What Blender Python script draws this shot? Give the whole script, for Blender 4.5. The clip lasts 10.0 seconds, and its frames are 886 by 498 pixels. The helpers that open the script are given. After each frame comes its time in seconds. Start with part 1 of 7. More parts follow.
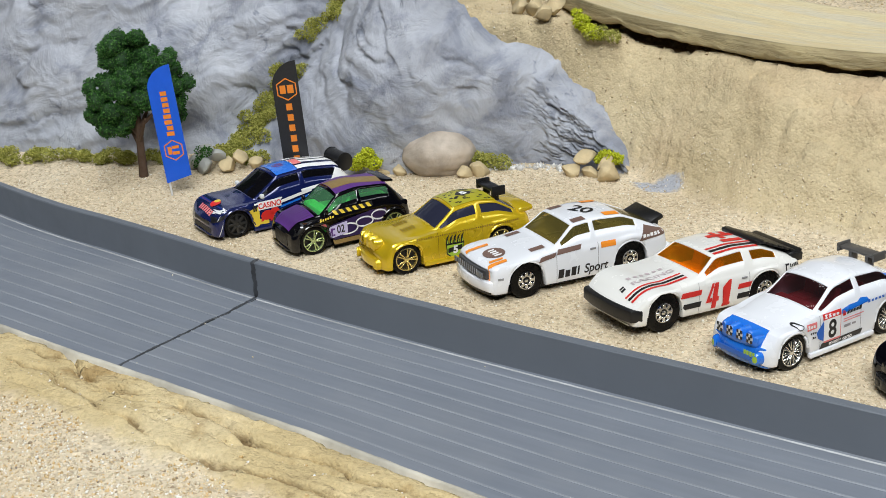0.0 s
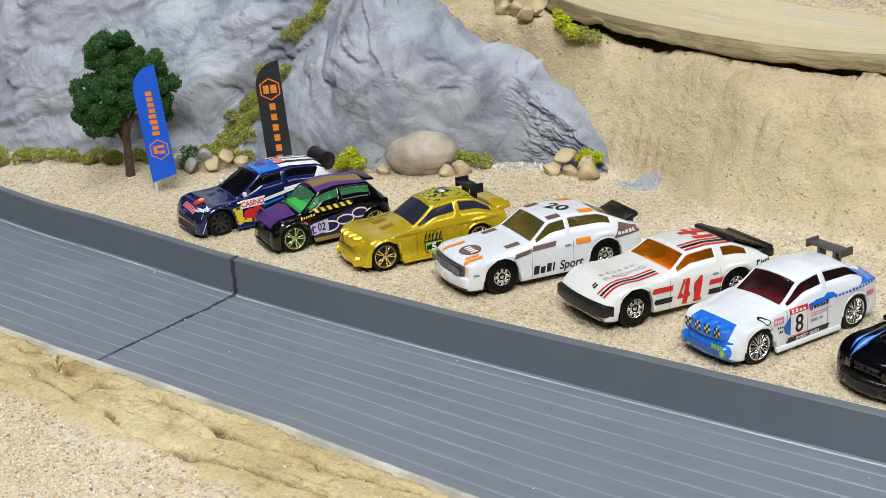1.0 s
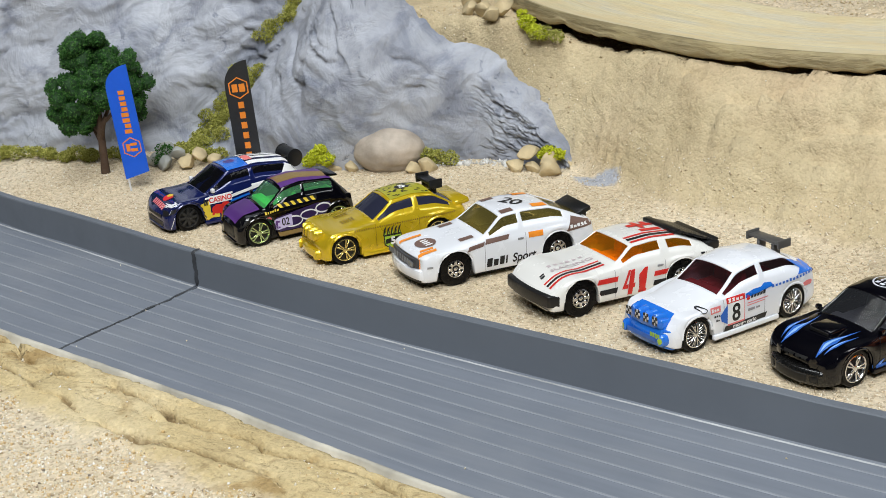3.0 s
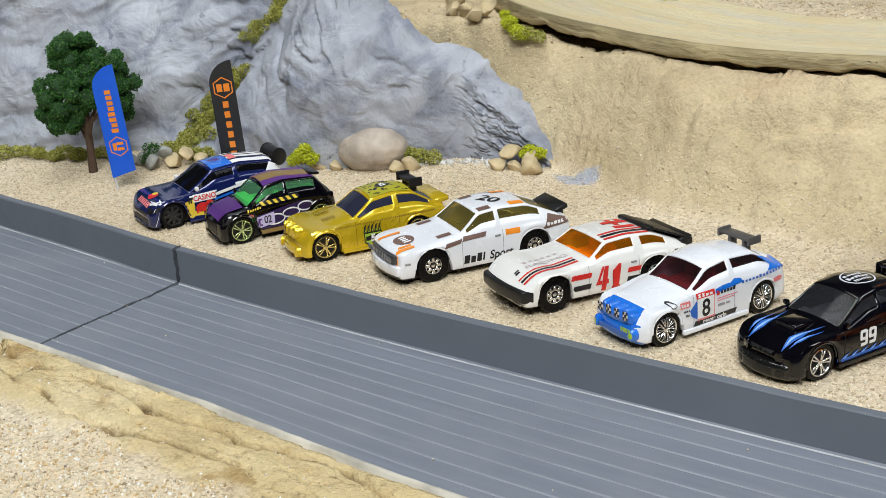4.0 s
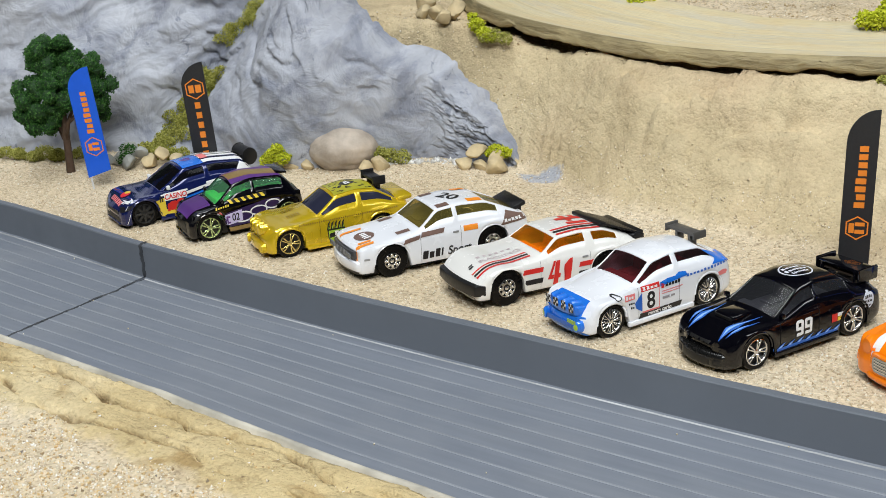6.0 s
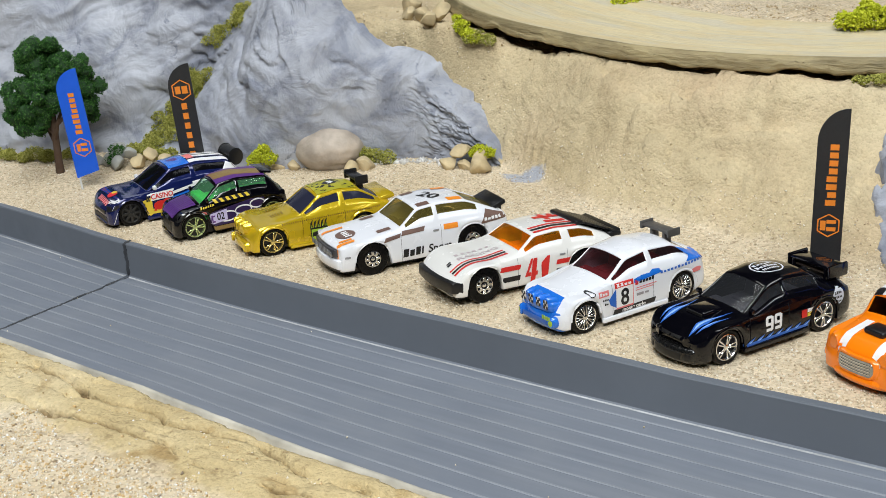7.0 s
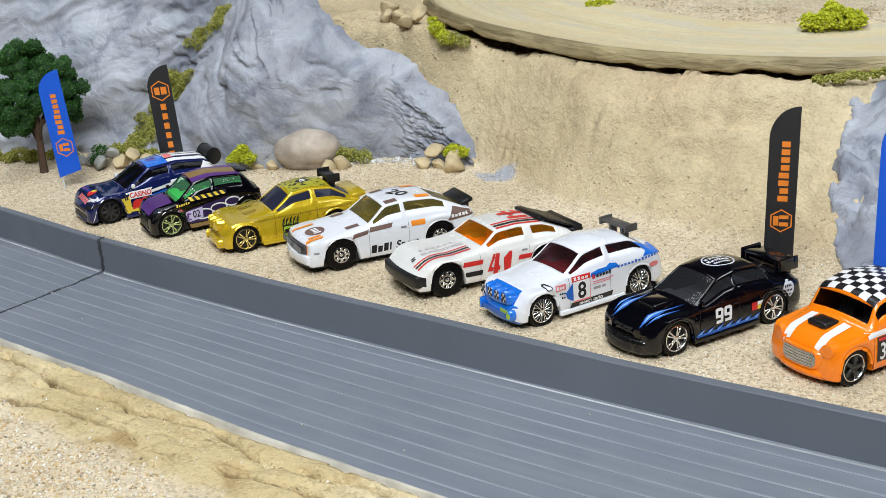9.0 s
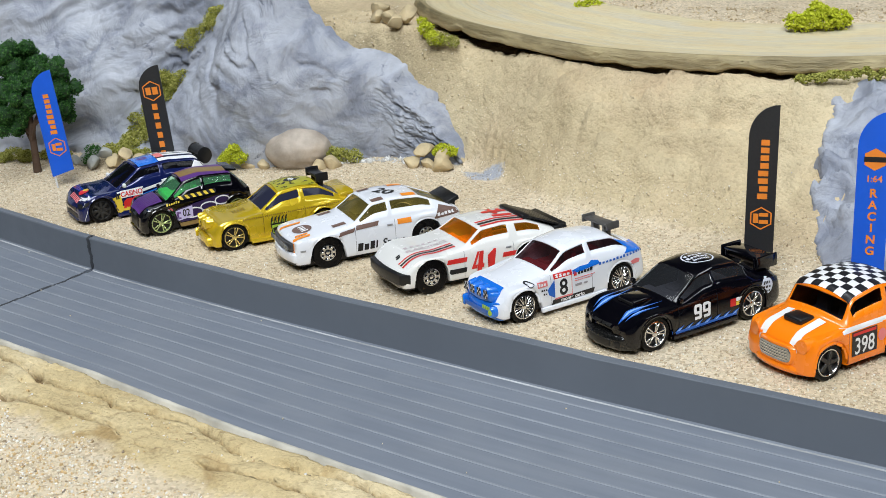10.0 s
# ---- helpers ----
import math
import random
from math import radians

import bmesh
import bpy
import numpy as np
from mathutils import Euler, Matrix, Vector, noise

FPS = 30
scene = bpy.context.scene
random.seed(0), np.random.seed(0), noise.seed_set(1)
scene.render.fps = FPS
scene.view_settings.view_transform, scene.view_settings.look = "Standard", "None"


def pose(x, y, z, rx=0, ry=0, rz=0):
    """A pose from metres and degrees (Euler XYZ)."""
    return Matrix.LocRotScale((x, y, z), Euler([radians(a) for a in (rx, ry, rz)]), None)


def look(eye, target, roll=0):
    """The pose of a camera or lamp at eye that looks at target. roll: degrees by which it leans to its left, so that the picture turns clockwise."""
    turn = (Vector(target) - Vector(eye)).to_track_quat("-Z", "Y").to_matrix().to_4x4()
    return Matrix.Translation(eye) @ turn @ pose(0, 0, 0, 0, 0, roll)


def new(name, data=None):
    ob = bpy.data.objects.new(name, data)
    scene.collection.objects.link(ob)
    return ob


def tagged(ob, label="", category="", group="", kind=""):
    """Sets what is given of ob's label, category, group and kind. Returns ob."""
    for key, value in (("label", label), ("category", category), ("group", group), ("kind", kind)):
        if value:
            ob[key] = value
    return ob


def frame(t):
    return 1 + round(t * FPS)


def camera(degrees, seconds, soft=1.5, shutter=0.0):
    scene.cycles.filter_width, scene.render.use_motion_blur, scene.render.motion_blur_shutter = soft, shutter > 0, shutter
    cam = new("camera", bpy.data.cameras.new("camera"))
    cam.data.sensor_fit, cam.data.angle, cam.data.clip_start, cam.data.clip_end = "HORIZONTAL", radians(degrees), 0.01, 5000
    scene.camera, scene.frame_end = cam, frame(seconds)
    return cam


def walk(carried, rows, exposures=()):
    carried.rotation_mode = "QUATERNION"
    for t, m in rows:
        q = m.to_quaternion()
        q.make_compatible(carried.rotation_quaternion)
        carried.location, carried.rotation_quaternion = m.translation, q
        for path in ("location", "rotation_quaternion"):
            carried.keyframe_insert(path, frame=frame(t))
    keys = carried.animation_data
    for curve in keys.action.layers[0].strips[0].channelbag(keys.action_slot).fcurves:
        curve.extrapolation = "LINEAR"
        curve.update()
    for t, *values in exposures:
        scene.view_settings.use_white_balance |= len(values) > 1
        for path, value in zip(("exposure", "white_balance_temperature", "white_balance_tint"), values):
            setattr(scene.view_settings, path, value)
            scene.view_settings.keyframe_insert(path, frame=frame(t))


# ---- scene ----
import functools

from mathutils.bvhtree import BVHTree

cam = camera(37.0, 10.0, soft=0.8)
# seconds, eye in metres before the fitted size factor, turn in degrees
PATH = [
    (0.0, 0.00084, -0.00016, 0.15679, 69.968, 3.197, 35.858),
    (0.5, 0.00614, -0.00014, 0.15680, 70.019, 3.242, 35.898),
    (1.0, 0.01127, -0.00011, 0.15688, 70.053, 3.312, 35.984),
    (1.5, 0.01648, -0.00018, 0.15702, 70.082, 3.352, 36.075),
    (2.0, 0.02198, -0.00031, 0.15709, 70.111, 3.384, 36.089),
    (2.5, 0.02718, -0.00030, 0.15712, 70.142, 3.436, 36.176),
    (4.0, 0.04250, -0.00048, 0.15712, 70.272, 3.511, 36.369),
    (4.5, 0.04772, -0.00050, 0.15711, 70.327, 3.508, 36.445),
    (5.0, 0.05272, -0.00045, 0.15710, 70.386, 3.564, 36.538),
    (5.5, 0.05766, -0.00043, 0.15708, 70.441, 3.627, 36.580),
    (7.0, 0.07251, -0.00048, 0.15696, 70.632, 3.797, 36.728),
    (7.5, 0.07736, -0.00049, 0.15689, 70.688, 3.839, 36.802),
    (8.0, 0.08195, -0.00047, 0.15677, 70.752, 3.878, 36.892),
    (8.5, 0.08639, -0.00046, 0.15658, 70.816, 3.891, 36.986),
    (9.0, 0.09048, -0.00044, 0.15640, 70.875, 3.939, 37.057),
    (9.5, 0.09454, -0.00031, 0.15618, 70.926, 3.994, 37.139),
    (10.0, 0.09872, -0.00018, 0.15605, 70.974, 4.024, 37.244),
]
SIZE = 1.15
walk(cam, [(t, pose(x * SIZE, y * SIZE, z * SIZE, a, b, c)) for t, x, y, z, a, b, c in PATH],
     [(0.0, -0.13, 6400, 10), (8.0, -0.11, 6400, 10), (9.0, -0.1, 6230, 10), (10.0, -0.1, 6130, 10)])

# ---- light: three long unseen panels in a grey-walled workshop, one overhead, two added as fill ----
world = bpy.data.worlds.new("world")
scene.world = world
world.use_nodes = True
world.node_tree.nodes["Background"].inputs["Color"].default_value = (0.9, 0.95, 1.0, 1)
world.node_tree.nodes["Background"].inputs["Strength"].default_value = 0.25


def unseen_panel(eye, target, sx, sy, watts, colour):
    lamp = bpy.data.lights.new("unseen_panel", "AREA")
    lamp.shape, lamp.size, lamp.size_y, lamp.energy, lamp.color = "RECTANGLE", sx, sy, watts, colour
    ob = new("ceiling_panel_lamp", lamp)
    ob.matrix_world = look(eye, target)
    return ob


unseen_panel((-0.35, 0.25, 1.6), (-0.25, 0.36, 0.0), 1.4, 0.35, 14.5, (0.96, 0.985, 0.98))
# added front fill, no such fitting known; brightens car flanks and rock
unseen_panel((0.55, -0.75, 1.5), (-0.2, 0.36, 0.0), 1.1, 0.5, 43.0, (0.95, 0.985, 0.985))
# weaker fill added from the back right
unseen_panel((0.8, 0.9, 1.6), (-0.2, 0.4, 0.0), 1.2, 0.2, 5.5, (0.955, 0.98, 0.975))

# ---- materials ----
def material(name):
    m = bpy.data.materials.new(name)
    m.use_nodes = True
    return m, m.node_tree.nodes, m.node_tree.links, m.node_tree.nodes["Principled BSDF"]


def noise_node(n, l, scale, detail=4.0, rough=0.55, distort=0.0):
    co = n.new("ShaderNodeTexCoord")
    t = n.new("ShaderNodeTexNoise")
    t.inputs["Scale"].default_value, t.inputs["Detail"].default_value = scale, detail
    t.inputs["Roughness"].default_value, t.inputs["Distortion"].default_value = rough, distort
    l.new(co.outputs["Object"], t.inputs["Vector"])
    return t


def ramp(n, l, source, stops):
    r = n.new("ShaderNodeValToRGB")
    while len(r.color_ramp.elements) < len(stops):
        r.color_ramp.elements.new(0.5)
    for e, (at, c) in zip(r.color_ramp.elements, stops):
        e.position, e.color = at, (*c, 1) if len(c) == 3 else c
    l.new(source, r.inputs["Fac"])
    return r


def mix(n, l, fac, a, b, kind="MIX"):
    m = n.new("ShaderNodeMix")
    m.data_type, m.blend_type = "RGBA", kind
    for sock, v in ((m.inputs[0], fac), (m.inputs[6], a), (m.inputs[7], b)):
        if isinstance(v, (int, float)):
            sock.default_value = v
        elif isinstance(v, tuple):
            sock.default_value = (*v, 1)
        else:
            l.new(v, sock)
    return m.outputs[2]


def bump(n, l, height, strength, distance, after=None):
    b = n.new("ShaderNodeBump")
    b.inputs["Strength"].default_value, b.inputs["Distance"].default_value = strength, distance
    l.new(height, b.inputs["Height"])
    if after:
        l.new(after.outputs[0], b.inputs["Normal"])
    return b


def simple(name, colour, rough=0.4, metal=0.0, coat=0.0, vary=0.12, scale=900.0, relief=0.0):
    """A paint, plastic or metal with slight mottling of tone and gloss."""
    m, n, l, p = material(name)
    t = noise_node(n, l, scale * 0.12, 5.0)
    dark = tuple(c * (1 - vary) for c in colour)
    light = tuple(min(1.0, c * (1 + vary * 0.5)) for c in colour)
    l.new(ramp(n, l, t.outputs["Fac"], [(0.3, dark), (0.7, light)]).outputs[0], p.inputs["Base Color"])
    l.new(ramp(n, l, noise_node(n, l, scale, 3.0).outputs["Fac"], [(0.3, (rough * 0.8,) * 3), (0.75, (min(1, rough * 1.25),) * 3)]).outputs[0], p.inputs["Roughness"])
    p.inputs["Metallic"].default_value = metal
    p.inputs["Coat Weight"].default_value = coat
    p.inputs["Coat Roughness"].default_value = 0.06
    if relief:
        l.new(bump(n, l, noise_node(n, l, scale, 4.0).outputs["Fac"], 0.6, relief).outputs[0], p.inputs["Normal"])
    return m


def paint(name, colour, vary=0.03):
    return simple(name, colour, 0.25, 0.0, 0.7, vary, 160.0)


def tint(name, colour, gloss=0.06, haze=0.0, body=None):
    """Moulded clear plastic glazing: tinted and glossy."""
    m, n, l, p = material(name)
    clear, shine = n.new("ShaderNodeBsdfTransparent"), n.new("ShaderNodeBsdfGlossy")
    clear.inputs["Color"].default_value = (*colour, 1)
    shine.inputs["Roughness"].default_value = gloss
    shine.inputs["Color"].default_value = (0.9, 0.9, 0.9, 1)
    lw = n.new("ShaderNodeLayerWeight")
    lw.inputs["Blend"].default_value = 0.15
    sh = n.new("ShaderNodeMixShader")
    l.new(lw.outputs["Fresnel"], sh.inputs[0])
    milky, inner = n.new("ShaderNodeBsdfDiffuse"), n.new("ShaderNodeMixShader")
    milky.inputs["Color"].default_value = (*(body or colour), 1)
    inner.inputs[0].default_value = haze
    l.new(clear.outputs[0], inner.inputs[1])
    l.new(milky.outputs[0], inner.inputs[2])
    l.new(inner.outputs[0], sh.inputs[1])
    l.new(shine.outputs[0], sh.inputs[2])
    l.new(sh.outputs[0], n["Material Output"].inputs["Surface"])
    return m


def rock_material():
    """Blue-grey paint washed and dabbed over plaster cloth, with dark scuffs in patches; sand sticks to it where the mask says so."""
    m, n, l, p = material("painted_plaster_rock")
    big = noise_node(n, l, 17.0, 5.0, 0.55, 0.6)
    base = ramp(n, l, big.outputs["Fac"], [(0.3, (0.235, 0.25, 0.3)), (0.44, (0.335, 0.35, 0.4)), (0.58, (0.405, 0.42, 0.47)), (0.74, (0.47, 0.485, 0.53))]).outputs[0]
    wash = ramp(n, l, noise_node(n, l, 40.0, 7.0, 0.62, 0.7).outputs["Fac"], [(0.36, (0.5, 0.525, 0.59)), (0.5, (0.93, 0.935, 0.95)), (0.64, (1.1, 1.1, 1.09))]).outputs[0]
    c = mix(n, l, 0.85, base, mix(n, l, 1.0, base, wash, "MULTIPLY"))
    scuffs = ramp(n, l, noise_node(n, l, 120.0, 5.0, 0.6, 0.9).outputs["Fac"], [(0.33, (0.5, 0.52, 0.57)), (0.4, (1, 1, 1))]).outputs[0]
    gate = ramp(n, l, noise_node(n, l, 26.0, 3.0, 0.5).outputs["Fac"], [(0.48, (0, 0, 0)), (0.6, (1, 1, 1))]).outputs[0]
    c = mix(n, l, gate, c, mix(n, l, 1.0, c, scuffs, "MULTIPLY"))
    at = n.new("ShaderNodeAttribute")
    at.attribute_name = "sandy"
    ad = n.new("ShaderNodeMath")
    ad.operation = "MULTIPLY_ADD"
    l.new(noise_node(n, l, 55.0, 7.0, 0.7, 0.5).outputs["Fac"], ad.inputs[0])
    ad.inputs[1].default_value = 1.2
    l.new(at.outputs["Fac"], ad.inputs[2])
    sandy = ramp(n, l, ad.outputs[0], [(0.98, (0, 0, 0)), (1.12, (1, 1, 1))]).outputs[0]
    l.new(mix(n, l, sandy, c, (0.52, 0.42, 0.25)), p.inputs["Base Color"])
    p.inputs["Roughness"].default_value = 0.6
    b1 = bump(n, l, big.outputs["Fac"], 0.4, 0.005)
    b2 = bump(n, l, noise_node(n, l, 48.0, 7.0, 0.6, 0.5).outputs["Fac"], 0.9, 0.0042, b1)
    l.new(b2.outputs[0], p.inputs["Normal"])
    return m


def plastic_track_material():
    m, n, l, p = material("grey_track_plastic")
    streak = n.new("ShaderNodeMapping")
    co = n.new("ShaderNodeTexCoord")
    streak.inputs["Scale"].default_value = (0.06, 1.0, 1.0)
    l.new(co.outputs["Object"], streak.inputs["Vector"])
    t = n.new("ShaderNodeTexNoise")
    t.inputs["Scale"].default_value, t.inputs["Detail"].default_value = 420.0, 6.0
    l.new(streak.outputs[0], t.inputs["Vector"])
    base = ramp(n, l, t.outputs["Fac"], [(0.3, (0.16, 0.178, 0.214)), (0.7, (0.183, 0.202, 0.24))]).outputs[0]
    dust = ramp(n, l, noise_node(n, l, 30.0, 6.0).outputs["Fac"], [(0.45, (0, 0, 0)), (0.8, (0.22, 0.22, 0.22))]).outputs[0]
    l.new(mix(n, l, dust, base, (0.3, 0.3, 0.3)), p.inputs["Base Color"])
    l.new(ramp(n, l, noise_node(n, l, 90.0, 5.0).outputs["Fac"], [(0.3, (0.36,) * 3), (0.7, (0.5,) * 3)]).outputs[0], p.inputs["Roughness"])
    l.new(bump(n, l, t.outputs["Fac"], 0.25, 0.0002).outputs[0], p.inputs["Normal"])
    return m




def ground_material():
    """Loose sand, sand-coated plaster and crumbling plaster in one sheet, told apart by two masks with ragged borders."""
    m, n, l, p = material("craft_sand_and_plaster")
    co = n.new("ShaderNodeTexCoord")
    big = noise_node(n, l, 16.0, 6.0)

    def tones(a, b, c):
        return ramp(n, l, big.outputs["Fac"], [(0.3, a), (0.52, b), (0.72, c)]).outputs[0]

    def mask(name, spread, soft=0.08):
        at = n.new("ShaderNodeAttribute")
        at.attribute_name = name
        ad = n.new("ShaderNodeMath")
        ad.operation = "MULTIPLY_ADD"
        l.new(noise_node(n, l, 90.0, 6.0, 0.65).outputs["Fac"], ad.inputs[0])
        ad.inputs[1].default_value = spread
        l.new(at.outputs["Fac"], ad.inputs[2])
        return ramp(n, l, ad.outputs[0], [(0.5 + spread / 2 - soft, (0, 0, 0)), (0.5 + spread / 2 + soft, (1, 1, 1))]).outputs[0]

    bank, crust, crack_shade = mask("bank", 0.7, 0.14), mask("crust", 0.9, 0.26), mask("crack_shade", 0.55, 0.16)
    sand = tones((0.52, 0.422, 0.28), (0.60, 0.50, 0.355), (0.655, 0.565, 0.425))
    bare = mask("bare", 0.9)
    sand = mix(n, l, bare, sand, (0.37, 0.385, 0.43))
    tan = tones((0.445, 0.355, 0.21), (0.55, 0.45, 0.28), (0.62, 0.52, 0.34))
    rosy = ramp(n, l, noise_node(n, l, 11.0, 5.0, 0.6, 0.6).outputs["Fac"], [(0.45, (0, 0, 0)), (0.68, (0.7, 0.7, 0.7))]).outputs[0]
    tan = mix(n, l, rosy, tan, (0.53, 0.40, 0.255))
    yellow = tones((0.45, 0.34, 0.165), (0.575, 0.455, 0.245), (0.665, 0.555, 0.35))
    stain = ramp(n, l, noise_node(n, l, 40.0, 7.0, 0.6, 0.8).outputs["Fac"], [(0.33, (0.6, 0.5, 0.36)), (0.45, (1, 1, 1))]).outputs[0]
    yellow = mix(n, l, 0.8, yellow, mix(n, l, 1.0, yellow, stain, "MULTIPLY"))
    base = mix(n, l, crust, mix(n, l, bank, sand, mix(n, l, bare, tan, (0.37, 0.385, 0.43))), yellow)
    # the shade inside the open cracks is painted on in dark brown
    base = mix(n, l, mix(n, l, 1.0, crack_shade, (0.85, 0.85, 0.85), "MULTIPLY"), base, (0.19, 0.125, 0.055))
    v = n.new("ShaderNodeTexVoronoi")
    v.inputs["Scale"].default_value = 1000.0
    l.new(co.outputs["Object"], v.inputs["Vector"])
    sep = n.new("ShaderNodeSeparateColor")
    l.new(v.outputs["Color"], sep.inputs[0])
    tone = ramp(n, l, sep.outputs[0], [(0.0, (0.5, 0.46, 0.4)), (0.3, (0.9, 0.9, 0.9)), (0.8, (1.08, 1.06, 1.03)), (1.0, (1.3, 1.3, 1.3))]).outputs[0]
    both = mix(n, l, 1.0, bank, crust, "LIGHTEN")
    amount = mix(n, l, both, (0.68, 0.68, 0.68), (0.28, 0.28, 0.28))
    c = mix(n, l, amount, base, mix(n, l, 1.0, base, tone, "MULTIPLY"))
    # dark crumbs gather in patches
    crumbs = ramp(n, l, noise_node(n, l, 260.0, 5.0, 0.65).outputs["Fac"], [(0.34, (0.55, 0.5, 0.44)), (0.44, (1.0, 1.0, 1.0))]).outputs[0]
    patchy = ramp(n, l, noise_node(n, l, 22.0, 5.0, 0.6).outputs["Fac"], [(0.42, (0.12, 0.12, 0.12)), (0.62, (0.9, 0.9, 0.9))]).outputs[0]
    loose = mix(n, l, bank, patchy, mix(n, l, 1.0, patchy, (0.35, 0.35, 0.35), "MULTIPLY"))
    c = mix(n, l, loose, c, mix(n, l, 1.0, c, crumbs, "MULTIPLY"))
    l.new(c, p.inputs["Base Color"])
    p.inputs["Roughness"].default_value = 0.92
    b1 = bump(n, l, v.outputs["Distance"], 0.5, -0.0005)
    b2 = bump(n, l, noise_node(n, l, 210.0, 6.0, 0.62).outputs["Fac"], 0.7, 0.0013, b1)
    l.new(patchy, b2.inputs["Strength"])
    b3 = bump(n, l, noise_node(n, l, 40.0, 6.0, 0.52, 0.3).outputs["Fac"], 0.6, 0.006, b2)
    l.new(mix(n, l, crust, mix(n, l, 1.0, bank, (0.95, 0.95, 0.95), "MULTIPLY"), (0.5, 0.5, 0.5)), b3.inputs["Strength"])
    b4 = bump(n, l, noise_node(n, l, 130.0, 7.0, 0.65, 0.6).outputs["Fac"], 0.6, 0.0022, b3)
    l.new(mix(n, l, 1.0, crust, (0.7, 0.7, 0.7), "MULTIPLY"), b4.inputs["Strength"])
    l.new(b4.outputs[0], p.inputs["Normal"])
    return m


def road_material(name, bands, patches, relief):
    """A roadway streaked along its course; the lane attribute holds the place across and along."""
    m, n, l, p = material(name)
    at = n.new("ShaderNodeAttribute")
    at.attribute_name = "lane"

    def along(scale, stretch, detail):
        mp, t = n.new("ShaderNodeMapping"), n.new("ShaderNodeTexNoise")
        mp.inputs["Scale"].default_value = (1.0, stretch, 1.0)
        t.inputs["Scale"].default_value, t.inputs["Detail"].default_value, t.inputs["Roughness"].default_value = scale, detail, 0.6
        l.new(at.outputs["Vector"], mp.inputs["Vector"])
        l.new(mp.outputs[0], t.inputs["Vector"])
        return t.outputs["Fac"]

    streaks = along(0.10, 0.025, 4.0)
    c = ramp(n, l, streaks, bands).outputs[0]
    worn = ramp(n, l, along(0.12, 0.35, 6.0), [(0.45, (0, 0, 0)), (0.65, (0.8, 0.8, 0.8))]).outputs[0]
    c = mix(n, l, worn, c, patches)
    fine = ramp(n, l, along(1.6, 0.12, 5.0), [(0.3, (0.78, 0.76, 0.73)), (0.5, (1, 1, 1)), (0.7, (1.06, 1.06, 1.06))]).outputs[0]
    l.new(mix(n, l, 0.55, c, mix(n, l, 1.0, c, fine, "MULTIPLY")), p.inputs["Base Color"])
    p.inputs["Roughness"].default_value = 0.6
    b1 = bump(n, l, streaks, 0.8, relief)
    l.new(bump(n, l, along(0.9, 0.2, 6.0), 0.8, relief, b1).outputs[0], p.inputs["Normal"])
    return m


GROUND = ground_material()
ROCK = rock_material()
TRACK = plastic_track_material()
# the bed's plastic again, its colour darkened for the wall's weaker light
TRACK_WALL_SHADED = simple("shaded_track_wall_plastic", (0.138, 0.154, 0.18), 0.42, vary=0.14, scale=120.0, relief=0.0001)
TRACK_LINE = simple("worn_track_rib", (0.245, 0.263, 0.297), 0.45, vary=0.2, scale=200.0)
DUST_LINE = simple("pale_dust_in_the_corner", (0.42, 0.43, 0.44), 0.7, vary=0.5, scale=260.0)
SEAM = simple("dark_seam_filler", (0.05, 0.054, 0.062), 0.5, vary=0.5, scale=900.0, relief=0.0003)
PLASTER_EDGE = simple("off_white_edge_strip", (0.50, 0.47, 0.40), 0.8, vary=0.45, scale=420.0, relief=0.0004)
ROAD = road_material("weathered_tan_roadway", [(0.32, (0.50, 0.42, 0.26)), (0.44, (0.66, 0.57, 0.36)), (0.52, (0.58, 0.525, 0.40)), (0.62, (0.70, 0.60, 0.37)), (0.75, (0.62, 0.55, 0.40))], (0.66, 0.53, 0.30), 0.0006)
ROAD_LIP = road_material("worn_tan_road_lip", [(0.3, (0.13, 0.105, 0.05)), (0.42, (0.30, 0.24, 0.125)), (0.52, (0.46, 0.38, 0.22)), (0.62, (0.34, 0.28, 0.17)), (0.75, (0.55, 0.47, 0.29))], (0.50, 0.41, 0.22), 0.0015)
WALL = simple("grey_wall_paint", (0.12, 0.12, 0.125), 0.8, relief=0.0002)
STONE_TAN = simple("tan_pebble", (0.55, 0.44, 0.26), 0.8, vary=0.4, scale=700.0, relief=0.0006)
STONE_PINK = simple("smooth_buff_pebble", (0.47, 0.40, 0.33), 0.6, vary=0.3, scale=900.0, relief=0.0003)
STONE_GREY = simple("grey_pebble", (0.33, 0.335, 0.31), 0.8, vary=0.3, scale=300.0, relief=0.0005)
BLACK = simple("black_plastic", (0.007, 0.007, 0.008), 0.36, relief=0.00004)
TYRE = simple("black_tyre", (0.0025, 0.0025, 0.003), 0.3)
TYRE.node_tree.nodes["Principled BSDF"].inputs["Specular IOR Level"].default_value = 0.2
CHROME = simple("plated_silver", (0.75, 0.76, 0.78), 0.18, 1.0, vary=0.06)

# ---- building helpers: all shapes are written in millimetres ----
MM = 0.001 * SIZE


def link_mesh(name, verts, faces, mats, parent=None, label="", smooth=True, index=None):
    me = bpy.data.meshes.new(name)
    me.from_pydata([(x * MM, y * MM, z * MM) for x, y, z in verts], [], [tuple(f) for f in faces])
    for m in mats if isinstance(mats, (list, tuple)) else [mats]:
        me.materials.append(m)
    if index is not None:
        me.polygons.foreach_set("material_index", index)
    if smooth:
        me.polygons.foreach_set("use_smooth", [True] * len(me.polygons))
    ob = new(name, me)
    if parent is not None:
        ob.parent = parent
    if label:
        ob["label"] = label
    return ob


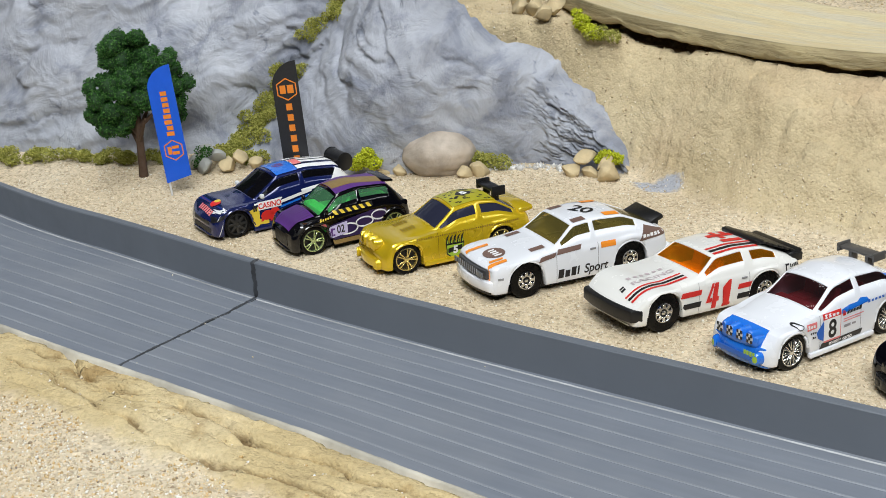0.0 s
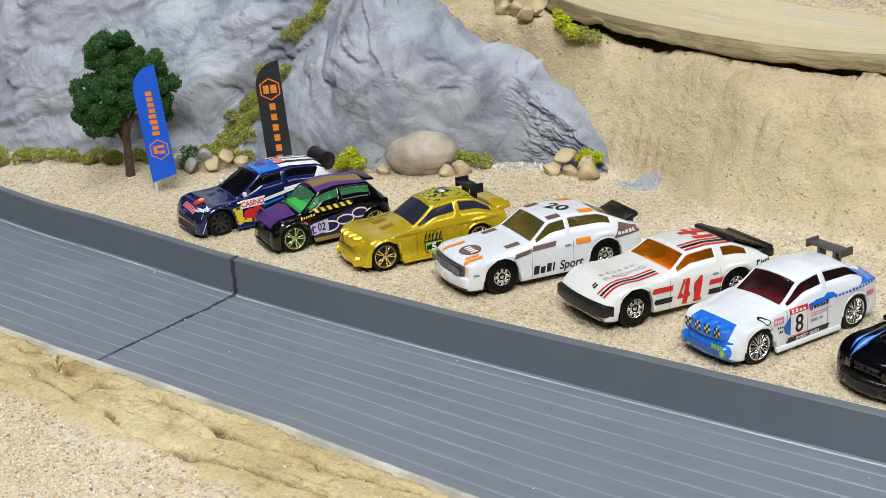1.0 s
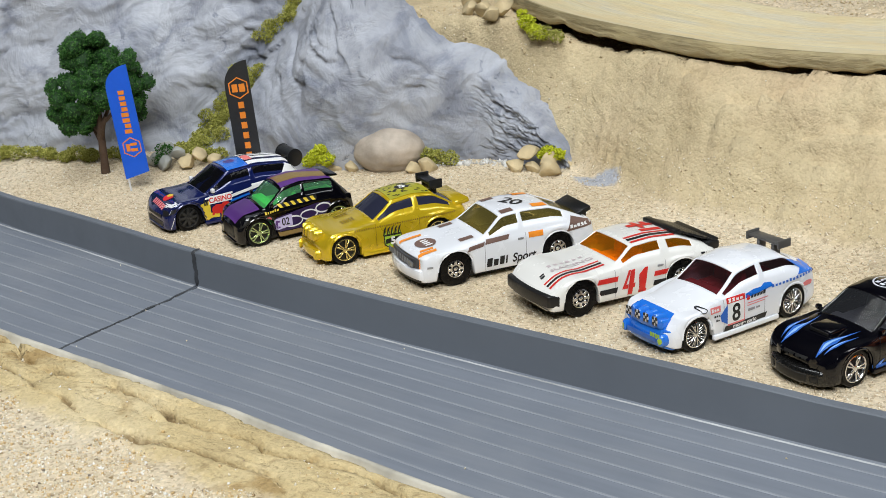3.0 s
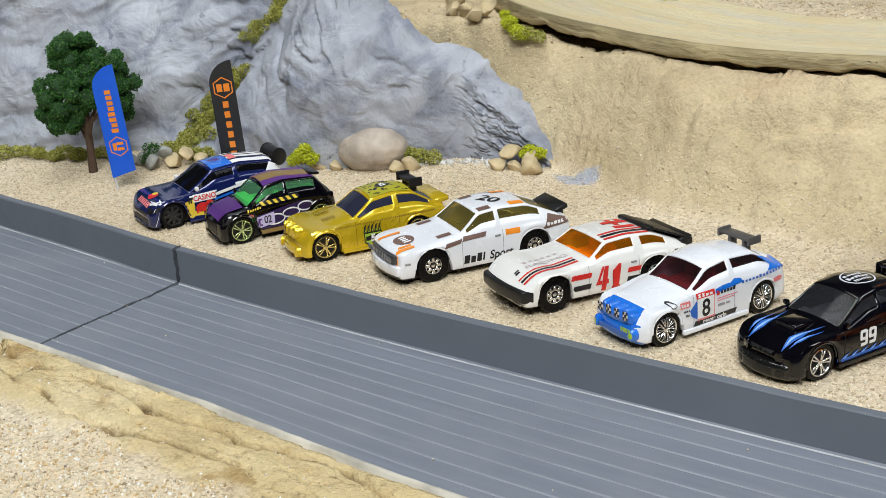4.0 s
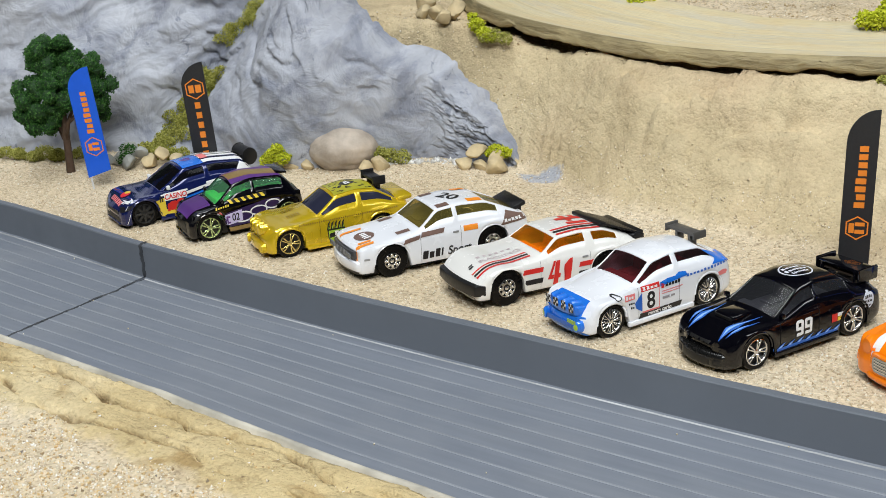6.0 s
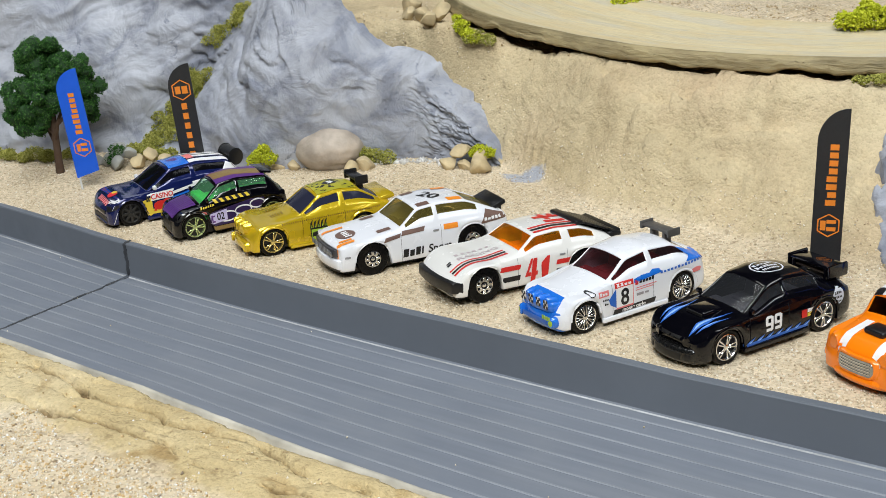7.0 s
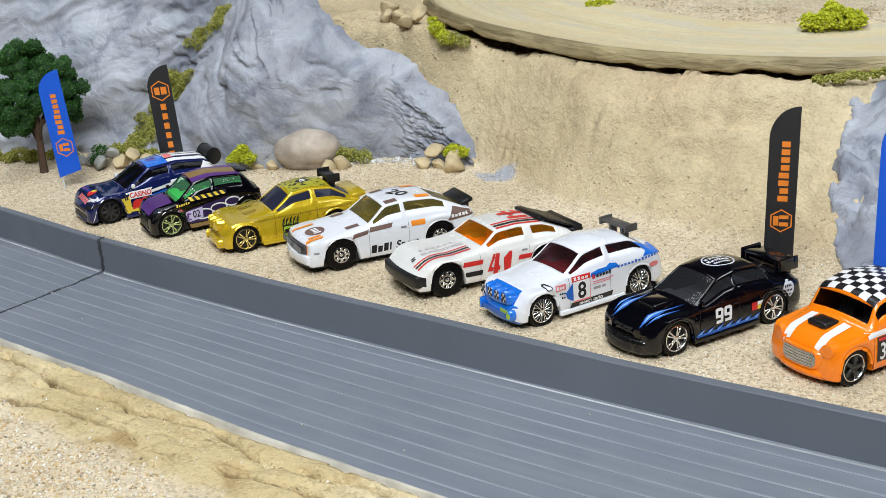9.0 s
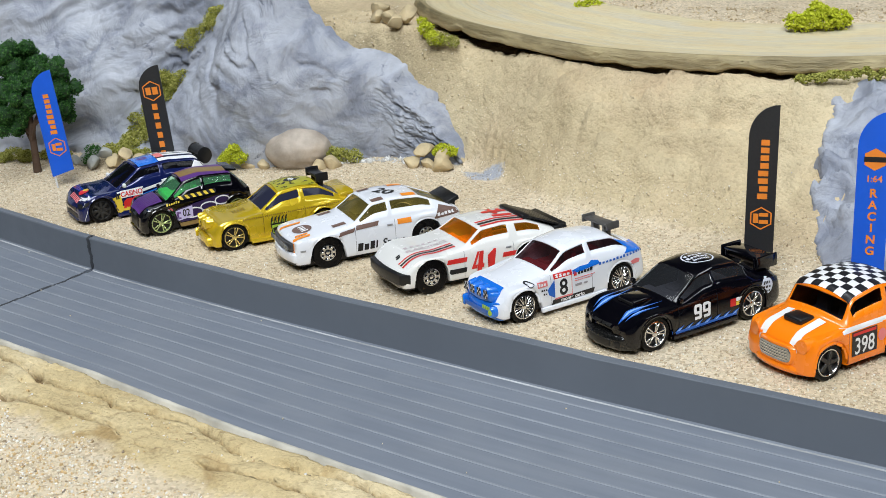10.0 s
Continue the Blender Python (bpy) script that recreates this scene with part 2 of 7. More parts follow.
def part(name, bm, material_, parent=None, label="", smooth=False):
    bmesh.ops.recalc_face_normals(bm, faces=bm.faces)
    me = bpy.data.meshes.new(name)
    for v in bm.verts:
        v.co *= MM
    if smooth:
        for f in bm.faces:
            f.smooth = True
    bm.to_mesh(me)
    bm.free()
    me.materials.append(material_)
    if smooth:
        me.set_sharp_from_angle(angle=radians(38))
    ob = new(name, me)
    if parent is not None:
        ob.parent = parent
    if label:
        ob["label"] = label
    return ob


def block(x0, x1, y0, y1, z0, z1, bevel=0.4, segments=2, m=None):
    bm = bmesh.new()
    bmesh.ops.create_cube(bm, size=1.0)
    for v in bm.verts:
        v.co = Vector(((x0 + x1) / 2 + v.co.x * (x1 - x0), (y0 + y1) / 2 + v.co.y * (y1 - y0), (z0 + z1) / 2 + v.co.z * (z1 - z0)))
    if bevel:
        bmesh.ops.bevel(bm, geom=bm.edges[:], offset=bevel, segments=segments, affect="EDGES", profile=0.5)
    if m is not None:
        bmesh.ops.transform(bm, matrix=m, verts=bm.verts[:])
    return bm


def join(*bms):
    out = bmesh.new()
    for b in bms:
        me = bpy.data.meshes.new("tmp")
        b.to_mesh(me)
        b.free()
        out.from_mesh(me)
        bpy.data.meshes.remove(me)
    return out


def lathe(profile, segments, axis="y", centre=(0, 0, 0)):
    """Turns (radius, along) pairs round an axis."""
    bm = bmesh.new()
    rings = []
    for k in range(segments):
        a = 2 * math.pi * k / segments
        ring = []
        for r, h in profile:
            p = (r * math.cos(a), h, r * math.sin(a)) if axis == "y" else ((r * math.cos(a), r * math.sin(a), h) if axis == "z" else (h, r * math.cos(a), r * math.sin(a)))
            ring.append(bm.verts.new(Vector(p) + Vector(centre)))
        rings.append(ring)
    for k in range(segments):
        a, b = rings[k], rings[(k + 1) % segments]
        for i in range(len(profile) - 1):
            bm.faces.new((a[i], b[i], b[i + 1], a[i + 1]))
    return bm


def tube(points, radii, sides=8):
    bm = bmesh.new()
    rings = []
    for i, p in enumerate(points):
        p = Vector(p)
        d = (Vector(points[min(i + 1, len(points) - 1)]) - Vector(points[max(i - 1, 0)])).normalized()
        u = d.orthogonal().normalized()
        w = d.cross(u)
        rings.append([bm.verts.new(p + (u * math.cos(2 * math.pi * k / sides) + w * math.sin(2 * math.pi * k / sides)) * radii[i]) for k in range(sides)])
    for a, b in zip(rings, rings[1:]):
        for k in range(sides):
            bm.faces.new((a[k], a[(k + 1) % sides], b[(k + 1) % sides], b[k]))
    bm.faces.new(rings[0][::-1])
    bm.faces.new(rings[-1])
    return bm


def smooth01(a, b, x):
    u = min(1.0, max(0.0, (x - a) / (b - a)))
    return u * u * (3 - 2 * u)


def curve_at(keys, x):
    if x <= keys[0][0]:
        return keys[0][1]
    for (a, va), (b, vb) in zip(keys, keys[1:]):
        if x <= b:
            return va + (vb - va) * (x - a) / (b - a)
    return keys[-1][1]


def soft_curve(keys, x, width=2.0):
    """Straight runs with rounded corners."""
    return sum(curve_at(keys, x + d * width) for d in (-1, -0.5, 0, 0.5, 1)) / 5


def fbm(x, y, z, octaves=4, gain=0.5):
    return noise.fractal((x, y, z), 1.0, 1.0 / gain, octaves)


# ---- room: plain walls, ceiling and floor that close the place ----
def room():
    x0, x1, y0, y1, z0, z1, t = -2600, 2200, -2000, 2400, -40, 1600, 100
    for name, box in (("wall_north", (x0, x1, y1, y1 + t, z0, z1)), ("wall_south", (x0, x1, y0 - t, y0, z0, z1)),
                      ("wall_west", (x0 - t, x0, y0 - t, y1 + t, z0, z1)), ("wall_east", (x1, x1 + t, y0 - t, y1 + t, z0, z1)),
                      ("ceiling", (x0 - t, x1 + t, y0 - t, y1 + t, z1, z1 + t)), ("floor", (x0 - t, x1 + t, y0 - t, y1 + t, z0 - t, z0))):
        tagged(part(name, block(*box, bevel=0), WALL), "plain grey painted workshop " + name.split("_")[0], name.split("_")[0], kind="structure")


room()

# ---- the layout: ground, slopes, track ----
LIP = [(-900, 470), (-700, 372), (-560, 318), (-470, 294), (-403, 281.5), (-365, 278.5), (-331, 275.5), (-299, 272), (-273, 269.5), (-222, 267), (-160, 265.5), (-60, 265), (0, 266), (200, 270), (900, 270)]
ROAD_C = (-145.0, 639.5)


@functools.lru_cache(maxsize=None)
def lip_y(x):
    return soft_curve(LIP, x, 22)


@functools.lru_cache(maxsize=None)
def front_y(x):
    return lip_y(x) - curve_at([(-400, 63), (-315, 58.5), (-257, 55.5), (-200, 55.5), (-135, 59), (-78, 60)], x)


@functools.lru_cache(maxsize=None)
def crest_y(x):
    d = 192 ** 2 - (x - ROAD_C[0]) ** 2
    return min(ROAD_C[1] - math.sqrt(max(d, 0.0)) - 1.5, 465)


FOOT = [(-900, 500), (-330, 458), (-240, 441), (-180, 413), (-130, 406), (-70, 398), (0, 385), (100, 375), (900, 375)]
CREST = [(-900, 60), (-300, 58.0), (-240, 53.5), (-200, 49.5), (-100, 48.5), (-60, 51), (200, 54)]




def road_spread(bearing):
    """How much further out the road swings where it runs off straight at its far end."""
    return 21 * smooth01(-104, -146, bearing)


def road_rise(bearing):
    return 5.0 * smooth01(-98, -142, bearing) + 2 * max(0.0, math.cos(radians(bearing)) - 0.3)


SLUMP = [(-202, 0.95), (-189, 0.86), (-179, 0.80), (-163, 0.77), (-150, 0.80), (-140, 0.90), (-132, 0.97)]
LEDGE = [(-152, 0.64), (-144, 0.66), (-122, 0.71), (-96, 0.80), (-60, 0.84), (-30, 0.84)]
CREVICE = [(-420, 5), (-325, 4), (-304, 7), (-290, 5), (-270, 11), (-253, 6), (-233, 7), (-205, 12), (-186, 8), (-177, 10), (-150, 5), (-130, 9), (-90, 6), (0, 8)]
CREVICE_LOW = [(-420, 14), (-330, 16), (-290, 13), (-251, 20), (-220, 24), (-200, 21), (-175, 18), (-150, 21), (-110, 15), (0, 18)]


def crevice(line, x, d):
    """Distance past a torn line, half its width, and whether it gapes here."""
    return curve_at(line, x) - 2.6 * fbm(x / 11, 3, 61, 5) - d, 1.0 + 1.6 * abs(fbm(x / 17, 3, 67, 2)), smooth01(-0.3, 0.1, fbm(x / 22, 8, 71 + line[0][1], 3))


def overhang(x, y, z):
    """Torn edges lean out over the crevice before them."""
    if -430 < x < 40:
        d = front_y(x) - y
        if 3 < d < 34:
            for line in (CREVICE, CREVICE_LOW):
                past, wide, gate = crevice(line, x, d)
                if past > wide * 0.35:
                    lean = gate * math.exp(-(past - wide * 0.35) / 2.2)
                    y, z = y - 1.2 * lean, z + 0.4 * lean
        elif y > 400:
            foot, crest = curve_at(FOOT, x), crest_y(x)
            u = (y - foot) / (crest - foot)
            if 0 < u < 1:
                for line, out in ((LEDGE, 3.0), (RIM, 3.4), (SLUMP, 0.0)):
                    if out and line[0][0] < x < line[-1][0]:
                        past = u * 55 - soft_curve(line, x, 4) * 55 + 2.2 * fbm(x / 9, 3, 7, 4)
                        if past > 0:
                            lean = smooth01(0, 8, x - line[0][0]) * smooth01(0, 8, line[-1][0] - x) * smooth01(-0.3, 0.2, fbm(x / 14, 5, 81, 3)) * math.exp(-past / 3.0)
                            y, z = y - out * lean, z + 0.5 * lean
    return x, y, z


RIM = [(-246, 0.17), (-236, 0.19), (-228, 0.22), (-212, 0.25), (-190, 0.24)]


def ground_z(x, y):
    z = 0.9 * fbm(x / 45, y / 45, 1.7) + 0.3 * fbm(x / 9, y / 9, 4.1, 3)
    if y > lip_y(x) + 6:
        z *= smooth01(0, 60, abs(y - 325)) * 0.8 + 0.2
        z += 4.5 * smooth01(-335, -430, x) * smooth01(315, 350, y) + 3.5 * smooth01(365, 430, y)
        z += 5.0 * (1 - smooth01(6, 24, y - lip_y(x)))
    foot, crest, top = curve_at(FOOT, x), crest_y(x), curve_at(CREST, x)
    if y > foot - 8:
        u = min(1.0, max(0.0, (y - foot) / (crest - foot)))
        u = u + 0.05 * math.sin(u * math.pi) * fbm(x / 70, y / 60, 9.0)
        z += (top - 4) * (0.75 * u + 0.25 * u * u * (3 - 2 * u))
        edge = smooth01(0, 0.2, u) * (1 - 0.6 * smooth01(0.88, 1.0, u))
        z += (3.4 * fbm(x / 64, y / 19, 2.2, 3) + 1.0 * fbm(x / 16, y / 8, 5.5, 5)) * edge
        # creases and torn ledges in the sand coat
        wx, wy = x + 8 * fbm(x / 26, y / 20, 41.0, 3), y + 5 * fbm(x / 26, y / 20, 43.0, 3)
        for sx, sy, seed, depth in ((50, 15, 12.5, 4.8), (28, 10, 15.5, 3.0)):
            f = fbm(wx / sx, wy / sy, seed, 3)
            gate = smooth01(0.0, 0.3, fbm(x / 45, y / 40, seed + 3, 2))
            z += depth * gate * edge * (smooth01(-0.03, 0.03, f) - smooth01(0.03, 0.5, f))
        if u < 1:
            # the slump under the lip, a ledge past it and a crack at the grey patch
            for line, drop, width in ((SLUMP, -5.0, 12.0), (LEDGE, 4.0, 8.0), (RIM, 4.0, 6.0)):
                if line[0][0] < x < line[-1][0]:
                    d = u * 55 - soft_curve(line, x, 4) * 55 + 2.2 * fbm(x / 9, 3, 7, 4)
                    fade = smooth01(0, 8, x - line[0][0]) * smooth01(0, 8, line[-1][0] - x)
                    z += drop * fade * (smooth01(-1.0, 1.0, d) * math.exp(-max(0.0, d) / width) - 0.45 * math.exp(-abs(d + 1) / 2.5))
        # the coat has broken away under parts of the lip
        z -= (1.7 * smooth01(-258, -248, x) * smooth01(-205, -216, x) + 0.3 * smooth01(-150, -142, x) + 1.0 * max(0.0, fbm(x / 12, 3, 77, 3))) * smooth01(0.8, 0.97, u) * (y < crest + 8)
        z += 5 * smooth01(crest + 70, crest + 160, y)
        bearing = math.degrees(math.atan2(y - ROAD_C[1], x - ROAD_C[0]))
        ring = math.hypot(x - ROAD_C[0], y - ROAD_C[1]) - road_spread(bearing)
        z -= 3.8 * smooth01(207, 195, ring) * smooth01(-112, -119, bearing) * (ring > 185) * (y < 640)
        if 119 < ring < 190.5 and y < 640:
            z -= 14 * smooth01(190.5, 187.5, ring) * smooth01(119, 124, ring)
    if y < lip_y(x) + 6 and y > front_y(x) - 3:
        z = 1.0 + 0.05 * z
    elif y <= front_y(x) - 3:
        d = front_y(x) - y
        z = z * 0.8 + 4.0 - 2.0 * smooth01(30, 70, d)
        ridge = fbm(x / 34, d / 9, 7.7, 5)
        fade = smooth01(-2, 4, d) * (1 - smooth01(17, 36, d + 6 * ridge))
        z += (0.45 * ridge + 1.4) * fade
        # crevices that run along the track
        for sx, sd, seed, deep in ((75, 7, 3.3, 1.5), (40, 5, 13.3, 0.9)):
            f = fbm(x / sx, d / sd + 0.4 * fbm(x / 12, d / 6, 2.0, 3), seed, 3)
            z -= deep * max(0.0, 1 - abs(f) / 0.12) * fade * smooth01(-0.1, 0.2, fbm(x / 30, d / 20, seed + 9, 2))
        for line, deep in ((CREVICE, 5.5), (CREVICE_LOW, 3.0)):
            past, wide, gate = crevice(line, x, d)
            z -= deep * max(0.0, 1 - abs(past) / wide) * gate * fade
            z += (0.7 if line is CREVICE else 0.4) * gate * fade * smooth01(-0.2, 0.4, past) * math.exp(-max(0.0, past) / 7.0)
    return z


def axis_steps(lo, a, b, hi, fine, coarse):
    return sorted(set([round(v, 3) for v in np.arange(a, b, fine)] + [round(v, 3) for v in np.arange(lo, a, coarse)] + [round(v, 3) for v in np.arange(b, hi + 1, coarse)]))


def build_ground():
    xs = axis_steps(-1300, -530, 50, 900, 1.9, 40)
    ys = sorted(set(axis_steps(-500, 120, 560, 1300, 2.2, 40) + [round(v, 3) for v in np.arange(170, 217, 0.8)]))
    flat = [(x, y) for y in ys for x in xs]
    verts = [overhang(x, y, ground_z(x, y)) for x, y in flat]
    n = len(xs)
    faces = [(j * n + i, j * n + i + 1, (j + 1) * n + i + 1, (j + 1) * n + i) for j in range(len(ys) - 1) for i in range(n - 1)]
    ob = link_mesh("ground", verts, faces, GROUND)
    bank = ob.data.attributes.new("bank", "FLOAT", "POINT")
    crust = ob.data.attributes.new("crust", "FLOAT", "POINT")
    bank.data.foreach_set("value", [smooth01(-14, 18, y - curve_at(FOOT, x)) * (1 - smooth01(60, 100, y - crest_y(x))) for x, y in flat])
    bare = ob.data.attributes.new("bare", "FLOAT", "POINT")
    bare.data.foreach_set("value", [0.8 * math.exp(-((x + 220) / 14) ** 2 - ((y - 429) / 7) ** 2) if -260 < x < -180 and 400 < y < 460 else 0.0 for x, y in flat])
    crust.data.foreach_set("value", [(1 - smooth01(10, 40, front_y(x) - y)) * (y < front_y(x) + 6) for x, y in flat])
    # painted shade: strongest along the middle of each crevice line
    shade_values = []
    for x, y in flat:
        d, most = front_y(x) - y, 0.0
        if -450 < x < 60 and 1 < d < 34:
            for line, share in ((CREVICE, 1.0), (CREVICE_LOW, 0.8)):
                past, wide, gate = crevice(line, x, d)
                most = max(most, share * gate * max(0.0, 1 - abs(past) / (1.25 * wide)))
        shade_values.append(0.95 * most)
    ob.data.attributes.new("crack_shade", "FLOAT", "POINT").data.foreach_set("value", shade_values)
    return tagged(ob, "pale craft sand ground rising into a sand-coated plaster bank", "ground", kind="structure")


build_ground()


def track_section(x0, x1, label):
    root = tagged(new("track_section"), label, "track", "track sections")
    root.location = (x0 * MM, 0, 0)
    xs = [x0 + (x1 - x0) * i / 90 for i in range(91)]
    # across: from the front edge to the outer foot of the raised wall; u runs from front (0) to wall (1)
    ribs = [0.07 + 0.105 * i for i in range(9)]  # share of the width
    prof = [(0.0, 1.6), (0.0, 4.6), (0.006, 4.9)]
    mats = [0, 0]
    for r in ribs:
        prof += [(r, 4.9), (r + 0.002, 5.02), (r + 0.0105, 5.02), (r + 0.0125, 4.9)]
        mats += [0, 1, 1, 1]
    prof += [(0.981, 4.9), (0.99, 5.05), (0.998, 5.5)]
    mats += [0, 2, 0]

    def sheet(name, rows, mat, idx=None, label_=""):
        k = len(rows[0])
        verts = [v for r in rows for v in r]
        faces = [(i * k + j, (i + 1) * k + j, (i + 1) * k + j + 1, i * k + j + 1) for i in range(len(rows) - 1) for j in range(k - 1)]
        ix = [idx[j] for i in range(len(rows) - 1) for j in range(k - 1)] if idx else None
        for end in (0, len(rows) - 1):
            faces.append(tuple(end * k + j for j in range(k)))
            if ix:
                ix.append(0)
        ob = link_mesh(name, verts, faces, mat, root, label_, smooth=False, index=ix)
        return ob

    rows = []
    for x in xs:
        f, w = front_y(x), lip_y(x)
        rows.append([(x - x0, f + (w - f) * u, z) for u, z in prof])
    sheet("bed", rows, [TRACK, TRACK_LINE, DUST_LINE], mats)
    wall = [(-0.2, 5.4), (-0.1, 9.0), (0.0, 16.6), (0.3, 17.0), (2.5, 17.05), (2.85, 16.7), (2.9, 14.0), (3.0, 1.0), (-0.2, 1.0)]
    rows = [[(x - x0, lip_y(x) + d + 0.25 * fbm(x / 60, 1, 1), z + 0.35 * fbm(x / 80, 2, 1) * (z > 12)) for d, z in wall + wall[:1]] for x in xs]
    ob = sheet("wall", rows, [TRACK_WALL_SHADED], None, "raised side wall")
    ob.data.polygons.foreach_set("use_smooth", [True] * len(ob.data.polygons))
    ob.data.set_sharp_from_angle(angle=radians(25))
    return root


JOINT = -276.5
track_section(JOINT + 0.5, 420, "grey ribbed plastic track with raised wall")
track_section(-760, JOINT - 0.5, "curving grey ribbed plastic track with raised wall")


def seam():
    rows = []
    for i in range(121):
        u = i / 120
        f, w = front_y(JOINT), lip_y(JOINT)
        y = f + (w - f) * u
        x = JOINT + 0.9 * fbm(y / 7, 1, 3, 5)
        h = 0.3 + 0.35 * fbm(y / 3, 4, 3, 4)
        rows.append([(x - h * 1.3, y, 4.85), (x, y, 5.25), (x + h * 1.3, y, 4.85)])
    for z in np.linspace(5.5, 16.6, 24):
        x = JOINT + 0.7 * fbm(z / 4, 1, 8, 4)
        h = 0.85 + 0.6 * fbm(z / 1.6, 2, 8, 4)
        rows.append([(x - h, lip_y(JOINT) - 0.25, z), (x, lip_y(JOINT) - 0.55, z + 0.1), (x + h, lip_y(JOINT) - 0.25, z)])
    rows.append([(JOINT - 0.7, lip_y(JOINT) + 0.8, 17.2), (JOINT, lip_y(JOINT) + 0.8, 17.5), (JOINT + 0.7, lip_y(JOINT) + 0.8, 17.2)])
    rows.append([(JOINT - 0.7, lip_y(JOINT) + 2.6, 17.1), (JOINT, lip_y(JOINT) + 2.6, 17.3), (JOINT + 0.7, lip_y(JOINT) + 2.6, 17.1)])
    verts = [v for r in rows for v in r]
    faces = [(3 * i + j, 3 * i + j + 1, 3 * i + j + 4, 3 * i + j + 3) for i in range(len(rows) - 1) for j in range(2)]
    tagged(link_mesh("track_seam", verts, faces, SEAM), "dark filler bead sealing the joint between track sections", "seam")


seam()


def edge_strip():
    """The pale smeared plaster along the front edge of the track."""
    rows = []
    for i in range(421):
        x = -760 + 1180 * i / 420
        f = front_y(x)
        a = 0.7 + 0.6 * fbm(x / 18, 1, 2, 4)
        b = 0.9 + 1.2 * fbm(x / 25, 5, 2, 5)
        rows.append([(x, f + a, 4.7), (x, f + a * 0.4, 5.15 + 0.15 * fbm(x / 8, 3, 3)), (x, f - b * 0.5, 5.3 + 0.25 * fbm(x / 9, 7, 3)), (x, f - b, 4.6), (x, f - b - 1.5, 2.0)])
    verts = [v for r in rows for v in r]
    faces = [(5 * i + j, 5 * i + j + 5, 5 * i + j + 6, 5 * i + j + 1) for i in range(len(rows) - 1) for j in range(4)]
    tagged(link_mesh("plaster_edge", verts, faces, PLASTER_EDGE), "off-white smeared plaster bead along the track edge", "plaster edge", kind="structure")


edge_strip()

# rock faces: a crumpled sheet y(x, z), and a smaller outcrop
ROCK_FOOT = [(-800, 240), (-600, 300), (-498, 341), (-446, 360), (-410, 379), (-385, 388), (-340, 400), (-312, 412), (-279, 438), (-238, 442), (-200, 470)]
ROCK_TOP = [(-800, 130), (-330, 120), (-322, 84), (-312, 66), (-298, 53), (-279, 43), (-270, 33), (-253, 24), (-243, 15), (-236, 6), (-228, -6)]


def rock_y(x, z):
    gully = -400 + 0.62 * z
    y = curve_at(ROCK_FOOT, x) + (0.16 + 0.16 * smooth01(-325, -370, x)) * z
    side = (x - gully) / 30.0
    y += 9.0 * math.exp(-side * side * 3) * (0.5 + 0.5 * smooth01(0, 40, z)) + (7 * smooth01(0, -12, x - gully) - 2)
    y -= 7.0 * math.exp(-((x + 318) / 38) ** 2) * math.sin(min(1, z / 70) * math.pi)
    # wrapped-cloth folds: sharp creases drawn out down and to the right of the gully, more broken left of it
    wx = x + 8 * fbm(x / 26, z / 26, 21.0, 4)
    wz = z + 8 * fbm(x / 26, z / 26, 31.0, 4)
    lean = 0.75 if x > gully else -0.35
    a, b = wx * math.cos(lean) - wz * math.sin(lean), wx * math.sin(lean) + wz * math.cos(lean)
    y += 6.0 * fbm(x / 70, z / 55, 3.1, 2)
    rough = 1.45 if x < gully else 0.7
    y += 4.6 * abs(fbm(a / 66, b / 22, 8.8, 3)) * rough + 1.2 * abs(fbm(a / 30, b / 13, 18.8, 3)) * rough - 1.8
    f = fbm(a / 48, b / 13, 14.4, 3)
    y += (3.2 if x < gully else 2.0) * (smooth01(-0.02, 0.03, f) - smooth01(0.03, 0.45, f)) * smooth01(-0.1, 0.3, fbm(x / 34, z / 34, 17.0, 2))
    y += 0.45 * fbm(a / 11, b / 7, 5.0, 4)
    # layered, broken plates near the thin end
    end = smooth01(-290, -262, x)
    if end > 0:
        f = fbm(a / 26, b / 6, 55.0, 3) * 3
        y += 1.9 * end * (f - math.floor(f))
    return y


def build_rock():
    xs = [-800 + 6 * i for i in range(45)] + [-530 + 1.0 * i for i in range(304)]
    rows = 112
    verts, faces, sandy = [], [], []
    for x in xs:
        top = soft_curve(ROCK_TOP, x, 6) + 3.8 * fbm(x / 16, 1, 6.6, 5) + 1.6 * abs(fbm(x / 5, 2, 16.6, 4)) - 0.6
        lo = -4.0
        for j in range(rows):
            v = j / (rows - 1)
            z = lo + (max(top, lo + 1) - lo) * v
            y = rock_y(x, z)
            y += 12 * (max(0.0, v - 0.86) / 0.14) ** 1.5 * (1 if top < 110 else 0)
            sandy.append((0.2 * smooth01(4, 0, top - z) if top < 110 else 0.0) + 0.22 * smooth01(7, 2, z) + 0.08 * smooth01(-300, -262, x))
            verts.append((x, y, z + 0.8 * fbm(x / 10, z / 10, 2.0)))
    for i in range(len(xs) - 1):
        for j in range(rows - 1):
            faces.append((i * rows + j, (i + 1) * rows + j, (i + 1) * rows + j + 1, i * rows + j + 1))
    ob = link_mesh("rock_face", verts, faces, ROCK)
    ob.data.attributes.new("sandy", "FLOAT", "POINT").data.foreach_set("value", sandy)
    tagged(ob, "blue-grey painted crumpled plaster rock face behind the sand", "rock", kind="structure")


build_rock()


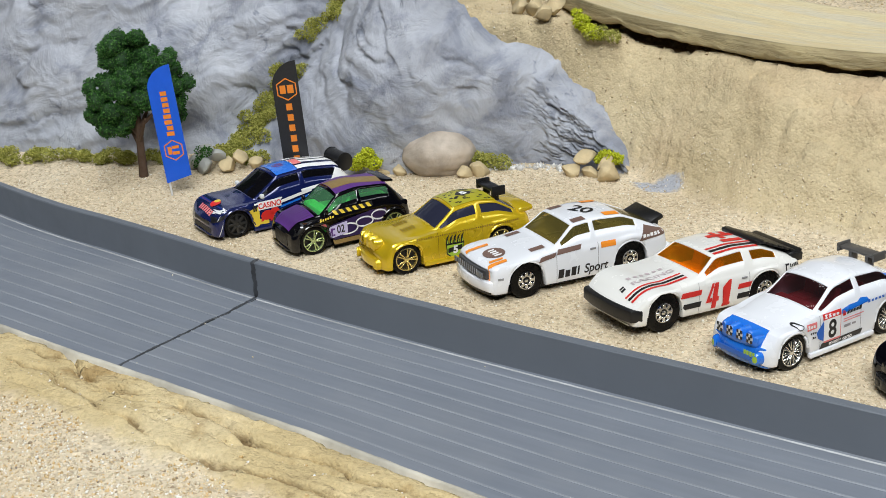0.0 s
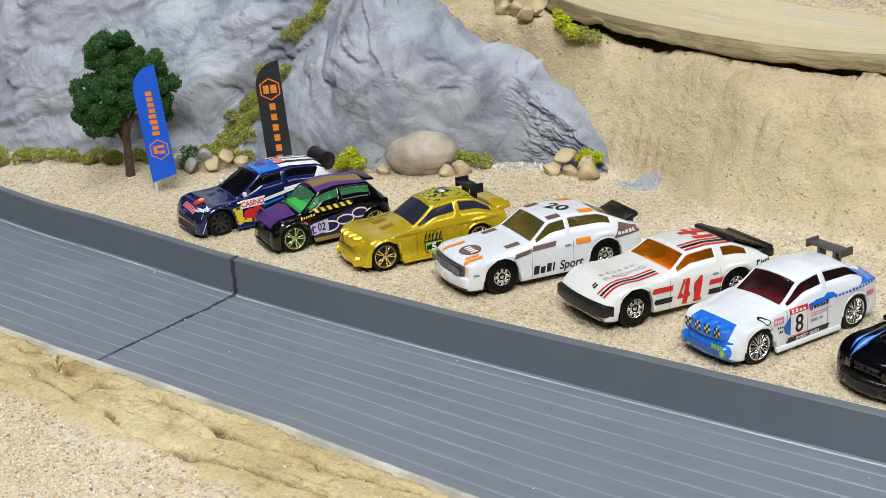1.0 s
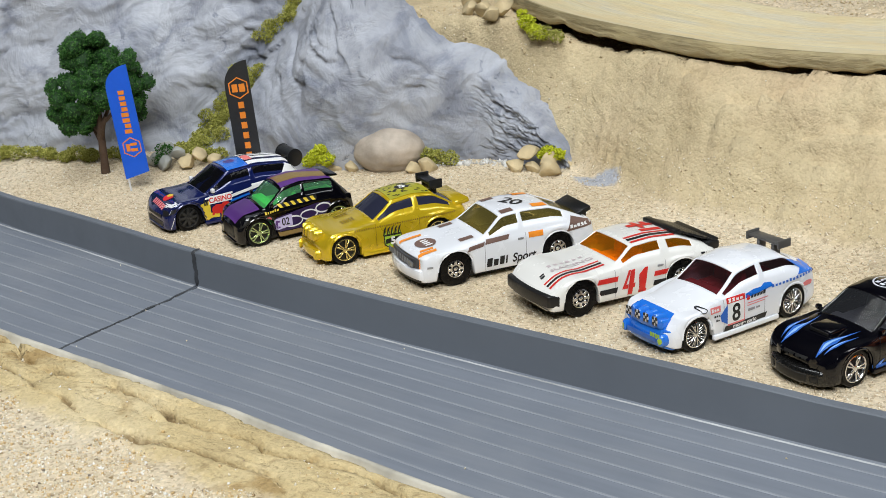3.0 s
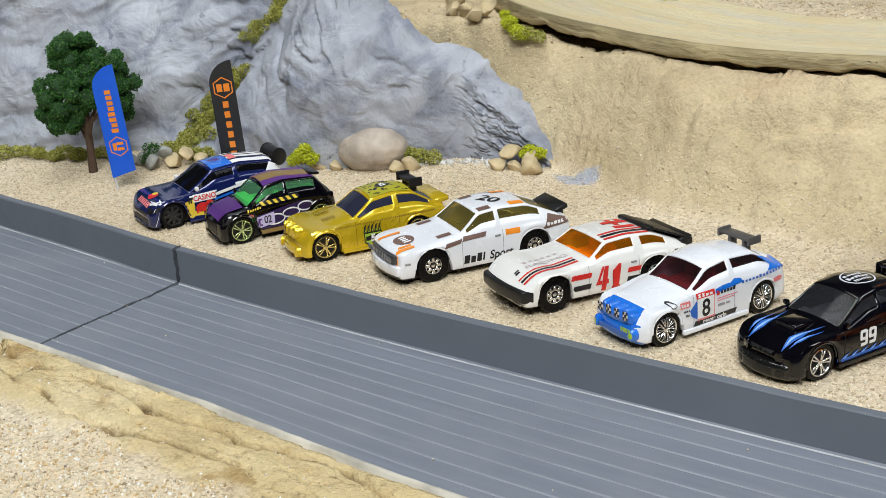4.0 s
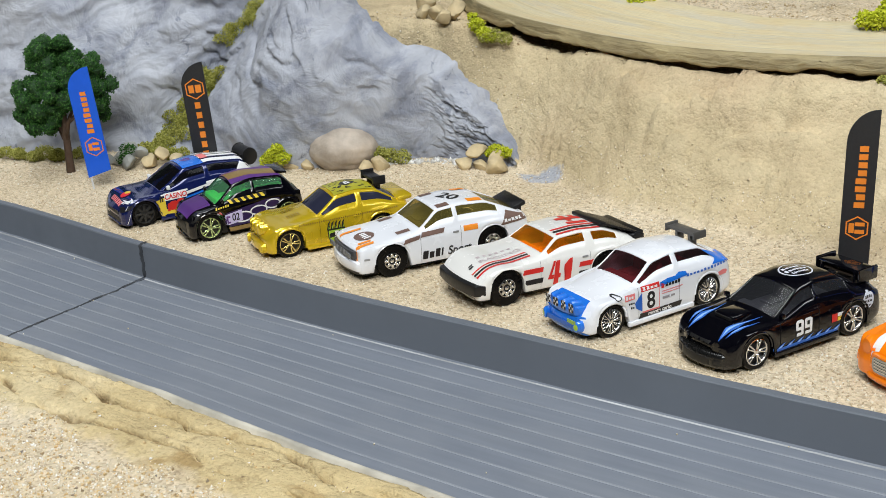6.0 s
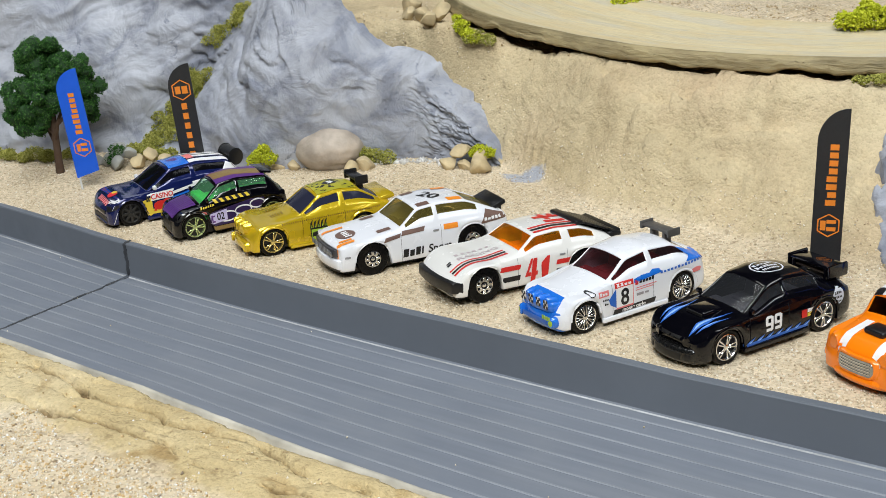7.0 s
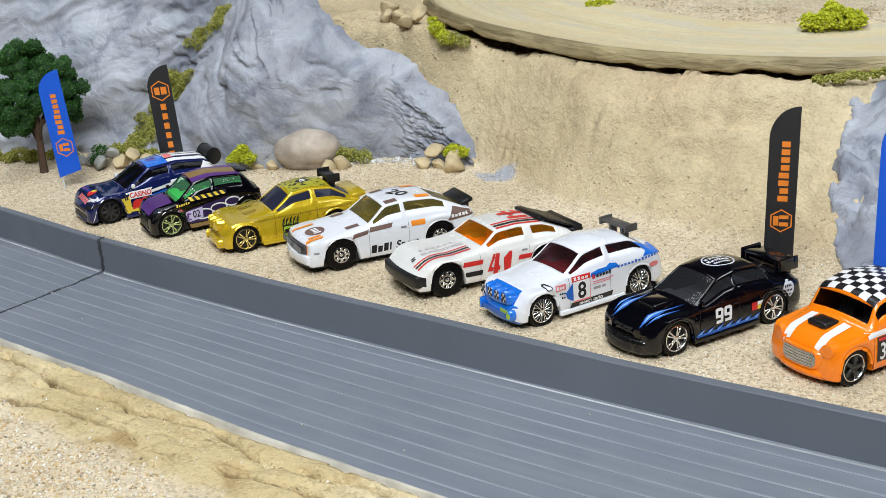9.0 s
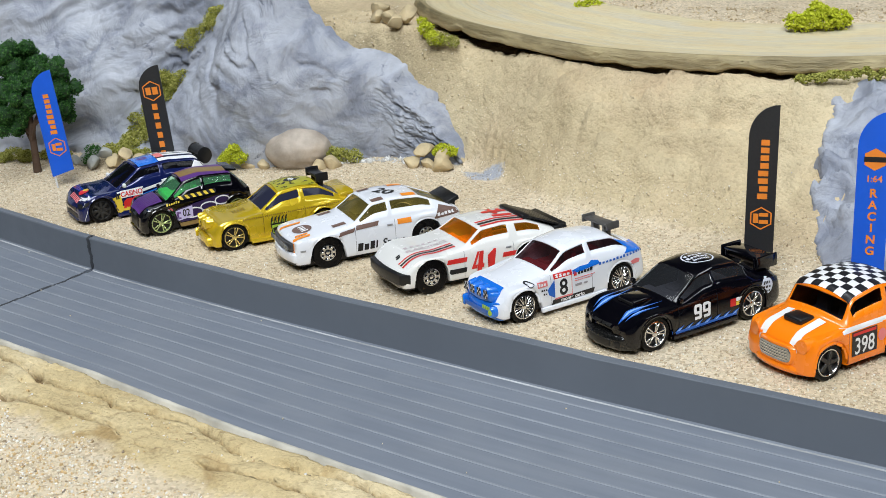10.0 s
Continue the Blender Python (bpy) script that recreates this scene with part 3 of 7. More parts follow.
def outcrop():
    """Bare painted plaster showing where the sand coat of the bank ends; its rim is ragged and lies proud of the sand."""
    cols, rows = 150, 90
    verts, sandy = [], []
    for i in range(cols + 1):
        x = -100 + 160 * i / cols
        foot, crest = curve_at(FOOT, x) - 4, crest_y(x) - 2
        for j in range(rows + 1):
            v = j / rows
            y = foot + (crest - foot) * v
            rim = curve_at([(0, -52), (0.12, -62), (0.3, -73), (0.6, -80), (0.85, -77), (0.95, -66), (1, -52)], v) + 7 * fbm(x / 16, v * 4, 33.0, 4) + 2.5 * fbm(x / 4, v * 16, 35.0, 3)
            over = -4.5 + 5.7 * smooth01(-1.5, 3.5, x - rim) + 1.5 * smooth01(2, 26, x - rim)
            over += smooth01(0, 8, x - rim) * (2.2 * fbm(x / 22, v * 2.4, 37.0, 3) + 1.6 * abs(fbm(x / 15, v * 5, 39.0, 4)))
            verts.append((x, y - 0.75 * over, ground_z(x, y) + 0.6 * over))
            sandy.append(0.3 * smooth01(10, 0, x - rim) * smooth01(0.3, 0.0, v) + 0.16 * smooth01(5, 0, x - rim))
    k = rows + 1
    ob = link_mesh("rock_outcrop", verts, [(i * k + j, (i + 1) * k + j, (i + 1) * k + j + 1, i * k + j + 1) for i in range(cols) for j in range(rows)], ROCK)
    ob.data.attributes.new("sandy", "FLOAT", "POINT").data.foreach_set("value", sandy)
    tagged(ob, "blue-grey painted plaster rock showing in the sand bank", "rock", kind="structure")


outcrop()


def upper_road():
    root = tagged(new("upper_roadway"), "weathered tan curved roadway with a worn raised lip", "road", kind="structure")
    n = 420
    prof = [(117, 51.5), (119, 55.0), (122, 55.6), (128, 54.0), (140, 53.3), (152, 53.0), (165, 52.8), (176, 53.1), (183, 53.9), (188, 55.0)]
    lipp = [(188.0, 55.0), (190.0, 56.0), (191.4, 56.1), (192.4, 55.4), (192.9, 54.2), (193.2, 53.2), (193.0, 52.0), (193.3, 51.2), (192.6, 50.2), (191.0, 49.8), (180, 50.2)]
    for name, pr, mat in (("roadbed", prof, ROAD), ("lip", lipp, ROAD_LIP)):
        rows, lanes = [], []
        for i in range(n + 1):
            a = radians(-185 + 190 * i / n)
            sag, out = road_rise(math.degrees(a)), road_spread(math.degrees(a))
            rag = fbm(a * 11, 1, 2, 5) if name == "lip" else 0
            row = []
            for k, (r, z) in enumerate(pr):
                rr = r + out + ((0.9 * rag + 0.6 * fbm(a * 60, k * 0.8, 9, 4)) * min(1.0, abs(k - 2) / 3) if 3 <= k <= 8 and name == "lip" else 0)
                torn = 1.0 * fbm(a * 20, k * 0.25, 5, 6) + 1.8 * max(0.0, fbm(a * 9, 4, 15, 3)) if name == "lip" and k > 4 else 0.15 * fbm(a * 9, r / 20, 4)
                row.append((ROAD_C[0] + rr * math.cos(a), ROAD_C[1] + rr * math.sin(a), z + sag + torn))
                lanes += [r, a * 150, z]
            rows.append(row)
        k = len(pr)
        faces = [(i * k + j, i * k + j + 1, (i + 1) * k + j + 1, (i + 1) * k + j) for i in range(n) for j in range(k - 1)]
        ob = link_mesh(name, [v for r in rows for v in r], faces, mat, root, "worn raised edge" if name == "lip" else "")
        ob.data.attributes.new("lane", "FLOAT_VECTOR", "POINT").data.foreach_set("vector", lanes)


upper_road()

# ---- toy car kit: s runs from the front axle towards the tail, y to the car's right, z up ----
def ring_of(n, r, cx=0.0, cy=0.0, ry=None, start=0.0):
    return [(cx + r * math.cos(start + 2 * math.pi * k / n), cy + (ry or r) * math.sin(start + 2 * math.pi * k / n)) for k in range(n)]


def rect(x0, y0, x1, y1, shear=0.0):
    return [(x0, y0), (x1, y0), (x1 + shear, y1), (x0 + shear, y1)]


def slant(x0, z0, x1, z1, h, shear=0.0):
    """A bar that follows a slope."""
    return [(x0, z0), (x1, z1), (x1 + shear, z1 + h), (x0 + shear, z0 + h)]


def bars(x0, z0, x1, z1, h, count, fill=0.72, shear=0.0):
    """A row of plain bars where lettering cannot be set."""
    out = []
    rnd = random.Random(count * 7 + int(h * 10))
    for k in range(count):
        a, b = k / count, (k + fill) / count
        hh = h * (1.0 if k == 0 else rnd.choice((0.72, 0.72, 0.95)))
        out.append([(x0 + (x1 - x0) * a, z0 + (z1 - z0) * a), (x0 + (x1 - x0) * b, z0 + (z1 - z0) * b),
                    (x0 + (x1 - x0) * b + shear, z0 + (z1 - z0) * b + hh), (x0 + (x1 - x0) * a + shear, z0 + (z1 - z0) * a + hh)])
    return out


def flat_shape(polys):
    bm = bmesh.new()
    for p in polys:
        vs = [bm.verts.new((x, y, 0)) for x, y in p]
        bm.faces.new(vs)
    bmesh.ops.triangulate(bm, faces=bm.faces[:])
    return bm


def letters(text, cx, cy, height, shear=0.0, turn=0.0, bold=0.0, wide=1.0):
    """Flat lettering in the built-in font, centred on a place."""
    cu = bpy.data.curves.new("lettering", "FONT")
    cu.body, cu.size, cu.shear, cu.offset = text, 1.0, shear, bold
    cu.align_x = "CENTER"
    ob = bpy.data.objects.new("lettering", cu)
    me = bpy.data.meshes.new_from_object(ob)
    bm = bmesh.new()
    bm.from_mesh(me)
    bpy.data.objects.remove(ob)
    bpy.data.curves.remove(cu)
    bpy.data.meshes.remove(me)
    bmesh.ops.triangulate(bm, faces=bm.faces[:])
    k = height / 0.69
    for v in bm.verts:
        v.co = Vector((v.co.x * k * wide, (v.co.y - 0.345) * k, 0))
    bmesh.ops.transform(bm, matrix=Matrix.Translation((cx, cy, 0)) @ Matrix.Rotation(radians(turn), 4, "Z"), verts=bm.verts[:])
    return bm


def block_digits(text, x0, z0, high, shear=0.0):
    """Square-cut racing numerals built of straight strokes, for a digit cell 4 wide and 6 high."""
    strokes = {"4": [[(0, 1.6), (1.5, 6), (2.3, 6), (1.2, 2.6), (2.0, 2.6), (2.0, 1.6)], [(2.1, 0), (3.7, 0), (3.7, 6), (2.5, 6), (2.5, 5.0), (2.1, 5.0)], [(3.6, 1.6), (4.3, 1.6), (4.3, 2.7), (3.6, 2.7)]],
               "1": [[(1.6, 0), (3.5, 0), (3.5, 6), (2.6, 6), (1.9, 5.1), (0.8, 4.6), (0.8, 3.7), (1.6, 3.9)], [(1.2, 0), (3.9, 0), (3.9, 0.7), (1.2, 0.7)]],
               "9": [[(0.5, 0), (3.4, 0), (3.4, 1.2), (0.5, 1.2)], [(2.7, 0), (4, 0.4), (4, 5.4), (2.7, 6)], [(0.3, 4.9), (3.2, 4.9), (3.2, 6), (0.5, 6)], [(0, 2.6), (1.3, 2.6), (1.3, 5.8), (0.4, 5.8), (0, 5.4)], [(0, 2.7), (0.4, 2.2), (3.2, 2.2), (3.2, 3.3), (0, 3.3)]]}
    out, k = [], high / 6.0
    for i, ch in enumerate(text):
        for poly in strokes[ch]:
            out.append([(x0 + (i * 4.5 + x) * k + shear * z * k, z0 + z * k) for x, z in poly])
    return out


def p_arch(spec):
    return spec.get("arch", 0.35)


class Car:
    def __init__(self, name, label, at, turn, spec, paint_mat, glass_mat, seat_mat, pitch=0.0):
        self.spec, self.glass, self.seat = spec, glass_mat, seat_mat
        self.root = tagged(new(name), label, "toy car", "row of toy rally cars")
        self.wheel_r, self.hub_z = spec.get("wheel_r", 5.2), spec.get("wheel_r", 5.2)
        W = spec["W"]
        self.k = spec.get("k", (0.9, 0.86, 1.05))
        hub = (W - 0.5) * self.k[1]
        c, s_ = math.cos(radians(turn)), math.sin(radians(turn))
        # the left front hub stands at the given place
        ox, oy = at[0] - s_ * hub, at[1] + c * hub
        self.root.matrix_world = Matrix.Translation((ox * MM, oy * MM, at[2] * MM if len(at) > 2 else 0)) @ Matrix.Rotation(radians(turn), 4, "Z") @ Matrix.Translation((0, 0, self.hub_z * MM)) @ Matrix.Rotation(radians(pitch), 4, "Y") @ Matrix.Translation((0, 0, -self.hub_z * MM))
        self.paint = paint_mat
        self.shell()
        self.inside()

    def section(self, s):
        """Half a cross-section, from the sill to the roof's middle: rounded flank, straight glasshouse, rounded roof corner, crowned top."""
        p = self.spec
        n0, t1, W = p["nose"], p["tail"], p["W"]
        rf, rt = p.get("round_f", 2.6), p.get("round_t", 2.8)
        ef, et = min(1.0, max(0.0, 1 - (s - n0) / rf)), min(1.0, max(0.0, 1 - (t1 - s) / rt))
        inset = (1 - math.sqrt(1 - ef * ef)) * rf * 0.42 + (1 - math.sqrt(1 - et * et)) * rt * 0.42
        w = W * self.narrow(s) * (1 - 0.07 * max(0.0, 1 - (t1 - s) / 9.0) ** 2) - inset
        ra = self.wheel_r + p.get("arch", 0.35)
        sill = p["sill"] + p.get("nose_lift", 0.0) * ef + 1.3 * max(0.0, 1 - (t1 - s) / 6.0)
        belt = soft_curve(p["belt"], s, 1.8)
        hump, arch = 0.0, 0.0
        for c in (0.0, p["wb"]):
            d = (s - c) * self.k[0]
            g = math.exp(-(d / 7.0) ** 2)
            hump = max(hump, g * max(0.0, self.hub_z + ra / self.k[2] + p.get("fender", 0.9) - belt))
            arch = max(arch, g)
            if abs(d) < ra:
                sill = max(sill, self.hub_z + math.sqrt(ra * ra - d * d) / self.k[2])
        belt += hump - inset * 0.8
        top = max(soft_curve(p["top"], s, 1.3) - inset * 0.8, belt + 0.3)
        belt = min(belt, top - 0.3)
        sill = min(sill + inset * 0.5, belt - 0.75)
        w *= 1 + 0.016 * arch * p.get("flare", 1.0)
        ye = min(soft_curve(p["edge"], s, 1.2), w - 0.6)
        crown = soft_curve(p.get("crown", [(0, 0.9)]), s, 1.5)
        ze = max(top - crown, belt + 0.1)
        side = belt - sill
        lower = [(w * 0.82, sill + 0.1), (w * 0.955, sill), (w * 0.99, sill + min(0.8, side * 0.25)), (w, sill + side * 0.5), (w * 0.988, belt - min(1.1, side * 0.25)), (w * 0.945, belt)]
        cut = [lower[0]]
        for q, r in zip(lower, lower[1:]):
            cut += [(q[0] * 0.75 + r[0] * 0.25, q[1] * 0.75 + r[1] * 0.25), (q[0] * 0.25 + r[0] * 0.75, q[1] * 0.25 + r[1] * 0.75)]
        pts = cut + [lower[-1]]
        sh, E = lower[-1], (ye, ze)
        for t in (0.12, 0.5, 0.86):
            pts.append((sh[0] + (E[0] - sh[0]) * t + 1.5 * t * (1 - t) * min(1.0, (ze - belt) / 4), sh[1] + (E[1] - sh[1]) * t))
        q0, q2 = pts[-1], (ye * 0.915, ze + (top - ze) * 0.3)
        for t in (0.25, 0.5, 0.75, 1.0):
            pts.append(tuple(q0[i] * (1 - t) ** 2 + 2 * E[i] * t * (1 - t) + q2[i] * t * t for i in (0, 1)))
        for t in (0.75, 0.5, 0.25, 0.0):
            pts.append((q2[0] * t, top - (top - q2[1]) * t * t))
        return pts

    def narrow(self, s):
        """The nose rounds off in plan ahead of the front arches."""
        p = self.spec
        e = min(1.0, max(0.0, (-6.0 - s) / (-6.0 - p["nose"])))
        return 1 - p.get("taper", 0.15) * (1 - math.sqrt(1 - e * e))

    def warp(self, s, y):
        p = self.spec
        reach = max(5.0, -5.0 - p["nose"])
        f = min(1.05, max(0.0, 1 - (s - p["nose"]) / reach))
        g = max(0.0, 1 - (p["tail"] - s) / 16.0)
        u = (abs(y) / p["W"]) ** 2
        glass = p.get("screen_bow", 1.6) * max(0.0, 1 - abs(s - (p["cowl"] + p["wst"]) / 2) / 12.0)
        return s + min(p.get("bow", 4.0), 0.45 * reach) * u * f * f - p.get("tail_bow", 2.0) * u * g * g + glass * u

    def rake(self, s, z):
        """The nose leans back above the bumper and the tail leans in."""
        p = self.spec
        f = max(0.0, 1 - (s - p["nose"]) / 6.0)
        g = max(0.0, 1 - (p["tail"] - s) / 6.0)
        return p.get("lean", 0.35) * max(0.0, z - p.get("bumper_z", 6.0)) * f - 0.18 * max(0.0, z - 7.0) * g

    def shell(self):
        p = self.spec
        keys = [p["cowl"], p["cowl"] + 0.7, p["wst"] - 0.5, p["wst"], p["roofr"], p["roofr"] + 0.7, p["rbase"] - 0.7, p["rbase"]]
        for a, b in p["windows"]:
            keys += [a, b]
        st = list(np.linspace(p["nose"], p["tail"], 74)) + [p["nose"] + d for d in (0.08, 0.25, 0.55, 1.0, 1.6)] + [p["tail"] - d for d in (0.08, 0.25, 0.55, 1.0, 1.6)]
        ra = (self.wheel_r + p.get("arch", 0.35)) / self.k[0]
        for c in (0.0, p["wb"]):
            st += [c + ra * k for k in (-1.0, -0.985, -0.95, -0.88, -0.78, -0.65, 0.65, 0.78, 0.88, 0.95, 0.985, 1.0)]
        st = [s for s in st if min(abs(s - k) for k in keys) > 0.22] + keys
        st = sorted(s for s in set(round(s, 3) for s in st) if p["nose"] <= s <= p["tail"])
        verts, faces, kind = [], [], []
        rows = len(self.section(st[0]))
        cols = 2 * rows - 1
        for s in st:
            half = self.section(s)
            full = [(-y, z) for y, z in half] + [(y, z) for y, z in half[-2::-1]]
            verts += [(self.warp(s, y) + self.rake(s, z), y, z) for y, z in full]
        for i in range(len(st) - 1):
            mid = (st[i] + st[i + 1]) / 2
            for j in range(cols - 1):
                jj = j if j < rows - 1 else cols - 2 - j
                k = "body"
                if jj in (13, 14) and any(a < mid < b for a, b in p["windows"]):
                    k = "w%d%s" % ([a < mid < b for a, b in p["windows"]].index(True), "l" if j < rows - 1 else "r")
                if jj >= rows - 5:
                    if p["cowl"] + 0.69 < mid < p["wst"] - 0.49:
                        k = "front"
                    if p["roofr"] + 0.69 < mid < p["rbase"] - 0.69 and p.get("rear_glass", True):
                        k = "rear"
                faces.append((i * cols + j, i * cols + j + 1, (i + 1) * cols + j + 1, (i + 1) * cols + j))
                kind.append(k)
        for e in (0, len(st) - 1):
            for j in range(rows - 1):
                a, b = e * cols + j, e * cols + cols - 1 - j
                f = (a, b, b - 1, a + 1) if j < rows - 2 else (a, b, a + 1)
                faces.append(f if e == 0 else f[::-1])
                kind.append("body")
        self.bvh = BVHTree.FromPolygons(verts, faces)
        names = {"front": "windscreen", "rear": "rear_window"}
        for k in sorted(set(kind)):
            sel = [f for f, q in zip(faces, kind) if q == k]
            used = sorted(set(i for f in sel for i in f))
            where = {v: i for i, v in enumerate(used)}
            vs = [Vector(verts[i]) for i in used]
            if k != "body":
                d = Vector((0, -1 if k.endswith("l") else 1, 0.5)) if k[0] == "w" else Vector((-0.5 if k == "front" else 0.5, 0, 1))
                vs = [v - d.normalized() * 0.2 for v in vs]
            ob = link_mesh(names.get(k, "side_window" if k != "body" else "body"), vs, [[where[i] for i in f] for f in sel], self.paint if k == "body" else self.glass, self.root,
                           "" if k == "body" else "glossy tinted plastic glazing")
            bm = bmesh.new()
            bm.from_mesh(ob.data)
            bmesh.ops.recalc_face_normals(bm, faces=bm.faces)
            bm.to_mesh(ob.data)
            bm.free()
            ob.data.set_sharp_from_angle(angle=radians(40))
            if k == "body":
                self.body = ob
                cast = ob.modifiers.new("casting_thickness", "SOLIDIFY")
                cast.thickness, cast.offset, cast.use_even_offset = 0.45 * MM, -1.0, False

    def inside(self):
        p = self.spec
        W, wb = p["W"], p["wb"]
        part("chassis", block(p["nose"] + 3.5, p["tail"] - 3, -W * 0.72, W * 0.72, 1.6, 6.5, 0.5), BLACK, self.root, "black plastic base")
        b = curve_at(p["belt"], 20)
        tub = p.get("tub", 0.0)
        floor = block(p["cowl"] + 1, p["rbase"] - 4, -W * (0.72 + 0.06 * tub), W * (0.72 + 0.06 * tub), 6.4, b - 2.2 + tub, 0.4)
        dash = block(p["cowl"] + 2.6, p["cowl"] + 6.0 + 2 * tub, -8.6 - 0.6 * tub, 8.6 + 0.6 * tub, b - 2.5, b + 0.2 + 0.3 * tub, 0.8)
        seats = [floor, dash]
        s0 = p["wst"] + 3.5
        for y in (-4.6, 4.6):
            tilt = Matrix.Translation((s0 + 3, y, b)) @ Matrix.Rotation(radians(14), 4, "Y") @ Matrix.Translation((-s0 - 3, -y, -b))
            seats.append(block(s0 + 2, s0 + 4.2, y - 2.6, y + 2.6, b - 3, b + 2.6, 0.8, m=tilt))
            seats.append(block(s0 + 2.2, s0 + 3.8, y - 1.3, y + 1.3, b + 2.2, b + 3.8, 0.6, m=tilt))
            seats.append(block(s0 - 3, s0 + 3, y - 2.6, y + 2.6, b - 3, b - 1.3, 0.5))
        part("interior", join(*seats), self.seat, self.root, "moulded seats and dashboard")

    def wheels(self, rim, rim_mat, spokes=5, back=None, tyre_w=3.6, disc=0.75, lip=None):
        p, r = self.spec, self.wheel_r
        for s in (0.0, p["wb"]):
            for side in (-1, 1):
                y = side * (p["W"] - 0.5)
                yi = y - side * tyre_w
                prof = [(r * 0.55, yi), (r * 0.93, yi), (r * 0.985, yi + side * 0.25), (r, yi + side * 0.7), (r, y - side * 0.8), (r * 0.985, y - side * 0.3), (r * 0.94, y), (r * (disc + 0.045), y - side * 0.02), (r * (disc + 0.005), y - side * 0.25), (r * (disc - 0.015), y - side * 1.0)]
                wheel = part("wheel", lathe(prof, 36, "y", (s, 0, self.hub_z)), TYRE, self.root, "black tyre", smooth=True)
                wheel["axle"], wheel["hub"] = s * MM, y * MM
                part("backing", lathe([(0.02, y - side * 1.0), (r * disc, y - side * 1.0)], 28, "y", (s, 0, self.hub_z)), back or BLACK, wheel)
                R = r * disc
                bms = [lathe([(R, y - side * 0.5), (R, y - side * 0.02), (R * 0.93, y + side * 0.06), (R * 0.87, y - side * 0.25), (R * 0.86, y - side * 0.9)], 36, "y", (s, 0, self.hub_z)),
                       lathe([(0.02, y - side * 0.05), (R * 0.17, y - side * 0.05), (R * 0.24, y - side * 0.2), (R * 0.25, y - side * 0.9)], 16, "y", (s, 0, self.hub_z))]
                if rim == "dots":
                    bms.append(lathe([(R * 0.62, y - side * 0.9), (R * 0.62, y - side * 0.2), (R * 0.56, y - side * 0.1), (R * 0.45, y - side * 0.1), (R * 0.4, y - side * 0.2), (R * 0.4, y - side * 0.9)], 28, "y", (s, 0, self.hub_z)))
                for k in range(spokes):
                    a0 = 2 * math.pi * k / spokes + 0.3 * (s > 0)
                    for off in ((-0.17, 0.17) if rim == "double" else ((-0.12, 0.12) if rim == "lace" else (0.0,))):
                        wid = {"double": 0.24, "lace": 0.15, "star": 0.55, "dots": 0.5}.get(rim, 0.4)
                        inner, outer = (R * 0.42, R * 0.88) if rim == "dots" else (R * 0.2, R * 0.9)
                        bm = block(inner, outer, -0.25, 0.25, -wid, wid, 0.1, 1)
                        for v in bm.verts:
                            if rim == "star":
                                v.co.z *= 1.25 - 0.5 * (v.co.x / R)
                            if rim == "lace":
                                v.co.z += off * (v.co.x - R * 0.2) * 1.5
                        m = Matrix.Translation((s, y - side * 0.25, self.hub_z)) @ Matrix.Rotation(a0 + (off if rim == "double" else 0), 4, "Y")
                        bmesh.ops.transform(bm, matrix=m, verts=bm.verts[:])
                        bms.append(bm)
                if lip:
                    part("rim_lip", bms.pop(0), lip, wheel, "bright wheel rim lip", smooth=True)
                part("rim", join(*bms), rim_mat, wheel, "spoked wheel rim", smooth=True)

    def decal(self, name, shapes, mat, face="side", label="", lift=0.06):
        """Lays flat shapes on the shell. side: (s, z) on the left flank; top: (s, y); front: (y, z)."""
        bms = []
        for sh in shapes if isinstance(shapes, (list, tuple)) else [shapes]:
            bms.append(sh if isinstance(sh, bmesh.types.BMesh) else flat_shape([sh]))
        bm = join(*bms)
        for _ in range(4):
            long_edges = [e for e in bm.edges if e.calc_length() > 1.0]
            if not long_edges:
                break
            bmesh.ops.subdivide_edges(bm, edges=long_edges, cuts=1)
            bmesh.ops.triangulate(bm, faces=bm.faces[:])
        for v in bm.verts:
            a, b = v.co.x, v.co.y
            if face in ("side", "right"):
                sg = -1 if face == "side" else 1
                o, d = Vector((a, sg * 60, b)), Vector((0, -sg, 0))
            elif face == "top":
                o, d = Vector((a, b, 60)), Vector((0, 0, -1))
            else:
                o, d = Vector((-60, a, b)), Vector((1, 0, 0))
            hit, nor, _, _ = self.bvh.ray_cast(o, d)
            if hit is None:
                hit, nor = self.bvh.find_nearest(o + d * 46)[:2]
            if nor.dot(d) > 0:
                nor = -nor
            v.co = hit - d * 0.05 + nor * (lift + 0.05)
        me = bpy.data.meshes.new(name)
        for v in bm.verts:
            v.co *= MM
        bm.to_mesh(me)
        bm.free()
        me.materials.append(mat)
        ob = new(name, me)
        ob.parent = self.root
        if label:
            ob["label"] = label
        return ob

    def add(self, name, bm, mat, label="", smooth=True):
        """Adds a part; what spans the nose follows its curve."""
        if min(v.co.x for v in bm.verts) < self.spec["nose"] + 6:
            for k in range(-7, 8):
                bmesh.ops.bisect_plane(bm, geom=bm.verts[:] + bm.edges[:] + bm.faces[:], plane_co=(0, k * 2.0 + 0.013, 0), plane_no=(0, 1, 0))
            for v in bm.verts:
                v.co.x, v.co.y = self.warp(v.co.x, v.co.y), v.co.y * self.narrow(v.co.x)
        return part(name, bm, mat, self.root, label, smooth)

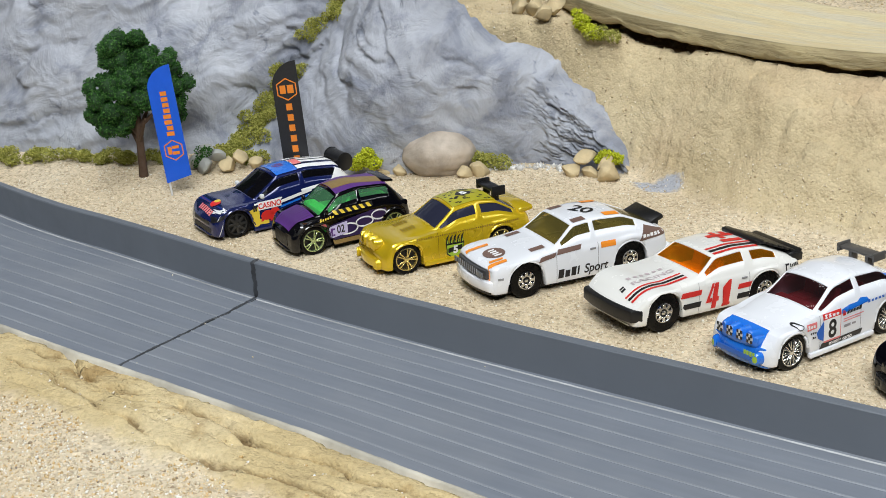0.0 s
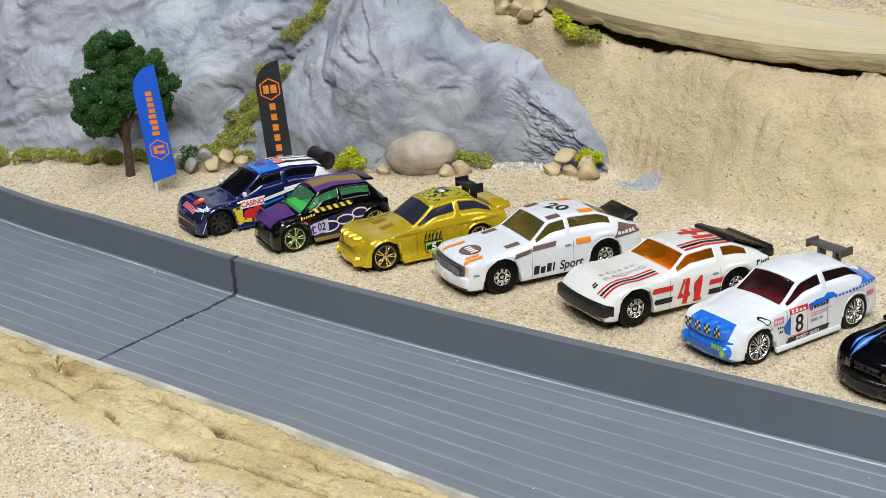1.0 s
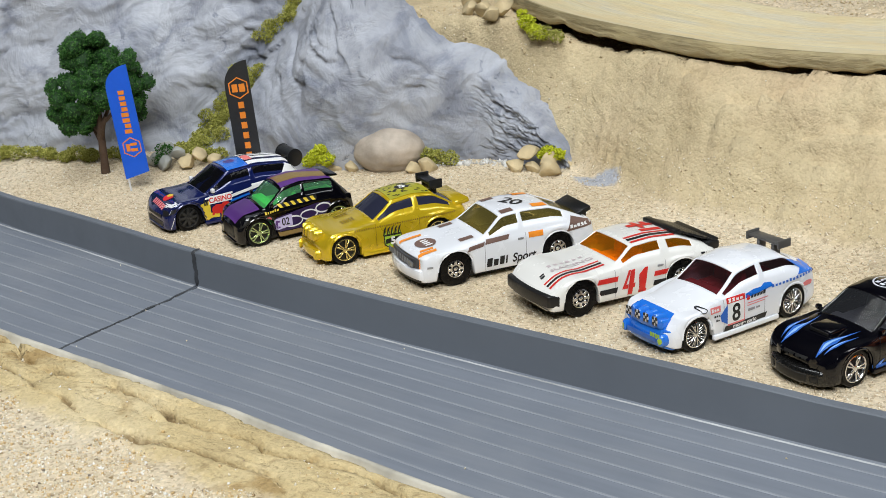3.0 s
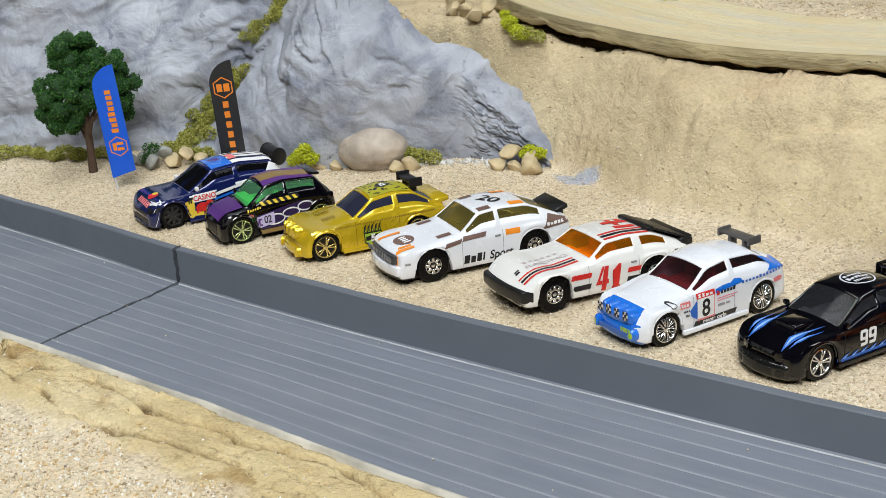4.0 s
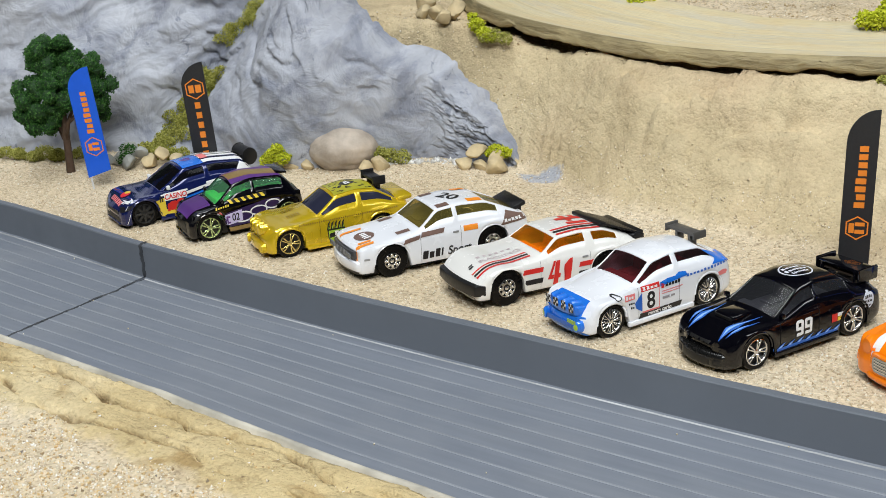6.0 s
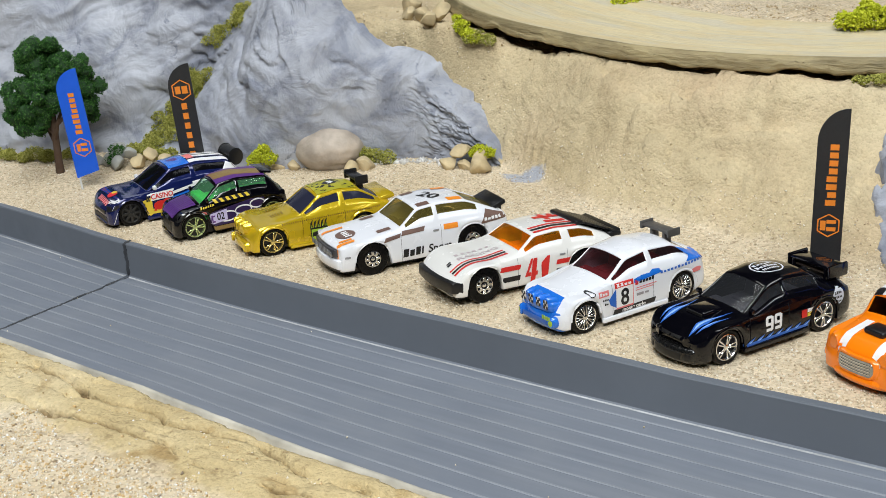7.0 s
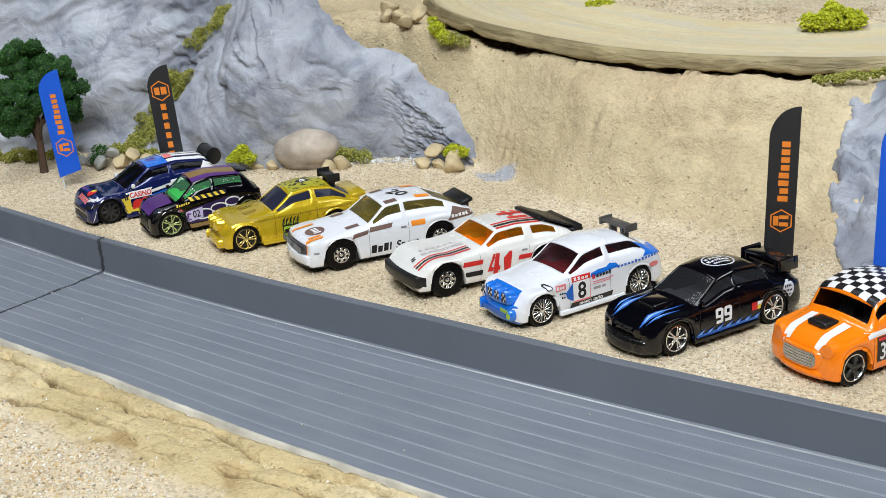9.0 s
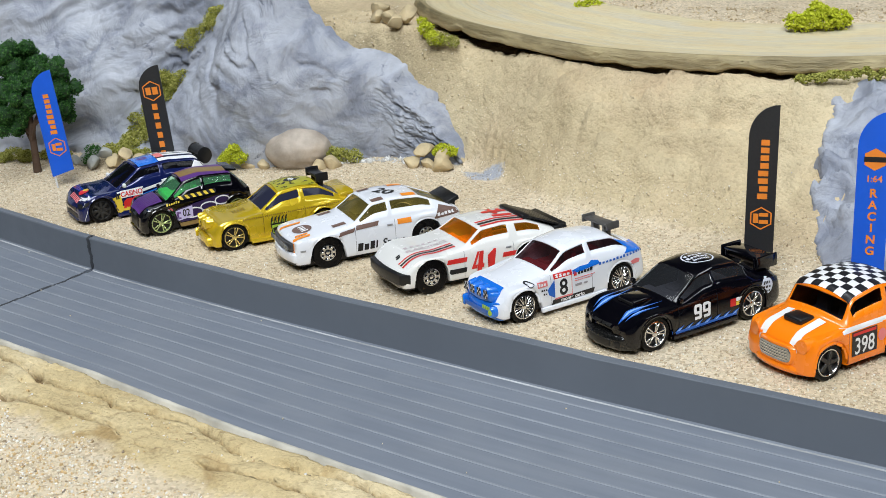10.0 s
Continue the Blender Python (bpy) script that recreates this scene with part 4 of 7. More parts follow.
    def surface(self, a, b, face="side"):
        o, d = {"side": ((a, -60, b), (0, 1, 0)), "right": ((a, 60, b), (0, -1, 0)), "top": ((a, b, 60), (0, 0, -1)), "front": ((-60, a, b), (1, 0, 0))}[face]
        return self.bvh.ray_cast(Vector(o), Vector(d))[0] or Vector(o) + Vector(d) * 46

    def finish(self, nose=1.0):
        """Draws the nose in ahead of the front wheels, then brings the body to its true proportions; wheels stay round."""
        ks, ky, kz = self.k
        for ob in self.root.children_recursive:
            wheel = ob if ob.name.startswith("wheel") else ob.parent
            if wheel is not None and wheel.name.startswith("wheel"):
                mid = wheel.get("axle", 0.0)
                hub = wheel.get("hub", 0.0)
                for v in ob.data.vertices:
                    v.co.x += mid * (ks - 1)
                    v.co.y += hub * (ky - 1)
                continue
            for v in ob.data.vertices:
                x, y, z = v.co / MM
                if x < -5.2:
                    x = -5.2 + (x + 5.2) * nose
                v.co = Vector((x * ks, y * ky, self.hub_z + (z - self.hub_z) * kz)) * MM

    def mirrors(self, s, mat):
        z = curve_at(self.spec["belt"], s) + 1.1
        for sg in (-1, 1):
            y = sg * self.spec["W"] * 0.84
            self.add("mirror", block(s - 0.6, s + 0.9, min(y, y + sg * 2.0), max(y, y + sg * 2.0), z - 0.8, z + 0.7, 0.5), mat, "door mirror")

    def skirts(self, mat, low=0.0):
        """Sills that stand proud of the doors between the wheels."""
        p, r = self.spec, (self.wheel_r + 1.0) / self.k[0]
        z = p["sill"] + low
        for sg in (-1, 1):
            y0, y1 = sorted((sg * (p["W"] - 1.2), sg * (p["W"] + 0.45)))
            part("side_skirt", block(r, p["wb"] - r, y0, y1, z - 0.5, z + 1.0, 0.4), mat, self.root, "", True)

    def arch_lips(self, mat, thick=0.32):
        """Rolled edges round the wheel arches."""
        p, ra = self.spec, self.wheel_r + p_arch(self.spec) + 0.12
        for c in (0.0, p["wb"]):
            for sg in (-1, 1):
                pts = []
                for deg in range(0, 181, 12):
                    s, z = c + ra * math.cos(radians(deg)) / self.k[0], self.hub_z + ra * math.sin(radians(deg)) / self.k[2]
                    hit = self.surface(s, max(z, p["sill"] + 0.9) + 0.25, "side" if sg < 0 else "right")
                    pts.append((s, sg * max(abs(hit.y) - 0.05, p["W"] * 0.9), max(z, p["sill"])))
                part("arch_lip", tube(pts, [thick] * len(pts), 6), mat, self.root, "", True)

    def handles(self, at, mat):
        for s in at:
            for f, sg in (("side", -1), ("right", 1)):
                z = curve_at(self.spec["belt"], s) - 1.5
                y = self.surface(s, z, f).y
                part("door_handle", block(s - 1.2, s + 1.2, min(y, y + sg * 0.35), max(y, y + sg * 0.35), z - 0.3, z + 0.3, 0.15), mat, self.root, "", True)

    def panel_lines(self, at, mat):
        """Thin shut lines of the doors."""
        for s in at:
            z0, z1 = self.spec["sill"] + 0.6, curve_at(self.spec["belt"], s) - 0.1
            for f in ("side", "right"):
                self.decal("shut_line", [rect(s - 0.09, z0, s + 0.09, z1)], mat, f, "", 0.02)


def coupe(**over):
    base = dict(W=14.3, sill=2.6, bow=4.5, crown=[(-20, 1.3), (5, 1.5), (15, 1.2), (40, 1.2), (60, 1.0)])
    base.update(over)
    return base

# ---- the eight cars ----
WHITE = paint("white_enamel", (0.77, 0.785, 0.83))
IVORY = paint("ivory_enamel", (0.77, 0.76, 0.73))
NAVY = simple("navy_metallic", (0.008, 0.015, 0.095), 0.14, 0.25, 0.8, 0.08, 700.0)
DARK = simple("black_enamel", (0.0015, 0.0015, 0.0032), 0.09, 0.0, 0.3, 0.1, 700.0)
GOLD = simple("gold_metallic", (0.68, 0.48, 0.014), 0.25, 0.45, 0.7, 0.02, 60.0)
ORANGE = paint("orange_enamel", (0.95, 0.225, 0.002))
BLUE = paint("bright_blue_plastic", (0.015, 0.16, 0.66))
GREY_LINE = simple("recess_grey", (0.25, 0.25, 0.26), 0.5)
DARK_LINE = simple("recess_dark", (0.006, 0.006, 0.006), 0.5)
P_BLACK = simple("print_black", (0.009, 0.009, 0.011), 0.4)
P_WHITE = simple("print_white", (0.8, 0.8, 0.8), 0.4)
P_RED = simple("print_red", (0.62, 0.025, 0.02), 0.4)
P_PINK = simple("print_pink", (0.75, 0.2, 0.2), 0.4)
P_ORANGE = simple("print_orange", (0.85, 0.27, 0.02), 0.4)
P_BROWN = simple("print_brown", (0.16, 0.095, 0.075), 0.45)
P_YELLOW = simple("print_yellow", (0.75, 0.55, 0.05), 0.4)
P_LIME = simple("print_lime", (0.33, 0.5, 0.04), 0.4)
P_BLUE = simple("print_blue", (0.02, 0.12, 0.5), 0.4)
P_SKY = simple("print_pale_blue", (0.3, 0.5, 0.85), 0.4)
P_PURPLE = simple("print_purple", (0.10, 0.03, 0.2), 0.35)
P_LILAC = simple("print_lilac", (0.55, 0.5, 0.72), 0.4)
P_PALE = simple("print_pale_grey", (0.62, 0.65, 0.72), 0.4)
P_BRONZE = simple("print_bronze", (0.3, 0.2, 0.07), 0.35, 0.3)
P_GREY = simple("print_grey", (0.3, 0.28, 0.3), 0.4)
RIM_CHROME = CHROME
RIM_GOLD = simple("pale_gold_plated", (0.75, 0.62, 0.25), 0.22, 0.9)
RIM_LIME = simple("lime_plated", (0.5, 0.6, 0.3), 0.25, 0.8)
RIM_BLACK = simple("black_rim", (0.02, 0.02, 0.02), 0.3)
G_DARK = tint("smoked_glazing", (0.06, 0.06, 0.07), haze=0.3, body=(0.012, 0.012, 0.016))
G_SMOKE = tint("light_smoked_glazing", (0.36, 0.36, 0.4), haze=0.12, body=(0.12, 0.125, 0.14))
G_AMBER = tint("olive_amber_glazing", (0.62, 0.52, 0.2), haze=0.18, body=(0.34, 0.28, 0.08))
G_ORANGE = tint("orange_glazing", (1.0, 0.62, 0.1), haze=0.14, body=(0.85, 0.3, 0.015))
G_RED = tint("dark_red_glazing", (0.5, 0.34, 0.37), haze=0.08, body=(0.1, 0.06, 0.065))
G_GREEN = tint("pale_green_glazing", (0.8, 0.95, 0.83), haze=0.16, body=(0.25, 0.7, 0.35))
S_BLACK = simple("black_seats", (0.06, 0.055, 0.055), 0.5)
S_GREEN = simple("green_seats", (0.04, 0.6, 0.07), 0.45)
S_RED = simple("red_seats", (0.42, 0.08, 0.09), 0.5)
S_CHARCOAL = simple("charcoal_seats", (0.2, 0.2, 0.2), 0.5)
S_ORANGE = simple("orange_seats", (0.9, 0.4, 0.08), 0.5)
S_GREY = simple("grey_seats", (0.2, 0.195, 0.18), 0.5)


def navy_hatchback():
    sp = coupe(k=(1.02, 0.89, 1.12), W=13.6, nose=-10.5, tail=50, wb=38, sill=2.0, cowl=6.5, wst=17.5, roofr=43, rbase=49.4, rear_glass=True,
               top=[(-10.5, 8.0), (-9.5, 8.8), (-2, 10.8), (6.5, 12.2), (17.5, 18.2), (30, 19.0), (43, 17.6), (50, 11.4)],
               belt=[(-10.5, 7.2), (-3, 10.0), (6, 11.2), (30, 12.6), (50, 10.8)],
               edge=[(-10.5, 9.5), (6.5, 11.2), (17.5, 9.7), (43, 9.2), (50, 10)], windows=[(8.5, 26.2), (28.0, 41.5)])
    c = Car("toy_hatchback", "dark blue and white rally hatchback toy car", (-332.3, 319.0), 68, sp, NAVY, G_DARK, S_BLACK)
    c.wheels("star", RIM_BLACK, 8)
    # white and bright-blue roof and flank flashes
    c.decal("roof_panel", [rect(18.5, -8.8, 27.0, 8.8)], BLUE, "top", "bright blue roof panel")
    c.decal("roof_stripe", [rect(27.2, -8.6, 43.5, -5.4), rect(27.2, -3.2, 43.5, -0.6), rect(27.2, 0.6, 43.5, 3.2), rect(27.2, 5.4, 43.5, 8.6)], P_WHITE, "top", "white roof stripes")
    c.decal("roof_badge", [ring_of(16, 2.2, 22.5, 0, 3.0)], P_PURPLE, "top", "round roof badge")
    c.decal("roof_tag", [rect(27.5, -4.4, 30.5, 2.4)], P_PINK, "top", "red and white roof tag", 0.12)
    c.decal("flank_flash", [slant(7, 10.2, 18, 10.6, 0.5), slant(15, 8.8, 30, 10.9, 1.0), slant(28, 8.4, 47, 11.2, 1.5), slant(24, 4.0, 46, 7.5, 1.8), slant(32, 6.6, 48, 8.9, 1.4), [(38, 12.4), (48.5, 11.0), (45, 14.6), (41.8, 16.2)], slant(26, 11.2, 40, 12.0, 0.9), slant(36, 4.0, 49, 6.2, 1.6)], P_WHITE, "side", "white flank flashes")
    c.decal("flank_light_blue", [slant(17, 7.6, 30, 9.6, 0.7), slant(30, 5.0, 48, 7.6, 0.9)], BLUE, "side", "bright blue flank stripes")
    c.decal("yellow_panel", [[(4.9, 8.9), (8.6, 9.6), (8.6, 3.6), (6.8, 2.6)], [(8.6, 5.4), (12.0, 4.5), (12.0, 3.3), (8.6, 3.6)]], P_YELLOW, "side", "yellow side panel")
    c.decal("side_emblem", [ring_of(10, 2.6, 11.6, 6.2, 1.7), ring_of(10, 2.2, 14.6, 6.3, 2.0, 0.3), rect(8.9, 4.4, 10.0, 6.4, 0.6), rect(12.5, 4.0, 13.4, 6.0, 0.4)], P_RED, "side", "red side emblem", 0.1)
    c.decal("side_plate", [rect(8.3, 8.3, 17.4, 10.9)], P_WHITE, "side", "white sponsor plate", 0.09)
    c.decal("side_lettering", [letters("CASINO", 12.9, 9.6, 1.7, wide=1.0, bold=0.03)], P_RED, "side", "red sponsor lettering", 0.13)
    c.decal("side_mark", [rect(6.3, 8.2, 6.9, 10.2), rect(7.1, 8.2, 7.7, 10.2)], P_BLACK, "side", "", 0.1)
    c.decal("bonnet_emblem", [ring_of(10, 2.0, -3.6, -2.2, 2.8)], P_RED, "top", "red bonnet emblem")
    c.decal("bonnet_sun", [ring_of(10, 1.2, -2.4, -1.2, 1.6)], P_YELLOW, "top", "yellow bonnet emblem", 0.1)
    c.decal("bonnet_lettering", [rect(-8.4 + 0.1 * k, -7.0 + 1.9 * k, -6.4 + 0.1 * k, -5.7 + 1.9 * k) for k in range(7)], P_PINK, "top", "pale bonnet lettering", 0.08)
    c.decal("arch_trim", [slant(-9.8, 8.2, -3.5, 10.6, 0.3), slant(-7.5, 2.4, -5.2, 7.0, 0.5)], P_WHITE, "side", "white arch trim")
    c.decal("headlight", [[(-9.3, 6.6), (-4.8, 8.2), (-4.6, 9.4), (-8.2, 8.4)]], P_BLACK, "side", "black headlight", 0.05)
    c.decal("grille", [rect(-7.5, 5.6, 7.5, 7.0)], DARK_LINE, "front", "dark grille")
    c.decal("intake", [rect(-8.5, 3.0, 8.5, 4.6)], DARK_LINE, "front", "lower intake")
    c.mirrors(10.5, P_WHITE)
    for y in (-4.5, 4.5):
        c.add("spoiler_leg", block(43.5, 48, y - 0.5, y + 0.5, 13.5, 17.2, 0.2), BLACK)
    hoop = [(3.0 * math.cos(radians(a)), 2.8 * math.sin(radians(a))) for a in range(-40, 185, 15)]
    blade = bmesh.new()
    rows_ = [[blade.verts.new((47.6 + q * x, y, 16.6 + q * z)) for x, z in hoop for q in (1.0,)] + [blade.verts.new((47.6 + 0.8 * x, y, 16.6 + 0.76 * z)) for x, z in hoop[::-1]] for y in (-5.8, 5.8)]
    for k in range(len(rows_[0])):
        blade.faces.new((rows_[0][k - 1], rows_[0][k], rows_[1][k], rows_[1][k - 1]))
    plates = [lathe([(0.02, y), (2.5, y), (3.2, y + sg * 0.25), (3.2, y + sg * 0.8), (2.5, y + sg * 1.1), (0.02, y + sg * 1.1)], 24, "y", (47.6, 0, 16.4)) for y, sg in ((-5.6, -1), (5.6, 1))]
    c.add("spoiler", join(blade, *plates), BLACK, "black rounded roof spoiler")
    c.skirts(NAVY)
    c.arch_lips(NAVY)
    c.finish(0.9)


def purple_hatchback():
    sp = coupe(k=(0.87, 0.84, 1.13), W=13.6, nose=-10.4, tail=45, wb=36, sill=2.3, cowl=2.6, wst=11.8, roofr=35.0, rbase=44.4,
               top=[(-10.4, 8.0), (-8.5, 9.4), (-3, 11.6), (2.6, 12.8), (11.8, 18.4), (21, 19.5), (35, 18.7), (45, 11.4)],
               belt=[(-9, 8.0), (-3, 11.0), (6, 12.2), (30, 13.4), (44, 10.8)],
               edge=[(-9, 9.0), (2.6, 11.2), (11.8, 9.8), (35, 9.4), (45, 10.4)], windows=[(5.6, 20.6), (22.0, 34.8)], tub=0.7)
    c = Car("toy_city_car", "black hatchback toy car with purple graphics and green seats", (-294.8, 318.2), 64, sp, DARK, G_GREEN, S_GREEN)
    c.wheels("double", RIM_LIME, 5)
    c.decal("bonnet_panel", [[(-8.4, -8.0), (2.2, -9.8), (2.2, 9.8), (-8.4, 8.0)]], P_PURPLE, "top", "purple bonnet panel")
    c.decal("bonnet_pinstripe", [rect(-7.6, -7.6 + 2.0 * k, 1.8, -7.3 + 2.0 * k) for k in range(8)], P_BLACK, "top", "", 0.1)
    c.decal("roof_panel", [rect(12.6, -8.9, 35.0, 8.9)], P_PURPLE, "top", "purple roof panel")
    c.decal("roof_bronze", [[(12.8, -4.5), (35.0, -7.4), (35.0, -1.5), (12.8, 5.5)]], P_BRONZE, "top", "bronze roof stripe", 0.1)
    c.decal("waist_hazard", [slant(9.6, 12.0, 26.5, 12.7, 1.3)], P_BLACK, "side", "")
    c.decal("hazard_bar", [rect(10 + 2.9 * k, 12.0 + 0.1 * k, 11.5 + 2.9 * k, 13.3 + 0.1 * k, -1.1) for k in range(6)], P_YELLOW, "side", "yellow hazard bars", 0.1)
    c.decal("flank_panel", [[(6.6, 4.4), (24, 4.4), (33, 8.5), (32, 11.2), (26, 11.4), (7.4, 9.2)]], simple("print_dark_violet", (0.03, 0.016, 0.07), 0.35), "side", "purple flank panel")
    for k, (x, z, r, h) in enumerate([(14.8, 7.0, 4.6, 1.9), (22.2, 8.2, 4.0, 1.7), (28.8, 9.5, 3.6, 1.7)]):
        outer, inner = ring_of(22, r, x, z, h), ring_of(22, r - 0.55, x, z, h - 0.5)
        c.decal("chain_link", [[outer[i], outer[(i + 1) % 22], inner[(i + 1) % 22], inner[i]] for i in range(22)], P_WHITE, "side", "white chain graphic", 0.09)
    c.decal("number_plate", [[(6.6, 4.9), (14.6, 5.8), (14.6, 9.6), (6.9, 8.7)]], P_LILAC, "side", "pale number panel", 0.12)
    c.decal("race_number", [letters("02", 11.6, 7.5, 2.4, bold=0.02)], P_BLACK, "side", "dark race number", 0.16)
    c.decal("panel_mark", [rect(7.4, 5.6, 8.1, 8.2), rect(7.4, 5.6, 9.0, 6.2), rect(7.4, 7.5, 9.0, 8.1)], P_PURPLE, "side", "", 0.16)
    c.decal("badge", [ring_of(12, 1.2, 4.6, 8.9)], P_PINK, "side", "round pink badge", 0.08)
    c.decal("sill_stripe", [slant(6.3, 2.7, 26, 2.9, 1.4)], P_BRONZE, "side", "gold sill stripe")
    c.decal("scribble", bars(3.0, 10.8, 9.5, 11.4, 0.8, 6, 0.6, 0.2), P_YELLOW, "side", "yellow scribble", 0.08)
    c.decal("headlight", [[(-8.0, 7.6), (-3.8, 9.4), (-3.2, 10.6), (-6.8, 9.6)]], DARK_LINE, "side", "dark headlight", 0.05)
    c.decal("grille", [rect(-6.5, 3.6, 6.5, 7.2)], DARK_LINE, "front", "dark grille")
    c.add("roof_spoiler", block(33.6, 38.8, -7.8, 7.8, 17.9, 18.7, 0.4, m=Matrix.Translation((36, 0, 18.4)) @ Matrix.Rotation(radians(6), 4, "Y") @ Matrix.Translation((-36, 0, -18.4))), DARK, "black roof spoiler")
    c.mirrors(6.4, DARK)
    c.add("tail_lamp", block(40.3, 42.6, -12.6, -10.6, 10.2, 12.0, 0.5), G_DARK)
    c.arch_lips(DARK)
    c.finish(1.0)


def gold_coupe():
    sp = coupe(k=(0.92, 0.86, 1.1), W=14.2, nose=-11.2, tail=53, wb=38.5, sill=2.5, cowl=11.5, wst=20.5, roofr=38.5, rbase=48,
               top=[(-11.2, 7.8), (-10, 9.2), (-4, 10.8), (11.5, 12.9), (20.5, 18.0), (30, 19.0), (38.5, 18.2), (48, 13.4), (51, 13.4), (53, 12.6)],
               belt=[(-10.5, 7.0), (-5, 9.6), (10, 11.8), (45, 12.0), (53, 11.0)],
               edge=[(-10.5, 9.5), (11.5, 11.4), (20.5, 9.6), (38.5, 9.2), (48, 10.4), (53, 10.6)], windows=[(13.5, 29.2), (31.4, 44.8)])
    c = Car("toy_rally_coupe", "metallic gold rally coupe toy car with lime graphics", (-254.6, 318.6), 62, sp, GOLD, tint("dark_violet_glazing", (0.05, 0.045, 0.075), haze=0.7, body=(0.03, 0.033, 0.06)), S_BLACK, 0.8)
    c.wheels("double", RIM_GOLD, 5)
    c.panel_lines((12.5, 30.5), simple("gold_shadow", (0.2, 0.13, 0.01), 0.4, 0.5))
    # pod of four lamps on the nose, fog lamps and bumper
    pod = [block(-11.0, -6.0, -8.0, 8.0, 8.2, 10.8, 1.1)]
    for y in (-6.2, -2.4, 2.4, 6.2):
        pod.append(lathe([(0.02, -11.6), (1.4, -11.6), (1.85, -11.0), (1.9, -7.0)], 16, "x", (0, y, 9.6)))
    c.add("lamp_pod", join(*pod), GOLD, "gold pod of four rally lamps")
    c.add("front_bumper", block(-12.2, -6.2, -12.8, 12.8, 2.6, 5.6, 1.0), GOLD, "deep front bumper")
    for y in (-10.6, 10.6):
        c.add("fog_lamp", lathe([(0.02, -13.6), (1.3, -13.6), (1.6, -13.0), (1.6, -11.0)], 16, "x", (0, y, 4.0)), GOLD, "", True)
    c.decal("bonnet_vent", [rect(2.5 + 1.1 * k, -5.6, 3.0 + 1.1 * k, -2.2) for k in range(5)] + [rect(2.5 + 1.1 * k, 2.2, 3.0 + 1.1 * k, 5.6) for k in range(5)], simple("gold_vent", (0.25, 0.16, 0.01), 0.4, 0.4), "top", "bonnet vents")
    shield = [(15.8, 7.2), (22.4, 7.2), (22.2, 4.6), (19.2, 2.4), (16.0, 4.6)]
    c.decal("shield_black", [[(15.4, 7.6), (22.8, 7.6), (22.6, 4.4), (19.2, 2.0), (15.6, 4.4)]], P_BLACK, "side", "black shield outline", 0.06)
    c.decal("shield", [shield], P_LIME, "side", "lime shield badge", 0.09)
    c.decal("shield_band", [slant(16.2, 4.7, 22.0, 5.4, 1.5)], P_BLACK, "side", "", 0.12)
    c.decal("race_number", [letters("5", 19.2, 5.6, 2.2, bold=0.05, wide=1.2)], P_WHITE, "side", "white race number", 0.16)
    c.decal("flame", [[(15.2 + 1.5 * k, 7.5), (16.6 + 1.5 * k, 7.5), (16.3 + 1.5 * k, 9.2), (16.9 + 1.5 * k, 10.6 - 0.3 * (k % 2)), (15.7 + 1.5 * k, 9.6)] for k in range(5)], P_BLACK, "side", "black flame graphic", 0.08)
    c.decal("flame_core", [[(15.8 + 1.5 * k, 7.8), (16.3 + 1.5 * k, 7.8), (16.1 + 1.5 * k, 9.0)] for k in range(5)], P_LIME, "side", "", 0.12)
    c.decal("waist_line", bars(4, 10.4, 46, 10.9, 0.55, 46, 0.6), simple("gold_print", (0.22, 0.13, 0.01), 0.4, 0.3), "side", "row of small dark lettering")
    rnd = random.Random(5)
    c.decal("roof_graphic", [rect(21.3, -8.4, 38.0, 8.4)], simple("lime_gold_print", (0.46, 0.43, 0.03), 0.35, 0.2), "top", "lime roof graphic")
    blots = []
    for k in range(60):
        x, y = 22.4 + 14.6 * rnd.random(), -7.4 + 14.8 * rnd.random()
        if abs(x - 29.5) > 3.2 or abs(y) > 3.0:
            blots.append([(x + (0.3 + 1.1 * rnd.random()) * math.cos(a), y + (0.2 + 0.5 * rnd.random()) * math.sin(a)) for a in (0, 1, 2, 3, 4, 5)])
    c.decal("roof_blot", blots, P_BLACK, "top", "black flame blots", 0.1)
    c.decal("roof_shield", [ring_of(6, 3.4, 29.5, 0, 2.8)], P_BLACK, "top", "", 0.1)
    c.decal("roof_number", [letters("5", 29.5, 0, 3.0, bold=0.05, wide=1.2)], P_WHITE, "top", "white roof number", 0.15)
    for y in (-3.6, 3.6):
        c.add("spoiler_leg", block(39.8, 42.6, y - 0.8, y + 0.8, 15.0, 19.2, 0.4), BLACK)
    c.add("spoiler", join(block(38.8, 43.6, -6.2, 6.2, 18.9, 20.0, 0.4), block(38.4, 44.0, -7.0, -6.0, 17.9, 20.9, 0.3), block(38.4, 44.0, 6.0, 7.0, 17.9, 20.9, 0.3)), BLACK, "black raised spoiler")
    c.add("tail_fin", block(47.0, 53.6, -11.0, 11.0, 11.9, 13.7, 0.85, m=Matrix.Translation((50, 0, 13)) @ Matrix.Rotation(radians(-7), 4, "Y") @ Matrix.Translation((-50, 0, -13))), GOLD, "gold ducktail")
    c.skirts(GOLD)
    c.arch_lips(GOLD, 0.42)
    c.handles((28.0,), GOLD)
    c.finish(0.84)


